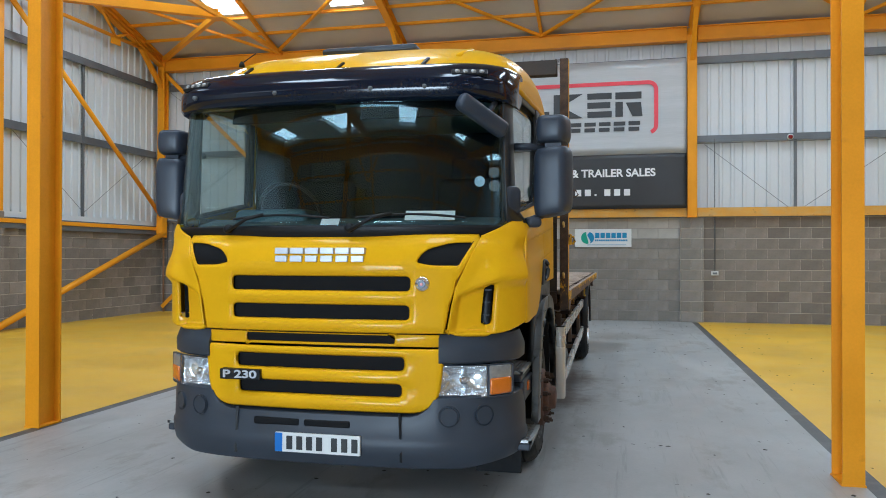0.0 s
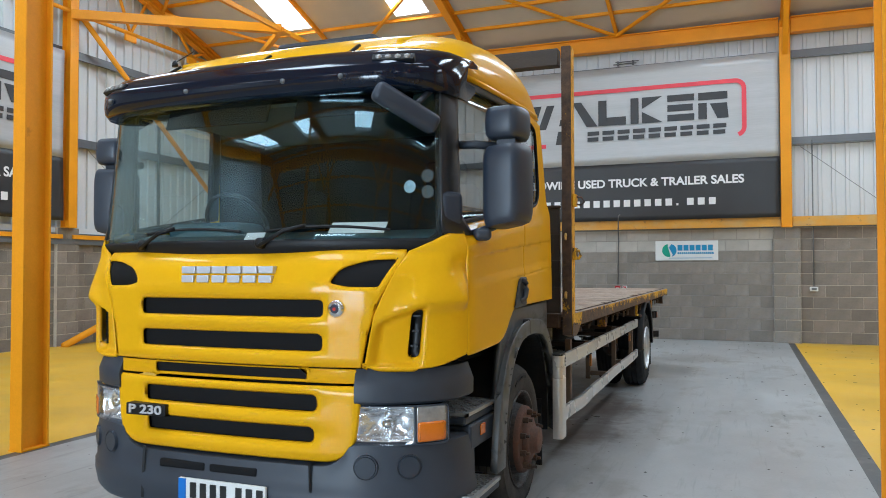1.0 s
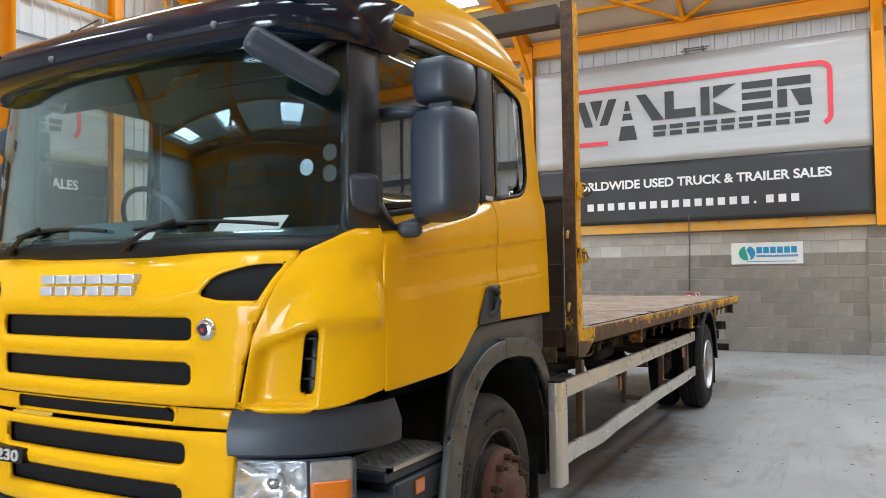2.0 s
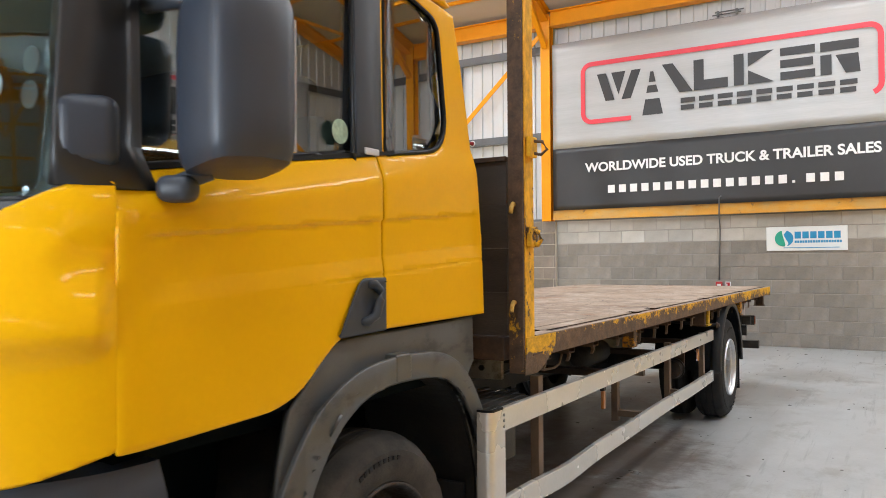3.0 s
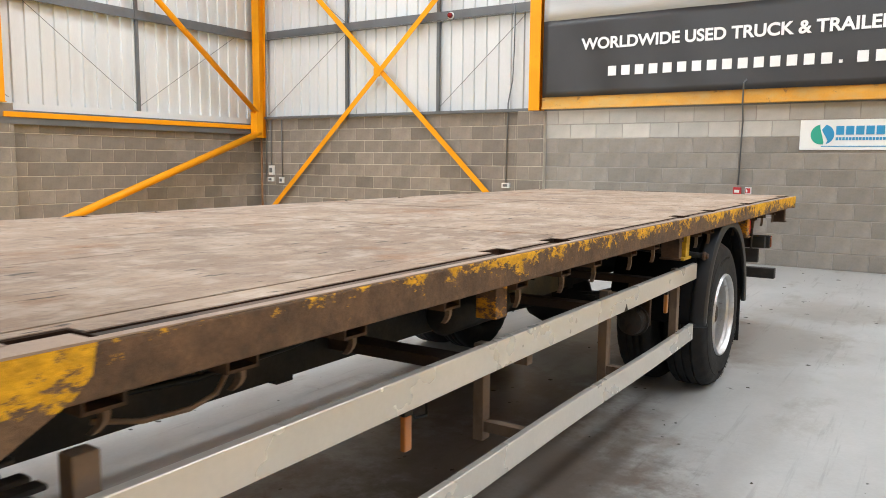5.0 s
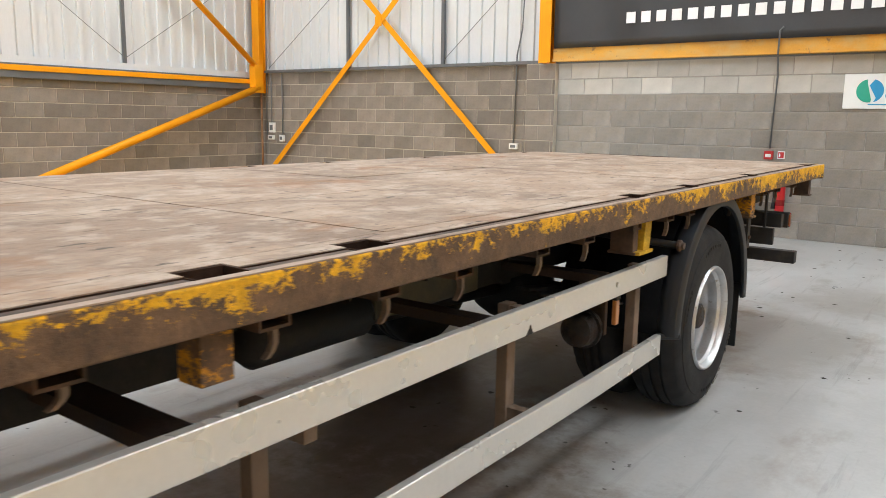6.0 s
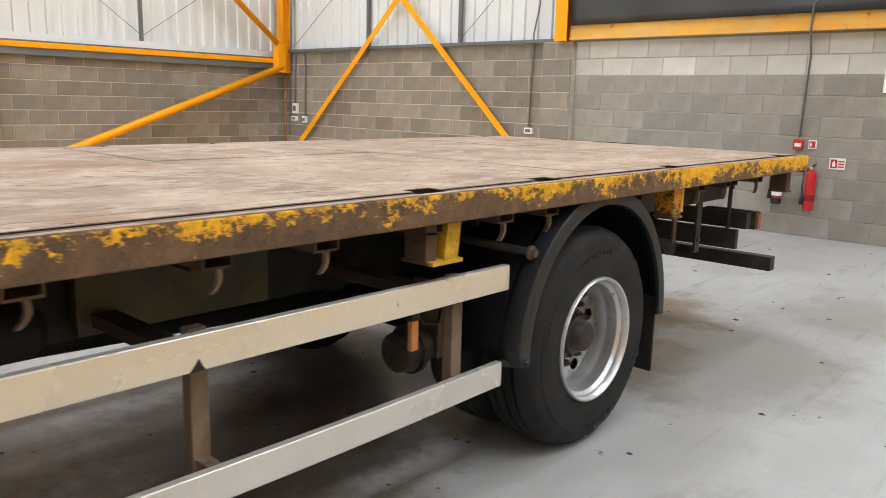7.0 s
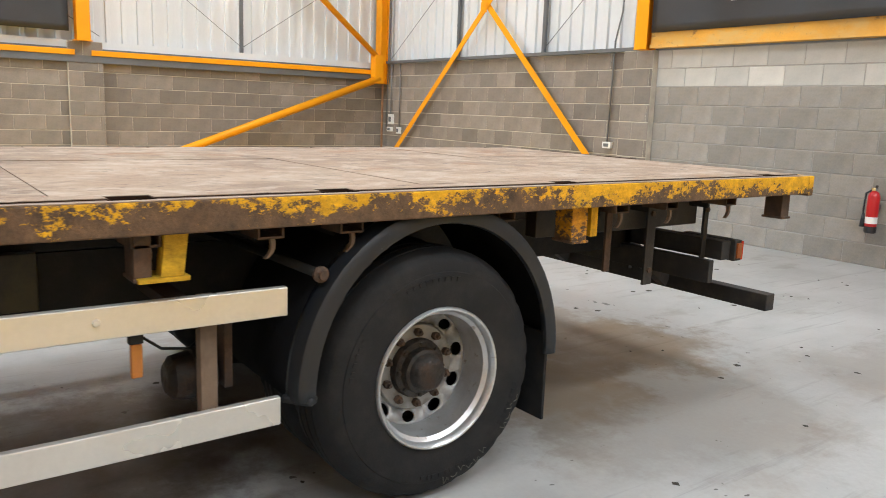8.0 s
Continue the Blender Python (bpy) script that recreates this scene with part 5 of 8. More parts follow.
# ---- sun visor with marker lamps ----
SMOKE = mat("dull_corner_lens", (0.30, 0.29, 0.28), 0.25, 0.3, vary=0.15, scale=20, bump=0.1)
bm = bmesh.new()
prof = [(0.16, 2.47), (0.04, 2.395), (-0.07, 2.395), (-0.096, 2.415), (-0.104, 2.45), (-0.100, 2.505), (-0.090, 2.522), (-0.045, 2.572), (0.0, 2.605), (0.06, 2.628), (0.13, 2.638), (0.2, 2.63), (0.2, 2.61), (0.05, 2.58), (0.02, 2.50), (0.16, 2.50)]
nu = 48
rows = []
for i in range(nu + 1):
    u = -1.10 + 2.20 * i / nu
    t = max(0.0, (abs(u) - 0.72) / 0.38)
    wrap = 0.42 * (1 - math.sqrt(max(0.0, 1 - t ** 2.4)))
    y0 = 4.335 + 0.05 * u * u + wrap * 0.75
    crown = 0.008 * (1 - (u / 1.10) ** 2)
    squeeze = 1 - 0.02 * t
    rows.append([bm.verts.new((CX + u, y0 + a, 2.55 + (z - 2.55) * squeeze + crown)) for a, z in prof])
for a, b in zip(rows, rows[1:]):
    for k in range(len(prof)):
        bm.faces.new((a[k], a[(k + 1) % len(prof)], b[(k + 1) % len(prof)], b[k]))
bm.faces.new(rows[0]), bm.faces.new(rows[-1][::-1])
bmesh.ops.recalc_face_normals(bm, faces=bm.faces)
visor = part("sun_visor", bm, GLOSSK, truck, "gloss dark sun visor with small lamps", smooth=50)
for s in (1, -1):
    mk = part("marker_lamp", cuboid(-0.105, 0.105, -0.008, 0.03, -0.022, 0.022, m=pose(CX + s * 0.87, 4.322, 2.548, -38, 0, s * 16)), SEAL, visor, "row of four small dull marker lamps", bevel=0.006)
    for k in range(4):
        part("lamp_bead", lathe([(-0.012, 0.0), (-0.011, 0.010), (-0.006, 0.016), (0.0, 0.017)], 0, 0, 0, 14, axis="y"), SMOKE, mk, smooth=True).matrix_basis = pose(CX + s * 0.87 + (k - 1.5) * 0.045, 4.318 + (k - 1.5) * 0.045 * s * 0.28, 2.551, -38, 0, s * 16)
for u in (-0.85, -0.30, 0.30, 0.62):
    part("visor_stud", lathe([(-0.012, 0.0), (-0.01, 0.012), (0.01, 0.016)], CX + u, 4.233 + 0.05 * u * u, 2.465, 12, axis="y"), GREY_STEEL, visor, smooth=True)
for u in (-0.62, 0.0, 0.55):
    part("visor_bracket", bar((CX + u, 4.47, 2.645), (CX + u + 0.02, 4.54, 2.70), 0.02, 0.014), SEAL, visor)


# ---- bumper, lamps, steps ----
REFL = mat("frosted_reflector", (0.92, 0.94, 0.97), 0.2, 0.9, vary=0.08, scale=14, bump=0.2, fine=30)

def rim_path(n_side=6, n_corner=14, n_front=10, reach=4.92):
    """Plan line of the cab front from the offside flank round to the nearside flank: (x from centre, y, outward normal)."""
    half = []
    for i in range(n_front + 1):
        u = FLAT * i / n_front
        half.append((u, FY + 0.07 * u * u, Vector((0.14 * u, -1, 0)).normalized()))
    for i in range(1, n_corner + 1):
        a = math.pi / 2 * (1 - i / n_corner)
        c, s = max(math.cos(a), 0) ** (2 / 2.6), max(math.sin(a), 0) ** (2 / 2.6)
        u = FLAT + CURVE * c
        half.append((u, FY + 0.07 * u * u + DEEP * (1 - s), Vector((max(math.cos(a), 1e-3) ** 1.23, -max(math.sin(a), 0) ** 1.23, 0)).normalized()))
    for i in range(1, n_side + 1):
        half.append((HALF, 4.697 + (reach - 4.697) * i / n_side, Vector((1, 0, 0))))
    left = [(-u, y, Vector((-n.x, n.y, 0))) for u, y, n in half[:0:-1]]
    return left + half


def swept(name, prof, material, parent, label="", keep=lambda u: True, reach=4.92, bevel=0.0):
    """A profile of (outward, z) swept along the front; prof(u) may change along the way."""
    bm = bmesh.new()
    runs, cur = [], []
    for u, y, n in rim_path(n_corner=40, reach=reach):
        if keep(u):
            p = prof(u)
            cur.append([bm.verts.new((CX + 0.949 * u + n.x * o, y + n.y * o, zs(z))) for o, z in p])
        elif cur:
            runs.append(cur)
            cur = []
    if cur:
        runs.append(cur)
    for rows in runs:
        k = len(rows[0])
        for a, b in zip(rows, rows[1:]):
            for i in range(k):
                bm.faces.new((a[i], a[(i + 1) % k], b[(i + 1) % k], b[i]))
        bm.faces.new(rows[0]), bm.faces.new(rows[-1][::-1])
    bmesh.ops.recalc_face_normals(bm, faces=bm.faces)
    return part(name, bm, material, parent, label, smooth=35)


def bumper_profile(u):
    a = abs(u)
    b = min(0.168, max(0.0, a - 0.567))
    top = min(0.668, 0.727 - math.sqrt(0.17 ** 2 - b * b)) if a < 0.735 else 0.668
    low = 0.235 + 0.05 * max(0.0, a - 0.9) / 0.34
    return [(-0.12, top), (-0.01, top), (0.012, top - 0.012), (0.022, top - 0.06), (0.026, 0.43), (0.036, 0.415), (0.036, 0.36), (0.022, low + 0.035), (0.0, low + 0.008), (-0.05, low), (-0.12, low)]


bumper = swept("bumper", bumper_profile, GREYP, truck, "dark grey plastic front bumper", reach=4.715)
for s in (1, -1):
    swept("lamp_shoulder", lambda u: [(-0.10, 0.86), (0.0, 0.855), (0.018, 0.87), (0.020, 0.945), (0.008, 0.98), (-0.012, 1.03), (-0.10, 1.035)], GREYP, truck, "dark grey trim over the headlamp", keep=lambda u, s=s: u * s > 0.735, reach=4.715)
for u in (-0.50, 0.50):
    part("bumper_joint", bar((CX + u, FY - 0.010, 0.60), (CX + u * 1.02, FY - 0.012, 0.33), 0.003, 0.014), SEAL, bumper)
for s in (1, -1):
    for a in (0.81, 1.005):
        y = FY - 0.030 + setback(a)
        ang = math.degrees(math.atan2(setback(a + 0.02) - setback(a - 0.02), 0.04))
        bm = lathe([(-0.004, 0.0), (-0.004, 0.048), (0.004, 0.05), (0.004, 0.056), (-0.001, 0.058), (0.02, 0.06)], 0, 0, 0, 32, axis="y")
        part("lamp_blank", bm, GREYP, bumper, "round blanking cover", smooth=False).matrix_basis = pose(CX + s * (a * 0.949 + 0.006), y, 0.59, 0, 0, s * ang)
for a, b in ((-0.42, -0.13), (-0.105, 0.18)):
    part("bumper_slot", cuboid(CX + a + 0.03, CX + b + 0.03, FY - 0.027, FY + 0.01, 0.505, 0.548), MESHK, bumper, "narrow dark slot", bevel=0.012)
# number plate: white with a blue band, its characters as plain bars
part("number_plate", cuboid(CX - 0.24, CX + 0.28, FY - 0.052, FY - 0.034, 0.36, 0.471), PLATE_W, bumper, "white plate with a blue band and dark bars", bevel=0.003)
part("plate_band", cuboid(CX - 0.238, CX - 0.193, FY - 0.055, FY - 0.051, 0.362, 0.469), PLATE_B, bumper, "blue end band")
for i in range(7):
    u = -0.166 + i * 0.061 + (0.03 if i > 3 else 0)
    part("plate_bar", cuboid(CX + u, CX + u + 0.036, FY - 0.056, FY - 0.051, 0.377, 0.454), INK, bumper, "dark bar")

for s in (1, -1):
    def lamp_fn(u, z, d=0.0, s=s):
        p = front(u, z, d)
        return Vector((CX + s * (p.x - CX), p.y, p.z))
    lamp = panel("headlamp", rounded([(0.716, 0.646), (1.149, 0.656), (1.149, 0.851), (0.716, 0.851)], [0.015, 0.02, 0.02, 0.015], 3),
                 [rounded([(0.722, 0.652), (1.012, 0.660), (1.012, 0.846), (0.722, 0.846)], 0.012, 3), rounded([(1.021, 0.662), (1.145, 0.668), (1.145, 0.846), (1.021, 0.846)], 0.012, 3)],
                 lambda u, z, d=0, f=lamp_fn: f(u, z, d + 0.010), GREYP, truck, "rectangular headlamp with an amber indicator", 0.05, edge=0.0, roll=0)
    bm = bmesh.new()
    k = 14
    rows = []
    for j in range(9):
        row = []
        for i in range(k + 1):
            t, v = i / k, j / 8
            u, z = 0.722 + 0.29 * t, 0.655 + 0.19 * v
            bowl = 0.085 * (1 - max(abs(2 * t - 1) ** 3, abs(2 * v - 1) ** 3)) + 0.012 * math.sin(t * 19) * math.sin(v * 9)
            row.append(bm.verts.new(lamp_fn(u, z, 0.025 + bowl)))
        rows.append(row)
    for a, b in zip(rows, rows[1:]):
        for i in range(k):
            bm.faces.new((a[i], a[i + 1], b[i + 1], b[i]))
    bmesh.ops.recalc_face_normals(bm, faces=bm.faces)
    part("reflector", bm, REFL, lamp, "silvered reflector", smooth=True, solid=0.004)
    p = lamp_fn(0.865, 0.752, 0.07)
    part("bulb_shield", lathe([(-0.02, 0.0), (-0.018, 0.02), (0.0, 0.028), (0.03, 0.03)], p.x, p.y, p.z, 18, axis="y"), CHROME, lamp, smooth=True)
    ln = panel("lens", rounded([(0.722, 0.655), (1.01, 0.66), (1.01, 0.846), (0.722, 0.846)], 0.012, 2), [], lambda u, z, d=0, f=lamp_fn: f(u, z, d + 0.006), LENS, lamp, "clear lens", 0.06, thick=0.004, edge=0, roll=0)
    ln.visible_shadow = False
    panel("indicator", rounded([(1.027, 0.670), (1.138, 0.676), (1.138, 0.772), (1.027, 0.768)], 0.012, 3), [], lambda u, z, d=0, f=lamp_fn: f(u, z, d + 0.002), AMBER, lamp, "amber indicator", 0.05, thick=0.02, edge=0.003)
    panel("indicator_top", rounded([(1.015, 0.667), (1.142, 0.672), (1.142, 0.846), (1.015, 0.846)], 0.012, 2), [], lambda u, z, d=0, f=lamp_fn: f(u, z, d + 0.012), SMOKE, lamp, "dull clear corner lens", 0.05, thick=0.02, edge=0.003)
    # boarding steps in the flank behind the bumper
    def sbox(a0, a1, *r, s=s):
        return cuboid(min(CX + s * a0, CX + s * a1), max(CX + s * a0, CX + s * a1), *r)
    well = part("step_well", sbox(0.70, 0.84, 4.62, 5.16, 0.34, 1.10), TRIM, truck, "dark step well under the door", bevel=0.02)
    for z, y0, y1, w in ((0.778, 4.62, 5.13, 1.140), (0.388, 4.53, 4.985, 1.205)):
        st = part("step", sbox(0.86, w - 0.01, y0, y1, z - 0.045, z - 0.001), GREYP, well, "dark step edge", bevel=0.012)
        # open tread: a frame filled with a diamond lattice of thin bars
        a0, a1, lo, hi = 0.90, w, y0 + 0.01, y1 - 0.01
        bm = sbox(a1 - 0.022, a1, lo, hi, z, z + 0.018)
        for q in ((a0, a0 + 0.02, lo, hi), (a0, a1, lo, lo + 0.02), (a0, a1, hi - 0.02, hi)):
            box(bm, *sorted((CX + s * q[0], CX + s * q[1])), q[2], q[3], z, z + 0.017)
        k, width, pitch = 0, a1 - a0 - 0.03, 0.048
        while lo - width + k * pitch < hi:
            for flip in (0, 1):
                c0 = lo - width + k * pitch
                t0, t1 = max(0.0, lo + 0.01 - c0), min(width, hi - 0.01 - c0)
                if t1 > t0 + 0.01:
                    e = lambda t: (CX + s * ((a1 - 0.015 - t) if flip else (a0 + 0.015 + t)), c0 + t, z + 0.009)
                    bar(e(t0), e(t1), 0.007, 0.014, bm)
            k += 1
        part("step_tread", bm, TREAD, well, "aluminium tread with a diamond lattice")
    part("step_knob", lathe([(0, 0.02), (s * 0.02, 0.022), (s * 0.03, 0.015), (s * 0.032, 0.0)], CX + s * 1.06, 4.61, 0.945, 14), RED, well, "small red knob", smooth=True)
    part("side_trim", sbox(1.02, 1.145, 4.66, 5.10, 0.60, 0.730), GREYP, well, "dark flank trim", bevel=0.015)
    part("spray_flap", sbox(0.78, 1.08, 5.02, 5.035, 0.07, 0.40), RUBBER, well, "black rubber spray flap", bevel=0.004)
    part("side_marker", sbox(1.143, 1.153, 4.80, 4.87, 0.655, 0.710), AMBER, well, "small amber side marker", bevel=0.003)

# ---- wheel arches of the front axle ----
arch_out = [(4.81, 0.420), (4.84, 0.620), (4.893, 0.810), (4.97, 0.960), (5.075, 1.085), (5.21, 1.165), (5.36, 1.200), (5.56, 1.205), (5.74, 1.185), (5.88, 1.115), (5.99, 0.990), (6.07, 0.830), (6.11, 0.650), (6.12, 0.400)]
arch_in = [(6.04, 0.400), (6.03, 0.640), (5.99, 0.800), (5.92, 0.940), (5.82, 1.045), (5.70, 1.095), (5.54, 1.110), (5.38, 1.105), (5.26, 1.070), (5.16, 1.000), (5.08, 0.900), (5.02, 0.780), (4.98, 0.620), (4.96, 0.420)]


def eased(pts, k=4):
    """A smooth line through the points."""
    out = []
    for i in range(len(pts) - 1):
        p0, p1, p2, p3 = (Vector(pts[max(0, min(len(pts) - 1, j))]) for j in (i - 1, i, i + 1, i + 2))
        for q in range(k):
            t = q / k
            out.append(tuple(0.5 * (2 * p1 + (p2 - p0) * t + (2 * p0 - 5 * p1 + 4 * p2 - p3) * t * t + (3 * p1 - p0 - 3 * p2 + p3) * t ** 3)))
    return out + [tuple(pts[-1])]


arch_out, arch_in = eased(arch_out), eased(arch_in)
for s in (1, -1):
    arch = panel("wheel_arch", arch_out + arch_in, [], lambda y, z, d=0, s=s: Vector((CX + s * (1.20 - d), ys(y), z)), ARCHP, truck, "weathered dark plastic front wheel arch", 0.1, thick=0.05, edge=0.006, roll=0.007)
    bm = bmesh.new()
    rows = [[bm.verts.new((CX + s * x, ys(y), z)) for y, z in arch_in] for x in (1.148, 0.66)]
    for i in range(len(arch_in) - 1):
        bm.faces.new((rows[0][i], rows[0][i + 1], rows[1][i + 1], rows[1][i]))
    part("arch_liner", bm, SOOT, arch, "black wheel arch liner", solid=0.02)
    clip = cuboid(min(CX + s * 1.1, CX + s * 1.203), max(CX + s * 1.1, CX + s * 1.203), ys(5.44), ys(5.53), 1.115, 1.211)
    part("arch_clip", clip, CLIPM, arch, "grey joint clip", bevel=0.01)
    # dark flank over the arch, up to the yellow panels
    panel("arch_flank", [(5.00, 1.10), (5.07, 1.165), (5.19, 1.285), (6.03, 1.30), (6.03, 1.115), (5.958, 1.025), (5.935, 0.985), (5.83, 1.07), (5.5, 1.14), (5.25, 1.10), (5.05, 0.92), (4.95, 0.75), (4.93, 0.75), (4.96, 0.95)], [], lambda y, z, d=0, s=s: Vector((CX + s * (1.155 - d), ys(y), z)), ARCHP, truck, "dark plastic flank over the arch", 0.15, thick=0.04, edge=0.006, roll=0.01)
    part("mud_flap", cuboid(min(CX + s * 0.75, CX + s * 1.12), max(CX + s * 0.75, CX + s * 1.12), 6.20, 6.225, 0.16, 0.62), RUBBER, truck, "black rubber mud flap", bevel=0.006)


# ---- wheels ----
def tyre_mesh(x, y, z, s, r, w=0.27, seg=96, rim=0.292):
    """A tyre, its outer wall at x, running inwards (s: 1 faces +x)."""
    prof = [(-0.035, rim), (-0.012, rim + 0.008), (-0.002, 0.33), (0.0, 0.37), (-0.006, 0.405), (-0.010, 0.408), (-0.016, r - 0.052), (-0.026, r - 0.032), (-0.034, r - 0.026), (-0.060, r - 0.008),
            (-0.085, r), (-0.087, r - 0.012), (-0.097, r - 0.012), (-0.099, r), (w * -0.5 + 0.005, r), (w * -0.5 + 0.003, r - 0.012), (w * -0.5 - 0.007, r - 0.012), (w * -0.5 - 0.009, r),
            (-w + 0.099, r), (-w + 0.097, r - 0.012), (-w + 0.087, r - 0.012), (-w + 0.085, r), (-w + 0.048, r - 0.004), (-w + 0.022, r - 0.03), (-w, 0.37), (-w + 0.012, 0.30), (-w + 0.035, rim)]
    bm = bmesh.new()
    rings = []
    for j, (a, rr) in enumerate(prof):
        ring = []
        for k in range(seg):
            q = rr - (0.006 if j in (7, 8, 9, 22, 23) and k % 4 == 0 else 0)
            t = 2 * math.pi * k / seg
            ring.append(bm.verts.new((x + s * a, y + q * math.cos(t), z + q * math.sin(t))))
        rings.append(ring)
    for a, b in zip(rings, rings[1:]):
        for k in range(seg):
            bm.faces.new((a[k], a[(k + 1) % seg], b[(k + 1) % seg], b[k]))
    bmesh.ops.recalc_face_normals(bm, faces=bm.faces)
    return bm


def sidewall_marks(x, y, z, s):
    """Raised moulded bars on the tyre wall where the lettering is."""
    bm = bmesh.new()
    for a0, n in ((-100, 9), (-38, 7), (80, 9), (150, 6)):
        for i in range(n):
            a = radians(a0 + i * 4.2)
            m = Matrix.Translation((x, y, z)) @ Matrix.Rotation(a, 4, "X")
            box(bm, -0.002, 0.0012, 0.374, 0.390, -0.010 + 0.004 * math.sin(i * 2.1), 0.006, m=m)
    return bm


def nut_ring(x, y, z, s, r, n, size, length, parent, label):
    for k in range(n):
        a = 2 * math.pi * (k + 0.5) / n
        part("wheel_nut", lathe([(0.0, size), (s * length * 0.6, size), (s * length * 0.62, size * 0.55), (s * length, size * 0.5), (s * length, 0.0)], x, y + r * math.cos(a), z + r * math.sin(a), 6), RUST, parent, label)


def disc_with_holes(name, x_of, y, z, r_out, r_in, holes, material, parent, label):
    circ = lambda cy, cz, r, n: [(cy + r * math.cos(2 * math.pi * i / n), cz + r * math.sin(2 * math.pi * i / n)) for i in range(n)]
    hl = [circ(y, z, r_in, 24)]
    for k in range(holes[0]):
        a = 2 * math.pi * k / holes[0] + 0.2
        hl.append([(y + math.cos(a) * (holes[1] + p * math.cos(t)) - math.sin(a) * q * math.sin(t), z + math.sin(a) * (holes[1] + p * math.cos(t)) + math.cos(a) * q * math.sin(t))
                   for p, q in (holes[2:4],) for t in [2 * math.pi * i / 12 for i in range(12)]])
    return panel(name, circ(y, z, r_out, 48), hl, lambda a, b, d=0: Vector((x_of(math.hypot(a - y, b - z)) , a, b)), material, parent, label, 0.08, thick=0.012, edge=0.0, roll=0)


RF, RR = 0.465, 0.485
DISC = stained("grey_wheel_disc_paint", (0.30, 0.295, 0.285), [((0.09, 0.075, 0.06), 9.0, 5, 0.5, 0.7, 0.8, (1, 1, 1))], 0.5, 0.8, 0.1, metal=0.5)
DISCA = stained("dull_alloy_disc", (0.40, 0.40, 0.40), [((0.15, 0.13, 0.11), 7.0, 6, 0.48, 0.7, 0.7, (1, 1, 1))], 0.5, 0.7, 0.08, metal=0.6)
GREASE = stained("greasy_hub_steel", (0.018, 0.013, 0.010), [((0.055, 0.028, 0.014), 12.0, 6, 0.48, 0.64, 0.8, (1, 1, 1)), ((0.008, 0.007, 0.006), 16.0, 5, 0.5, 0.62, 0.8, (1, 1, 1))], 0.5, 0.8, 0.5)
CHALK = mat("pale_chalk", (0.15, 0.142, 0.12), 0.95, vary=0.2)
for s in (1, -1):
    # steered front wheel: flat rusty disc with a proud hub
    xo = CX + s * 1.145
    w = part("front_wheel", tyre_mesh(xo, 5.63, RF, s, RF), DUSTY, truck, "worn black tyre on a rusty wheel", smooth=38)
    part("sidewall_mark", sidewall_marks(xo, 5.63, RF, s), RUBBER, w)["kind"] = "stuff"
    bm = lathe([(s * -0.03, 0.294), (s * -0.004, 0.298), (s * -0.006, 0.286), (s * -0.05, 0.272), (s * -0.10, 0.262), (s * -0.11, 0.25), (s * -0.06, 0.222), (s * -0.005, 0.206)], xo, 5.63, RF, 48, cap=False)
    part("wheel_rim", bm, GREASE, w, "dark grimy rim", smooth=True)
    bm = lathe([(s * -0.005, 0.207), (s * 0.02, 0.202), (s * 0.03, 0.19), (s * 0.03, 0.13)], xo, 5.63, RF, 48, cap=False)
    part("wheel_disc", bm, HUBR, w, "rusty red-brown wheel disc", smooth=True)
    bm = lathe([(s * 0.03, 0.135), (s * 0.055, 0.125), (s * 0.065, 0.10), (s * 0.068, 0.085), (s * 0.105, 0.078), (s * 0.11, 0.06), (s * 0.112, 0.0)], xo, 5.63, RF, 32, cap=False)
    part("hub", bm, HUBR, w, "rusty hub", smooth=True)
    nut_ring(xo + s * 0.028, 5.63, RF, s, 0.1675, 10, 0.019, 0.06, w, "rusty wheel nut")
    # twin rear wheels: deep bright rim
    xo = BX + s * 1.205
    w = part("rear_wheel", tyre_mesh(xo, 11.32, RR, s, RR, 0.29, rim=0.260), RUBBER, truck, "black twin tyre on a bright deep-dished rim", smooth=38)
    part("sidewall_mark", sidewall_marks(xo, 11.32, RR, s), RUBBER, w)["kind"] = "stuff"
    part("inner_tyre", tyre_mesh(xo - s * 0.33, 11.32, RR, s, RR), RUBBER, w, "inner twin tyre", smooth=True)
    bm = lathe([(s * -0.03, 0.276), (s * -0.004, 0.274), (s * 0.003, 0.269), (s * 0.002, 0.263), (s * -0.008, 0.256), (s * -0.030, 0.253), (s * -0.040, 0.243), (s * -0.044, 0.239), (s * -0.085, 0.235), (s * -0.098, 0.236), (s * -0.102, 0.234), (s * -0.160, 0.230)], xo, 11.32, RR, 72, cap=False)
    part("wheel_rim", bm, RIMS, w, "bright alloy rim", smooth=32)
    disc_with_holes("wheel_disc", lambda r, xo=xo, s=s: xo - s * (0.160 + 0.022 * min(1.0, max(0.0, (0.231 - r) / 0.06))), 11.32, RR, 0.232, 0.172, (10, 0.202, 0.022, 0.031), DISCA, w, "dull pierced alloy wheel disc")
    bm = lathe([(s * -0.184, 0.175), (s * -0.170, 0.172), (s * -0.164, 0.167), (s * -0.164, 0.118), (s * -0.170, 0.112), (s * -0.20, 0.111)], xo, 11.32, RR, 56, cap=False)
    part("mounting_ring", bm, DISC, w, "grimy grey mounting ring", smooth=32)
    # added black disc closes the rim and stands for the shade behind the holes
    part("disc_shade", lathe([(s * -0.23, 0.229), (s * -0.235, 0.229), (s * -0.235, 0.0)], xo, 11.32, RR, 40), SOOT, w)
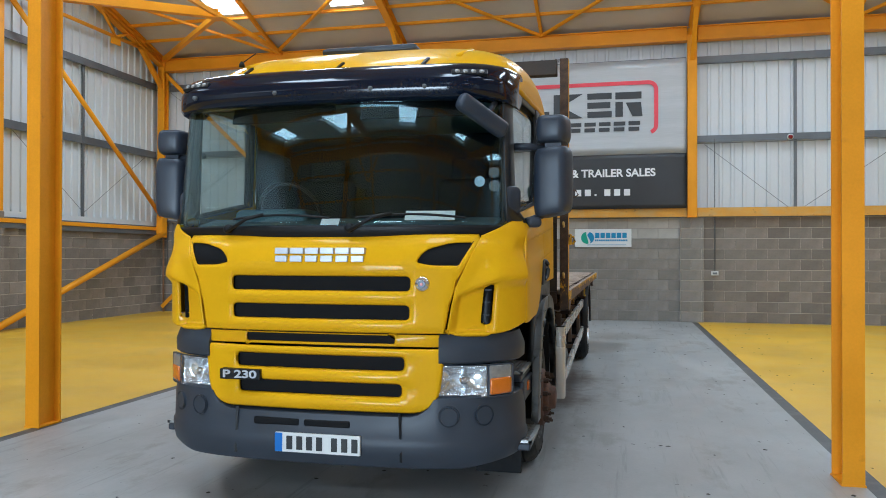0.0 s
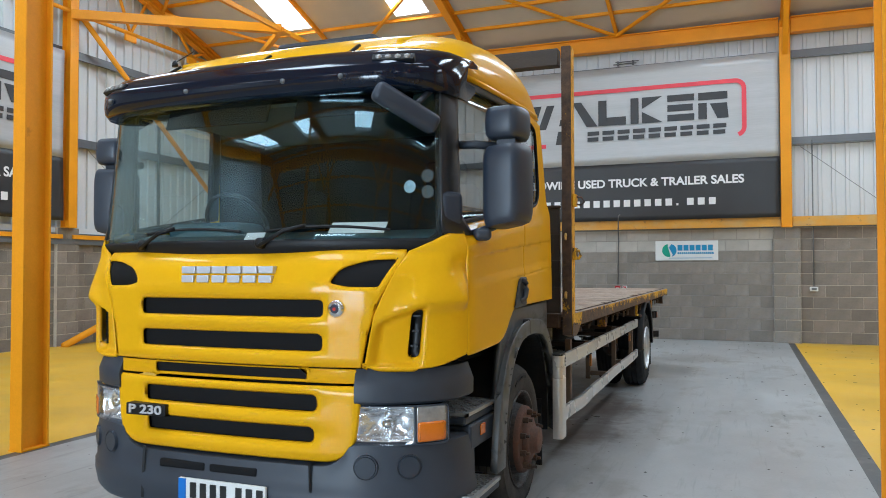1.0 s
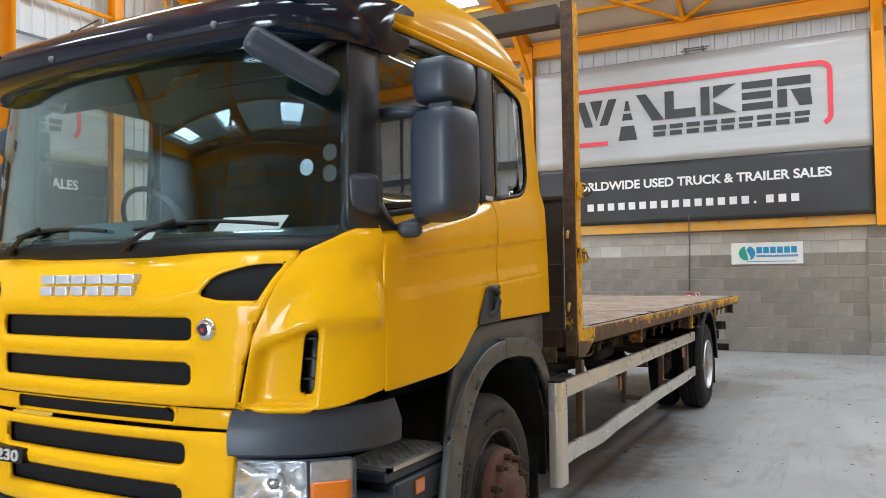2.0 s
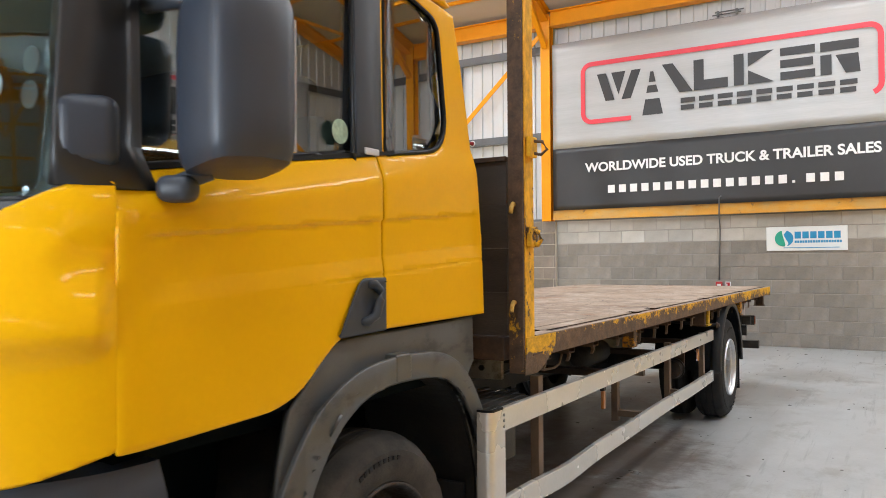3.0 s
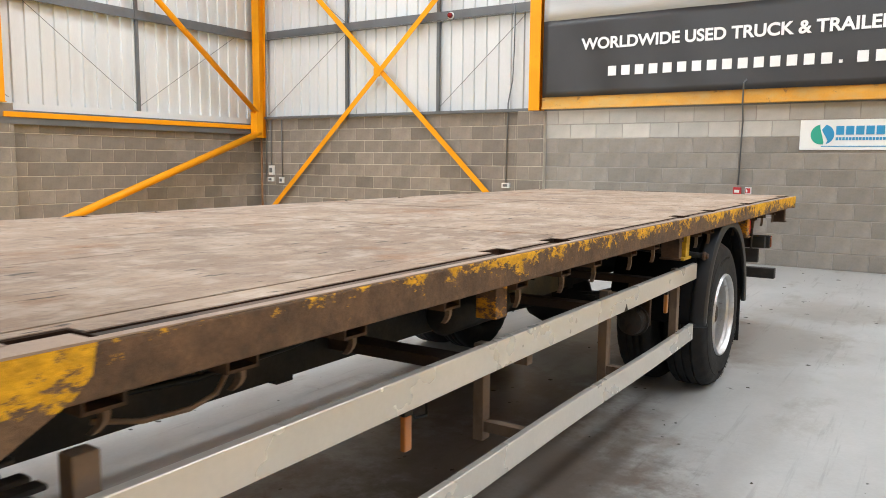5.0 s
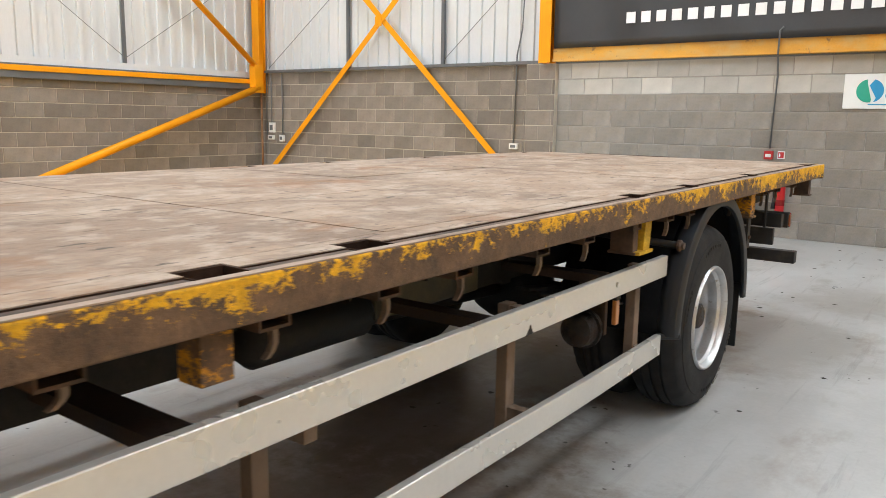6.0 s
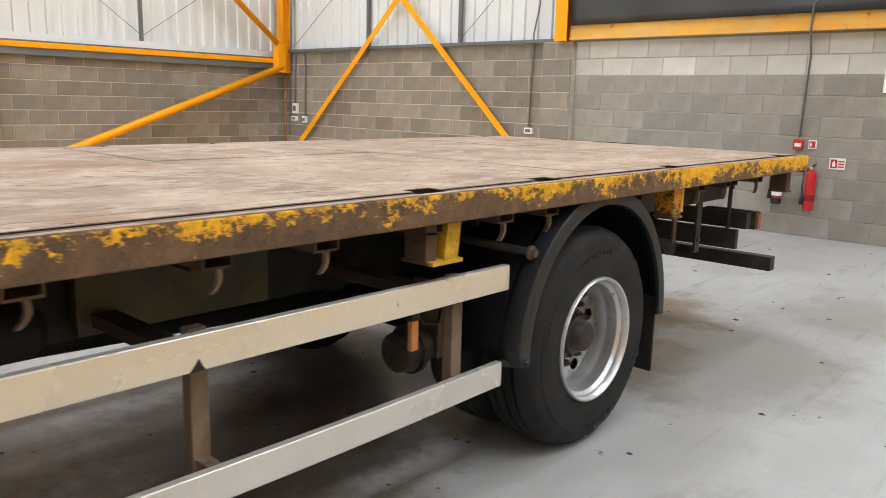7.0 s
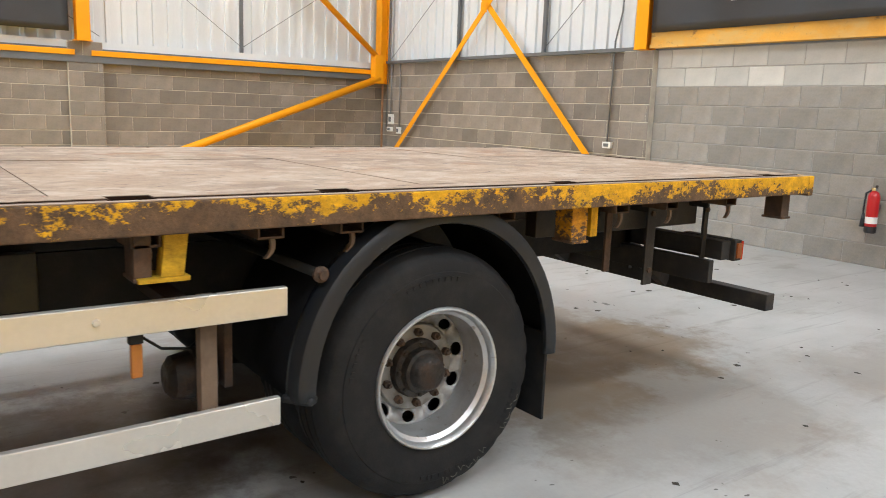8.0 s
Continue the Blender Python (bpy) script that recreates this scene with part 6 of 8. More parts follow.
    bm = lathe([(s * -0.21, 0.118), (s * -0.150, 0.117), (s * -0.135, 0.112), (s * -0.128, 0.092), (s * -0.10, 0.086), (s * -0.094, 0.074), (s * -0.060, 0.064), (s * -0.050, 0.05), (s * -0.050, 0.0)], xo, 11.32, RR, 32)
    part("hub", bm, GREASE, w, "dark greasy brown hub", smooth=40)
    nut_ring(xo - s * 0.164, 11.32, RR, s, 0.142, 10, 0.016, 0.036, w, "rusty wheel nut")
    # chalk scribbles on the tyre wall, and the flange bolts of the half shaft
    for a0, n in ((-86, 6), (-40, 4)):
        for i in range(n):
            a, b = radians(a0 + i * 5.5), radians(a0 + i * 5.5 + 3.2)
            r0, r1 = 0.398 + 0.016 * math.sin(i * 2.3), 0.424 + 0.014 * math.cos(i * 1.7)
            pts = [(xo + s * 0.0015 - s * 0.35 * max(0.0, r - 0.40), 11.32 + r * math.cos(q), RR + r * math.sin(q)) for r, q in ((r0, a), (r1, (a + b) / 2), (r0 + 0.01, b), (r1 - 0.012, b + 0.02))]
            part("chalk_mark", tube(pts, 0.0016, 5), CHALK, w, "pale chalk scribble")
    for k in range(8):
        a = 2 * math.pi * k / 8
        part("hub_bolt", lathe([(0, 0.010), (s * 0.012, 0.010), (s * 0.013, 0.0)], xo - s * 0.136, 11.32 + 0.100 * math.cos(a), RR + 0.100 * math.sin(a), 6), GREASE, w, "greasy hub bolt")

# ---- mirrors, wipers ----
MIRROR = mat("black_mirror_plastic", (0.028, 0.037, 0.056), 0.42, vary=0.08, scale=4, bump=0.05, fine=200)

def soft_box(name, a, b, material, parent, label="", r=0.04, m=None):
    bm = cuboid(a[0], b[0], a[1], b[1], a[2], b[2])
    bmesh.ops.bevel(bm, geom=bm.edges[:], offset=r, segments=4, affect="EDGES", profile=0.5)
    if m is not None:
        bmesh.ops.transform(bm, matrix=m, verts=bm.verts)
    return part(name, bm, material, parent, label, smooth=True)


def mirror_shell(w, d, h, slant, m, soft=5.0):
    """A mirror housing: rounded box, flat at the back, drawn in towards the front, its foot slanting."""
    bm = bmesh.new()
    rings, nz, seg = [], 16, 28
    for j in range(nz + 1):
        t = -1 + 2 * j / nz
        zt = math.copysign(1 - (1 - abs(t)) ** 1.6, t)
        k = (1 - abs(zt) ** soft) ** 0.25 if abs(zt) < 1 else 0.0
        k = 0.55 + 0.45 * k
        ring = []
        for i in range(seg):
            a = 2 * math.pi * i / seg
            c, q = math.copysign(abs(math.cos(a)) ** 0.45, math.cos(a)), math.copysign(abs(math.sin(a)) ** 0.45, math.sin(a))
            draw = 1 - 0.16 * max(0.0, -q)
            x, y = w * c * k * draw, d * q * (k if q < 0 else 0.9 + 0.1 * k)
            ring.append(bm.verts.new(m @ Vector((x, y, h * zt + slant * x * (1 if zt < 0 else 0.4) * abs(zt)))))
        rings.append(ring)
    for a, b in zip(rings, rings[1:]):
        for i in range(seg):
            bm.faces.new((a[i], a[(i + 1) % seg], b[(i + 1) % seg], b[i]))
    bm.faces.new(rings[0]), bm.faces.new(rings[-1])
    bmesh.ops.recalc_face_normals(bm, faces=bm.faces)
    return bm


for s in (1, -1):
    at = lambda x, y, z, yaw=0: pose(CX + s * x, y, z, 0, 0, s * yaw)
    m = at(1.305, 4.775, 1.952, -6)
    mir = part("door_mirror", mirror_shell(0.118, 0.116, 0.209, s * 0.18, m), MIRROR, truck, "large dark mirror housing", smooth=38)
    part("mirror_glass", cuboid(-0.085, 0.085, 0.100, 0.118, -0.160, 0.165, m=m), CHROME, mir, "mirror glass")
    m = at(1.305, 4.775, 2.272, -6)
    top = part("upper_mirror", mirror_shell(0.106, 0.110, 0.083, 0.0, m, 2.6), MIRROR, truck, "smaller dark wide-angle mirror", smooth=38)
    part("mirror_neck", cuboid(-0.05, 0.05, -0.03, 0.03, 2.14 - 1.945, 2.20 - 1.945, m=at(1.31, 4.77, 1.945)), GREYP, top)
    part("mirror_glass", cuboid(-0.07, 0.07, 0.095, 0.111, -0.05, 0.05, m=m), CHROME, top, "mirror glass")
    part("mirror_arm", tube([(CX + s * 1.05, 4.72, 2.17), (CX + s * 1.15, 4.74, 2.17), (CX + s * 1.25, 4.77, 2.16)], 0.022, 10), GREYP, truck, "dark mirror arm", smooth=True)
    part("mirror_arm", tube([(CX + s * 1.13, 4.70, 1.70), (CX + s * 1.19, 4.72, 1.72), (CX + s * 1.24, 4.76, 1.745)], 0.022, 10), GREYP, truck, "dark mirror arm", smooth=True)
    soft_box("arm_boot", (-0.046, -0.038, -0.032), (0.046, 0.038, 0.032), GREYP, truck, "dark arm cover", 0.026, at(1.195, 4.70, 1.70, 25))
    soft_box("pillar_cover", (-0.038, -0.068, -0.085), (0.038, 0.068, 0.085), MIRROR, truck, "dark pillar cover", 0.034, at(1.075, 4.545, 1.825, -35))
kerb = soft_box("kerb_mirror", (-0.175, -0.05, -0.04), (0.175, 0.05, 0.04), MIRROR, truck, "dark kerb-view mirror hung over the windscreen", 0.03, look((CX + 0.95, 4.295, 2.29), (CX + 0.95 + 0.21, 4.295 - 0.22, 2.29 + 0.0)) @ pose(0, 0, 0, 0, 0, 27))
part("kerb_arm", tube([(CX + 0.97, 4.33, 2.30), (CX + 1.0, 4.50, 2.42)], 0.016, 8), GREYP, kerb, smooth=True)
for u0, u1 in ((-0.62, 0.05), (0.18, 0.84)):
    p = [screen(u0 + 0.0, 1.64, -0.04), screen(u0 + 0.14, 1.715, -0.04), screen(u0 + 0.25, 1.738, -0.035)]
    wa = part("wiper", tube(p, 0.011, 8), SEAL, truck, "black windscreen wiper", smooth=True)
    part("wiper_blade", tube([screen(u0 + 0.03 + (u1 - u0 - 0.03) * q / 6, 1.715 + 0.02 * math.sin(q / 6 * math.pi), -0.015) for q in range(7)], 0.008, 6), SEAL, wa)
    p = screen(u0, 1.655, -0.02)
    part("wiper_spindle", lathe([(0.02, 0.03), (-0.015, 0.028), (-0.025, 0.015), (-0.026, 0.0)], p.x, p.y, p.z, 14, axis="y"), SEAL, wa, smooth=True)
for u, z, r, m in ((0.910, 1.930, 0.031, DISCP), (0.992, 1.905, 0.032, DISCM), (0.988, 1.985, 0.032, DISCM)):
    p = screen(u, z, 0.012)
    part("screen_disc", lathe([(0, 0.0), (0, r), (0.002, r)], p.x, p.y, p.z, 24, axis="y"), m, ws, "round faded disc")
p = side(1)(5.40, 1.945, 0.008)
part("window_sticker", lathe([(0, 0.0), (0.0, 0.040), (-0.002, 0.040)], p.x, p.y, p.z, 24), STICKG, ws, "round pale green sticker")

# ---- inside the cab ----
bm = prism([(4.50, 1.30), (4.90, 1.30), (5.0, 1.58), (4.98, 1.70), (4.74, 1.735), (4.50, 1.68)], "x", CX - 1.0, CX + 1.0)
part("dashboard", bm, DASH, truck, "grey dashboard", bevel=0.03)
soft_box("instrument_hood", (CX - 0.80, 4.66, 1.62), (CX - 0.28, 4.96, 1.80), DASH, truck, "grey instrument hood", 0.05)
part("paper_sheet", cuboid(-0.15, 0.15, -0.045, 0.045, 0, 0.003, m=pose(CX + 0.60, 4.47, 1.735, 40, 0, 8)), PAPER, truck, "white paper sheet propped on the dashboard")
part("paper_card", cuboid(-0.06, 0.06, -0.03, 0.03, 0, 0.003, m=pose(CX - 0.05, 4.50, 1.70, 50, 0, 0)), PAPER, truck, "small paper card")
bm = bmesh.new()
tube([(CX - 0.55 + 0.22 * math.cos(2 * math.pi * k / 36), 5.02 - 0.11 * math.sin(2 * math.pi * k / 36), 1.80 + 0.19 * math.sin(2 * math.pi * k / 36)) for k in range(37)], 0.014, 8, bm)
tube([(CX - 0.75, 5.02, 1.80), (CX - 0.35, 5.02, 1.80)], 0.012, 8, bm)
tube([(CX - 0.55, 5.02, 1.80), (CX - 0.55, 4.86, 1.60)], 0.03, 10, bm)
part("steering_wheel", bm, SEAL, truck, "black steering wheel", smooth=True)
for u in (-0.55, 0.60):
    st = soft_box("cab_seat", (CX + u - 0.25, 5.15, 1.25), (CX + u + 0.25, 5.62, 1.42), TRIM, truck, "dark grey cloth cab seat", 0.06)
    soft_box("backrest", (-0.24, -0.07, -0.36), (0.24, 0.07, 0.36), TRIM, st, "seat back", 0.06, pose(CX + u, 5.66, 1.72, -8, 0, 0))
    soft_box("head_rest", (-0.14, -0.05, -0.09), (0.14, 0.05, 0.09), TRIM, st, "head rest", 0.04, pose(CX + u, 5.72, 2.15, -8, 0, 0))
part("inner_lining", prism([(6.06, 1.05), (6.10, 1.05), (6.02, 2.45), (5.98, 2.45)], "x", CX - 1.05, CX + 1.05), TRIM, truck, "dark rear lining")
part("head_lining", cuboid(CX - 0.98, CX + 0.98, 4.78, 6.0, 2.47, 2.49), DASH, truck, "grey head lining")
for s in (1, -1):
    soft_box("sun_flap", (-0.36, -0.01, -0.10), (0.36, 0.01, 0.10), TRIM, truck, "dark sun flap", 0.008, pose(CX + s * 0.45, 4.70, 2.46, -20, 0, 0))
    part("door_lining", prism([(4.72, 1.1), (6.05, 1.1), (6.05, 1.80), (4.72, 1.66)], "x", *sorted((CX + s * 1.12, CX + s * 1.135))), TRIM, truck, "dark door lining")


# ---- load bed ----
FLANGE = worn_paint("rusty_flange_with_paint_flecks", (0.085, 0.05, 0.03), (0.55, 0.30, 0.012), 0.36, scale=(10.0, 44.0), streak=(1, 1, 0.6))
TAUPE = stained("brown_grey_post_steel", (0.165, 0.115, 0.08), [((0.08, 0.05, 0.03), 9.0, 5, 0.5, 0.7, 0.8, (1, 1, 0.5))], 0.75)
BRACKET = worn_paint("brown_bracket_with_orange_paint", (0.12, 0.068, 0.036), (0.52, 0.23, 0.005), 0.54, scale=(9.0, 40.0), clump=6.0)
STRUT = worn_paint("dull_yellow_strut_paint", (0.11, 0.065, 0.03), (0.46, 0.27, 0.008), 0.74, scale=(9.0, 40.0), clump=5.0)
# shade inside the deck's pockets and gaps, put into a dark brown colour
GAP_SHADE = mat("dark_brown_gap_shade", (0.030, 0.017, 0.011), 0.95, vary=0.35, bump=0.3, spec=0.05)
REFLECTOR = mat("yellow_amber_reflector", (0.42, 0.15, 0.025), 0.3, vary=0.15, bump=0.05, fine=180, clear=0.3)
LIP = stained("dusty_worn_steel_lip", (0.30, 0.22, 0.165), [((0.11, 0.066, 0.038), 8.0, 6, 0.5, 0.62, 0.8, (1, 0.4, 1)), ((0.36, 0.30, 0.24), 14.0, 5, 0.56, 0.66, 0.6, (1, 0.4, 1))], 0.7)
GUSSET = worn_paint("gusset_paint_over_rust", (0.125, 0.075, 0.04), (0.60, 0.325, 0.004), 0.50, 1.122, 2.2, scale=(11.0, 46.0), clump=3.5)
BED, DECK_Z, RAIL_Z = (6.56, 13.68), 1.196, 1.101
for s in (1, -1):
    x0, x1 = sorted((BX + s * 1.25, BX + s * 1.226))
    er = part("edge_rail", cuboid(x0, x1, BED[0] - 0.02, BED[1], RAIL_Z, DECK_Z), WORN, truck, "rusty steel edge rail with flaking yellow paint", bevel=0.006)
    part("edge_lip", cuboid(*sorted((BX + s * 1.247, BX + s * 1.222)), BED[0] + 0.1, BED[1], DECK_Z, DECK_Z + 0.003), LIP, er, "dusty worn lip")
    part("lower_flange", cuboid(*sorted((BX + s * 1.19, BX + s * 1.15)), BED[0], BED[1], RAIL_Z, RAIL_Z + 0.01), RUST, er)
SLOTS = (6.74, 8.235, 8.66, 10.25, 10.89, 11.93, 13.4)
for s in (1, -1):
    stops = [BED[0] + 0.04] + [v for c in SLOTS for v in (c - 0.062, c + 0.062)] + [BED[1] - 0.02]
    for a, b in zip(stops[::2], stops[1::2]):
        if b - a > 0.05:
            st = part("deck_strip", cuboid(*sorted((BX + s * 1.186, BX + s * 1.097)), a, b, 1.165, DECK_Z + 0.006), PLY, truck, "worn board strip")
            # thin dark strip paints the shade between board and rail
            part("edge_strip", cuboid(*sorted((BX + s * 1.191, BX + s * 1.187)), a, b, 1.16, DECK_Z + 0.004), GAP_SHADE, st, "dark strip of painted shade along the board edge")
            part("edge_batten", cuboid(*sorted((BX + s * 1.2255, BX + s * 1.193)), a, b, 1.15, DECK_Z + 0.0015), GAPB, st, "dirty brown batten along the edge")
    for c in SLOTS:
        bm = cuboid(*sorted((BX + s * 1.224, BX + s * 1.136)), c - 0.060, c + 0.060, 1.12, 1.13)
        box(bm, *sorted((BX + s * 1.150, BX + s * 1.136)), c - 0.060, c + 0.060, 1.13, DECK_Z + 0.005)
        for e in (-1, 1):
            box(bm, *sorted((BX + s * 1.224, BX + s * 1.150)), c + e * 0.060 - 0.004, c + e * 0.060 + 0.001, 1.13, DECK_Z + 0.004)
        part("deck_filler", cuboid(*sorted((BX + s * 1.134, BX + s * 1.097)), c - 0.061, c + 0.061, 1.165, DECK_Z + 0.006), PLY, truck, "worn board strip")
        part("stake_pocket", bm, GAP_SHADE, truck, "dark stake pocket")
# deck boards: sheets laid in two rows, with narrow joints
rows = [6.60, 7.62, 8.84, 10.06, 11.28, 12.50, 13.66]
for a, b in zip(rows, rows[1:]):
    for c, d in ((-1.09, -0.20), (-0.196, 1.09)) if rows.index(a) % 2 else ((-1.09, 0.30), (0.304, 1.09)):
        dz = random.uniform(-0.002, 0.002)
        part("deck_board", cuboid(BX + c, BX + d, a + 0.003, b - 0.003, 1.17, DECK_Z + 0.006 + dz), PLY, truck, "weathered deck board")
part("rear_rail", cuboid(BX - 1.25, BX + 1.25, BED[1], BED[1] + 0.05, 1.09, DECK_Z), WORN, truck, "worn rear bed rail", bevel=0.006)
# cross bearers under the deck, each ending in an open channel with a hanging rope hook
HOOKS = (6.83, 7.14, 7.50, 7.94, 8.385, 8.746, 9.066, 9.51, 9.85, 10.285, 10.66, 10.945, 11.62, 12.28, 12.62, 13.08)
for y in HOOKS:
    bm = cuboid(BX - 1.06, BX + 1.06, y - 0.004, y + 0.004, 1.03, 1.097)
    box(bm, BX - 1.06, BX + 1.06, y - 0.03, y + 0.03, 1.096, 1.1005)
    part("cross_bearer", bm, SOOT, truck, "dark cross bearer")
for s in (1, -1):
    xe = BX + s * 1.19
    for y in HOOKS:
        bm = bmesh.new()
        for y0, y1, z0, z1 in ((y - 0.043, y - 0.037, 1.064, RAIL_Z), (y + 0.037, y + 0.043, 1.064, RAIL_Z), (y - 0.043, y + 0.043, 1.058, 1.065)):
            box(bm, *sorted((xe - s * 0.14, xe)), y0, y1, z0, z1)
        hb = part("hook_bracket", bm, RUST, truck, "rusty open channel under the deck edge")
        low = 0.55 if y < 8.1 else 0.85
        line = [(y + a, 1.060 - low * b) for a, b in ((0.010, 0.0), (0.013, 0.025), (0.012, 0.045), (0.004, 0.063), (-0.010, 0.079))]
        rim_pts = [(a + 0.007, b + 0.002) for a, b in line] + [(a - 0.007, b) for a, b in line[::-1]]
        bm = prism(rim_pts, "x", *sorted((xe - s * 0.03, xe - s * 0.014)))
        part("rope_hook", bm, TAUPE, hb, "flat bent rope hook")
    for yy, z0, w, m in ((8.24, 0.980, 0.078, BRACKET), (10.275, 0.96, 0.05, RUST), (12.02, 0.945, 0.09, BRACKET), (13.58, 0.965, 0.075, RUST)):
        bm = cuboid(*sorted((BX + s * 1.19, BX + s * (1.115 if yy < 9 else 1.09))), yy - w / 2, yy + w / 2, z0, RAIL_Z)
        if yy > 9:
            box(bm, *sorted((BX + s * 1.20, BX + s * 1.08)), yy - w / 2 - 0.004, yy + w / 2 + 0.004, z0, z0 + 0.012)
        br = part("bed_bracket", bm, m, truck, "brown steel bed bracket with chipped paint", bevel=0.004)
        if 10 < yy < 11:
            part("face_plate", prism([(10.32, z0 + 0.014), (10.385, z0 + 0.014), (10.40, RAIL_Z - 0.001), (10.335, RAIL_Z - 0.001)], "x", *sorted((BX + s * 1.205, BX + s * 1.15))), STRUT, br, "worn yellow strut")
            part("foot_plate", cuboid(*sorted((BX + s * 1.215, BX + s * 1.10)), 10.255, 10.40, z0, z0 + 0.013), STRUT, br, "yellow foot plate")
# dark strip at the deck's rear edge, painted as the shade in a long slot
part("rear_slot", cuboid(-2.20, -1.43, 13.655, 13.690, DECK_Z - 0.01, DECK_Z + 0.009), GAP_SHADE, truck, "dark strip painted as the long slot at the rear edge")

# ---- headboard ----
HOOKP = stained("pale_hook_paint", (0.50, 0.31, 0.06), [((0.16, 0.09, 0.04), 30.0, 4, 0.5, 0.6, 0.7, (1, 1, 1))], 0.6)
HB = 6.50
for s in (1, -1):
    x0, x1 = sorted((BX + s * 1.245, BX + s * 1.18))
    sec = [(1.248, -0.042), (1.248, 0.052), (1.18, 0.052), (1.18, 0.044), (1.238, 0.044), (1.238, -0.036), (1.18, -0.036), (1.18, -0.042)]
    post = part("headboard_post", prism([(BX + s * a, HB + b) for a, b in sec], "z", 1.05, 3.14), WORN_Y, truck, "chipped yellow headboard post", bevel=0.003)
    part("post_flange", cuboid(*sorted((BX + s * 1.246, BX + s * 1.178)), HB - 0.062, HB - 0.043, 1.045, 3.14), FLANGE, post, "rusty front flange", bevel=0.003)
    part("gusset", prism([(HB - 0.060, 1.040), (HB + 0.06, 1.036), (HB + 0.12, 1.052), (HB + 0.235, 1.112), (HB + 0.27, 1.145), (HB + 0.28, 1.197), (HB - 0.040, 1.197)], "x", *sorted((BX + s * 1.254, BX + s * 1.2495))), GUSSET, post, "worn yellow gusset plate over rust")
    part("weld_seam", bar((BX + s * 1.2545, HB + 0.02, 1.118), (BX + s * 1.2545, HB + 0.12, 1.122), 0.002, 0.006), RUST, post)
    part("gusset_lip", cuboid(*sorted((BX + s * 1.254, BX + s * 1.18)), HB + 0.055, HB + 0.28, 1.1975, 1.202), LIP, post, "worn steel lip")
    for z in (1.345, 1.765):
        part("post_hook", tube([(BX + s * 1.205, HB - 0.045, z), (BX + s * 1.208, HB - 0.075, z + 0.006), (BX + s * 1.212, HB - 0.098, z - 0.008), (BX + s * 1.215, HB - 0.112, z - 0.034)], 0.010, 8), HOOKP, post, "small pale yellow hook", smooth=True)
    for z in (1.63, 2.02):
        bm = bmesh.new()
        w = 0.062 if z > 1.9 else 0.034
        ring = [(0.0, -0.026), (w * 0.6, -0.034), (w, -0.012), (w * 0.7, 0.022), (0.0, 0.026)]
        tube([(BX + s * (1.262 + a), HB + 0.01 + 0.3 * a, z + b) for a, b in ring], 0.007 if z > 1.9 else 0.011, 8, bm)
        part("tie_ring", bm, RUST if z > 1.9 else WORN_Y, post, "dark steel tie ring" if z > 1.9 else "worn yellow lug", smooth=True)
        lug = cuboid(*sorted((BX + s * 1.249, BX + s * 1.272)), HB - 0.03, HB + 0.045, z - 0.045, z + 0.045)
        part("lug_plate", lug, WORN_Y, post, "worn yellow lug plate", bevel=0.006)
z = 1.199
for k in range(4):
    part("headboard_plank", cuboid(BX - 1.15, BX + 1.15, HB - 0.02, HB + 0.015, z, z + 0.1902), DARKWOOD, truck, "dark headboard plank")
    z += 0.1915
part("headboard_cap", cuboid(BX - 1.15, BX + 1.15, HB - 0.03, HB + 0.03, 1.966, 1.985), RUST, truck, "rusty cap rail")
part("headboard_beam", cuboid(BX - 1.15, BX + 1.15, HB - 0.06, HB + 0.04, 1.094, 1.195), RUST, truck, "dark lower headboard beam", bevel=0.006)
part("headboard_top", cuboid(BX - 1.15, BX + 1.15, HB - 0.05, HB + 0.05, 3.01, 3.135), DARKWOOD, truck, "dark top beam of the headboard", bevel=0.006)

# ---- side guards ----
DARKR = mat("dark_brown_rust", (0.035, 0.020, 0.014), 0.85, vary=0.3, scale=8, bump=0.2)
def guard_line(y):
    """Outer face and drop of the guard rails: they toe in and sag a little towards the rear."""
    t = (y - 6.14) / 4.58
    return 1.232 - 0.066 * t, -0.034 * t


def guard_rail(s, y0, y1, z0, z1, dent, label):
    bm = bmesh.new()
    k, ring = 28, []
    for i in range(k + 1):
        y = y0 + (y1 - y0) * i / k
        w, dz = guard_line(y)
        sag = dz + (-0.024 * math.exp(-((y - 7.0) / 0.35) ** 2) + 0.004 * math.sin(y * 3) if dent else 0)
        ring.append([bm.verts.new((BX + s * x, y, z + sag)) for x, z in ((w - 0.03, z0), (w, z0), (w, z1), (w - 0.03, z1))])
    for a, b in zip(ring, ring[1:]):
        for q in range(4):
            bm.faces.new((a[q], a[(q + 1) % 4], b[(q + 1) % 4], b[q]))
    bm.faces.new(ring[0][::-1]), bm.faces.new(ring[-1])
    bmesh.ops.recalc_face_normals(bm, faces=bm.faces)
    return part("guard_rail", bm, ALU, truck, label, bevel=0.005)


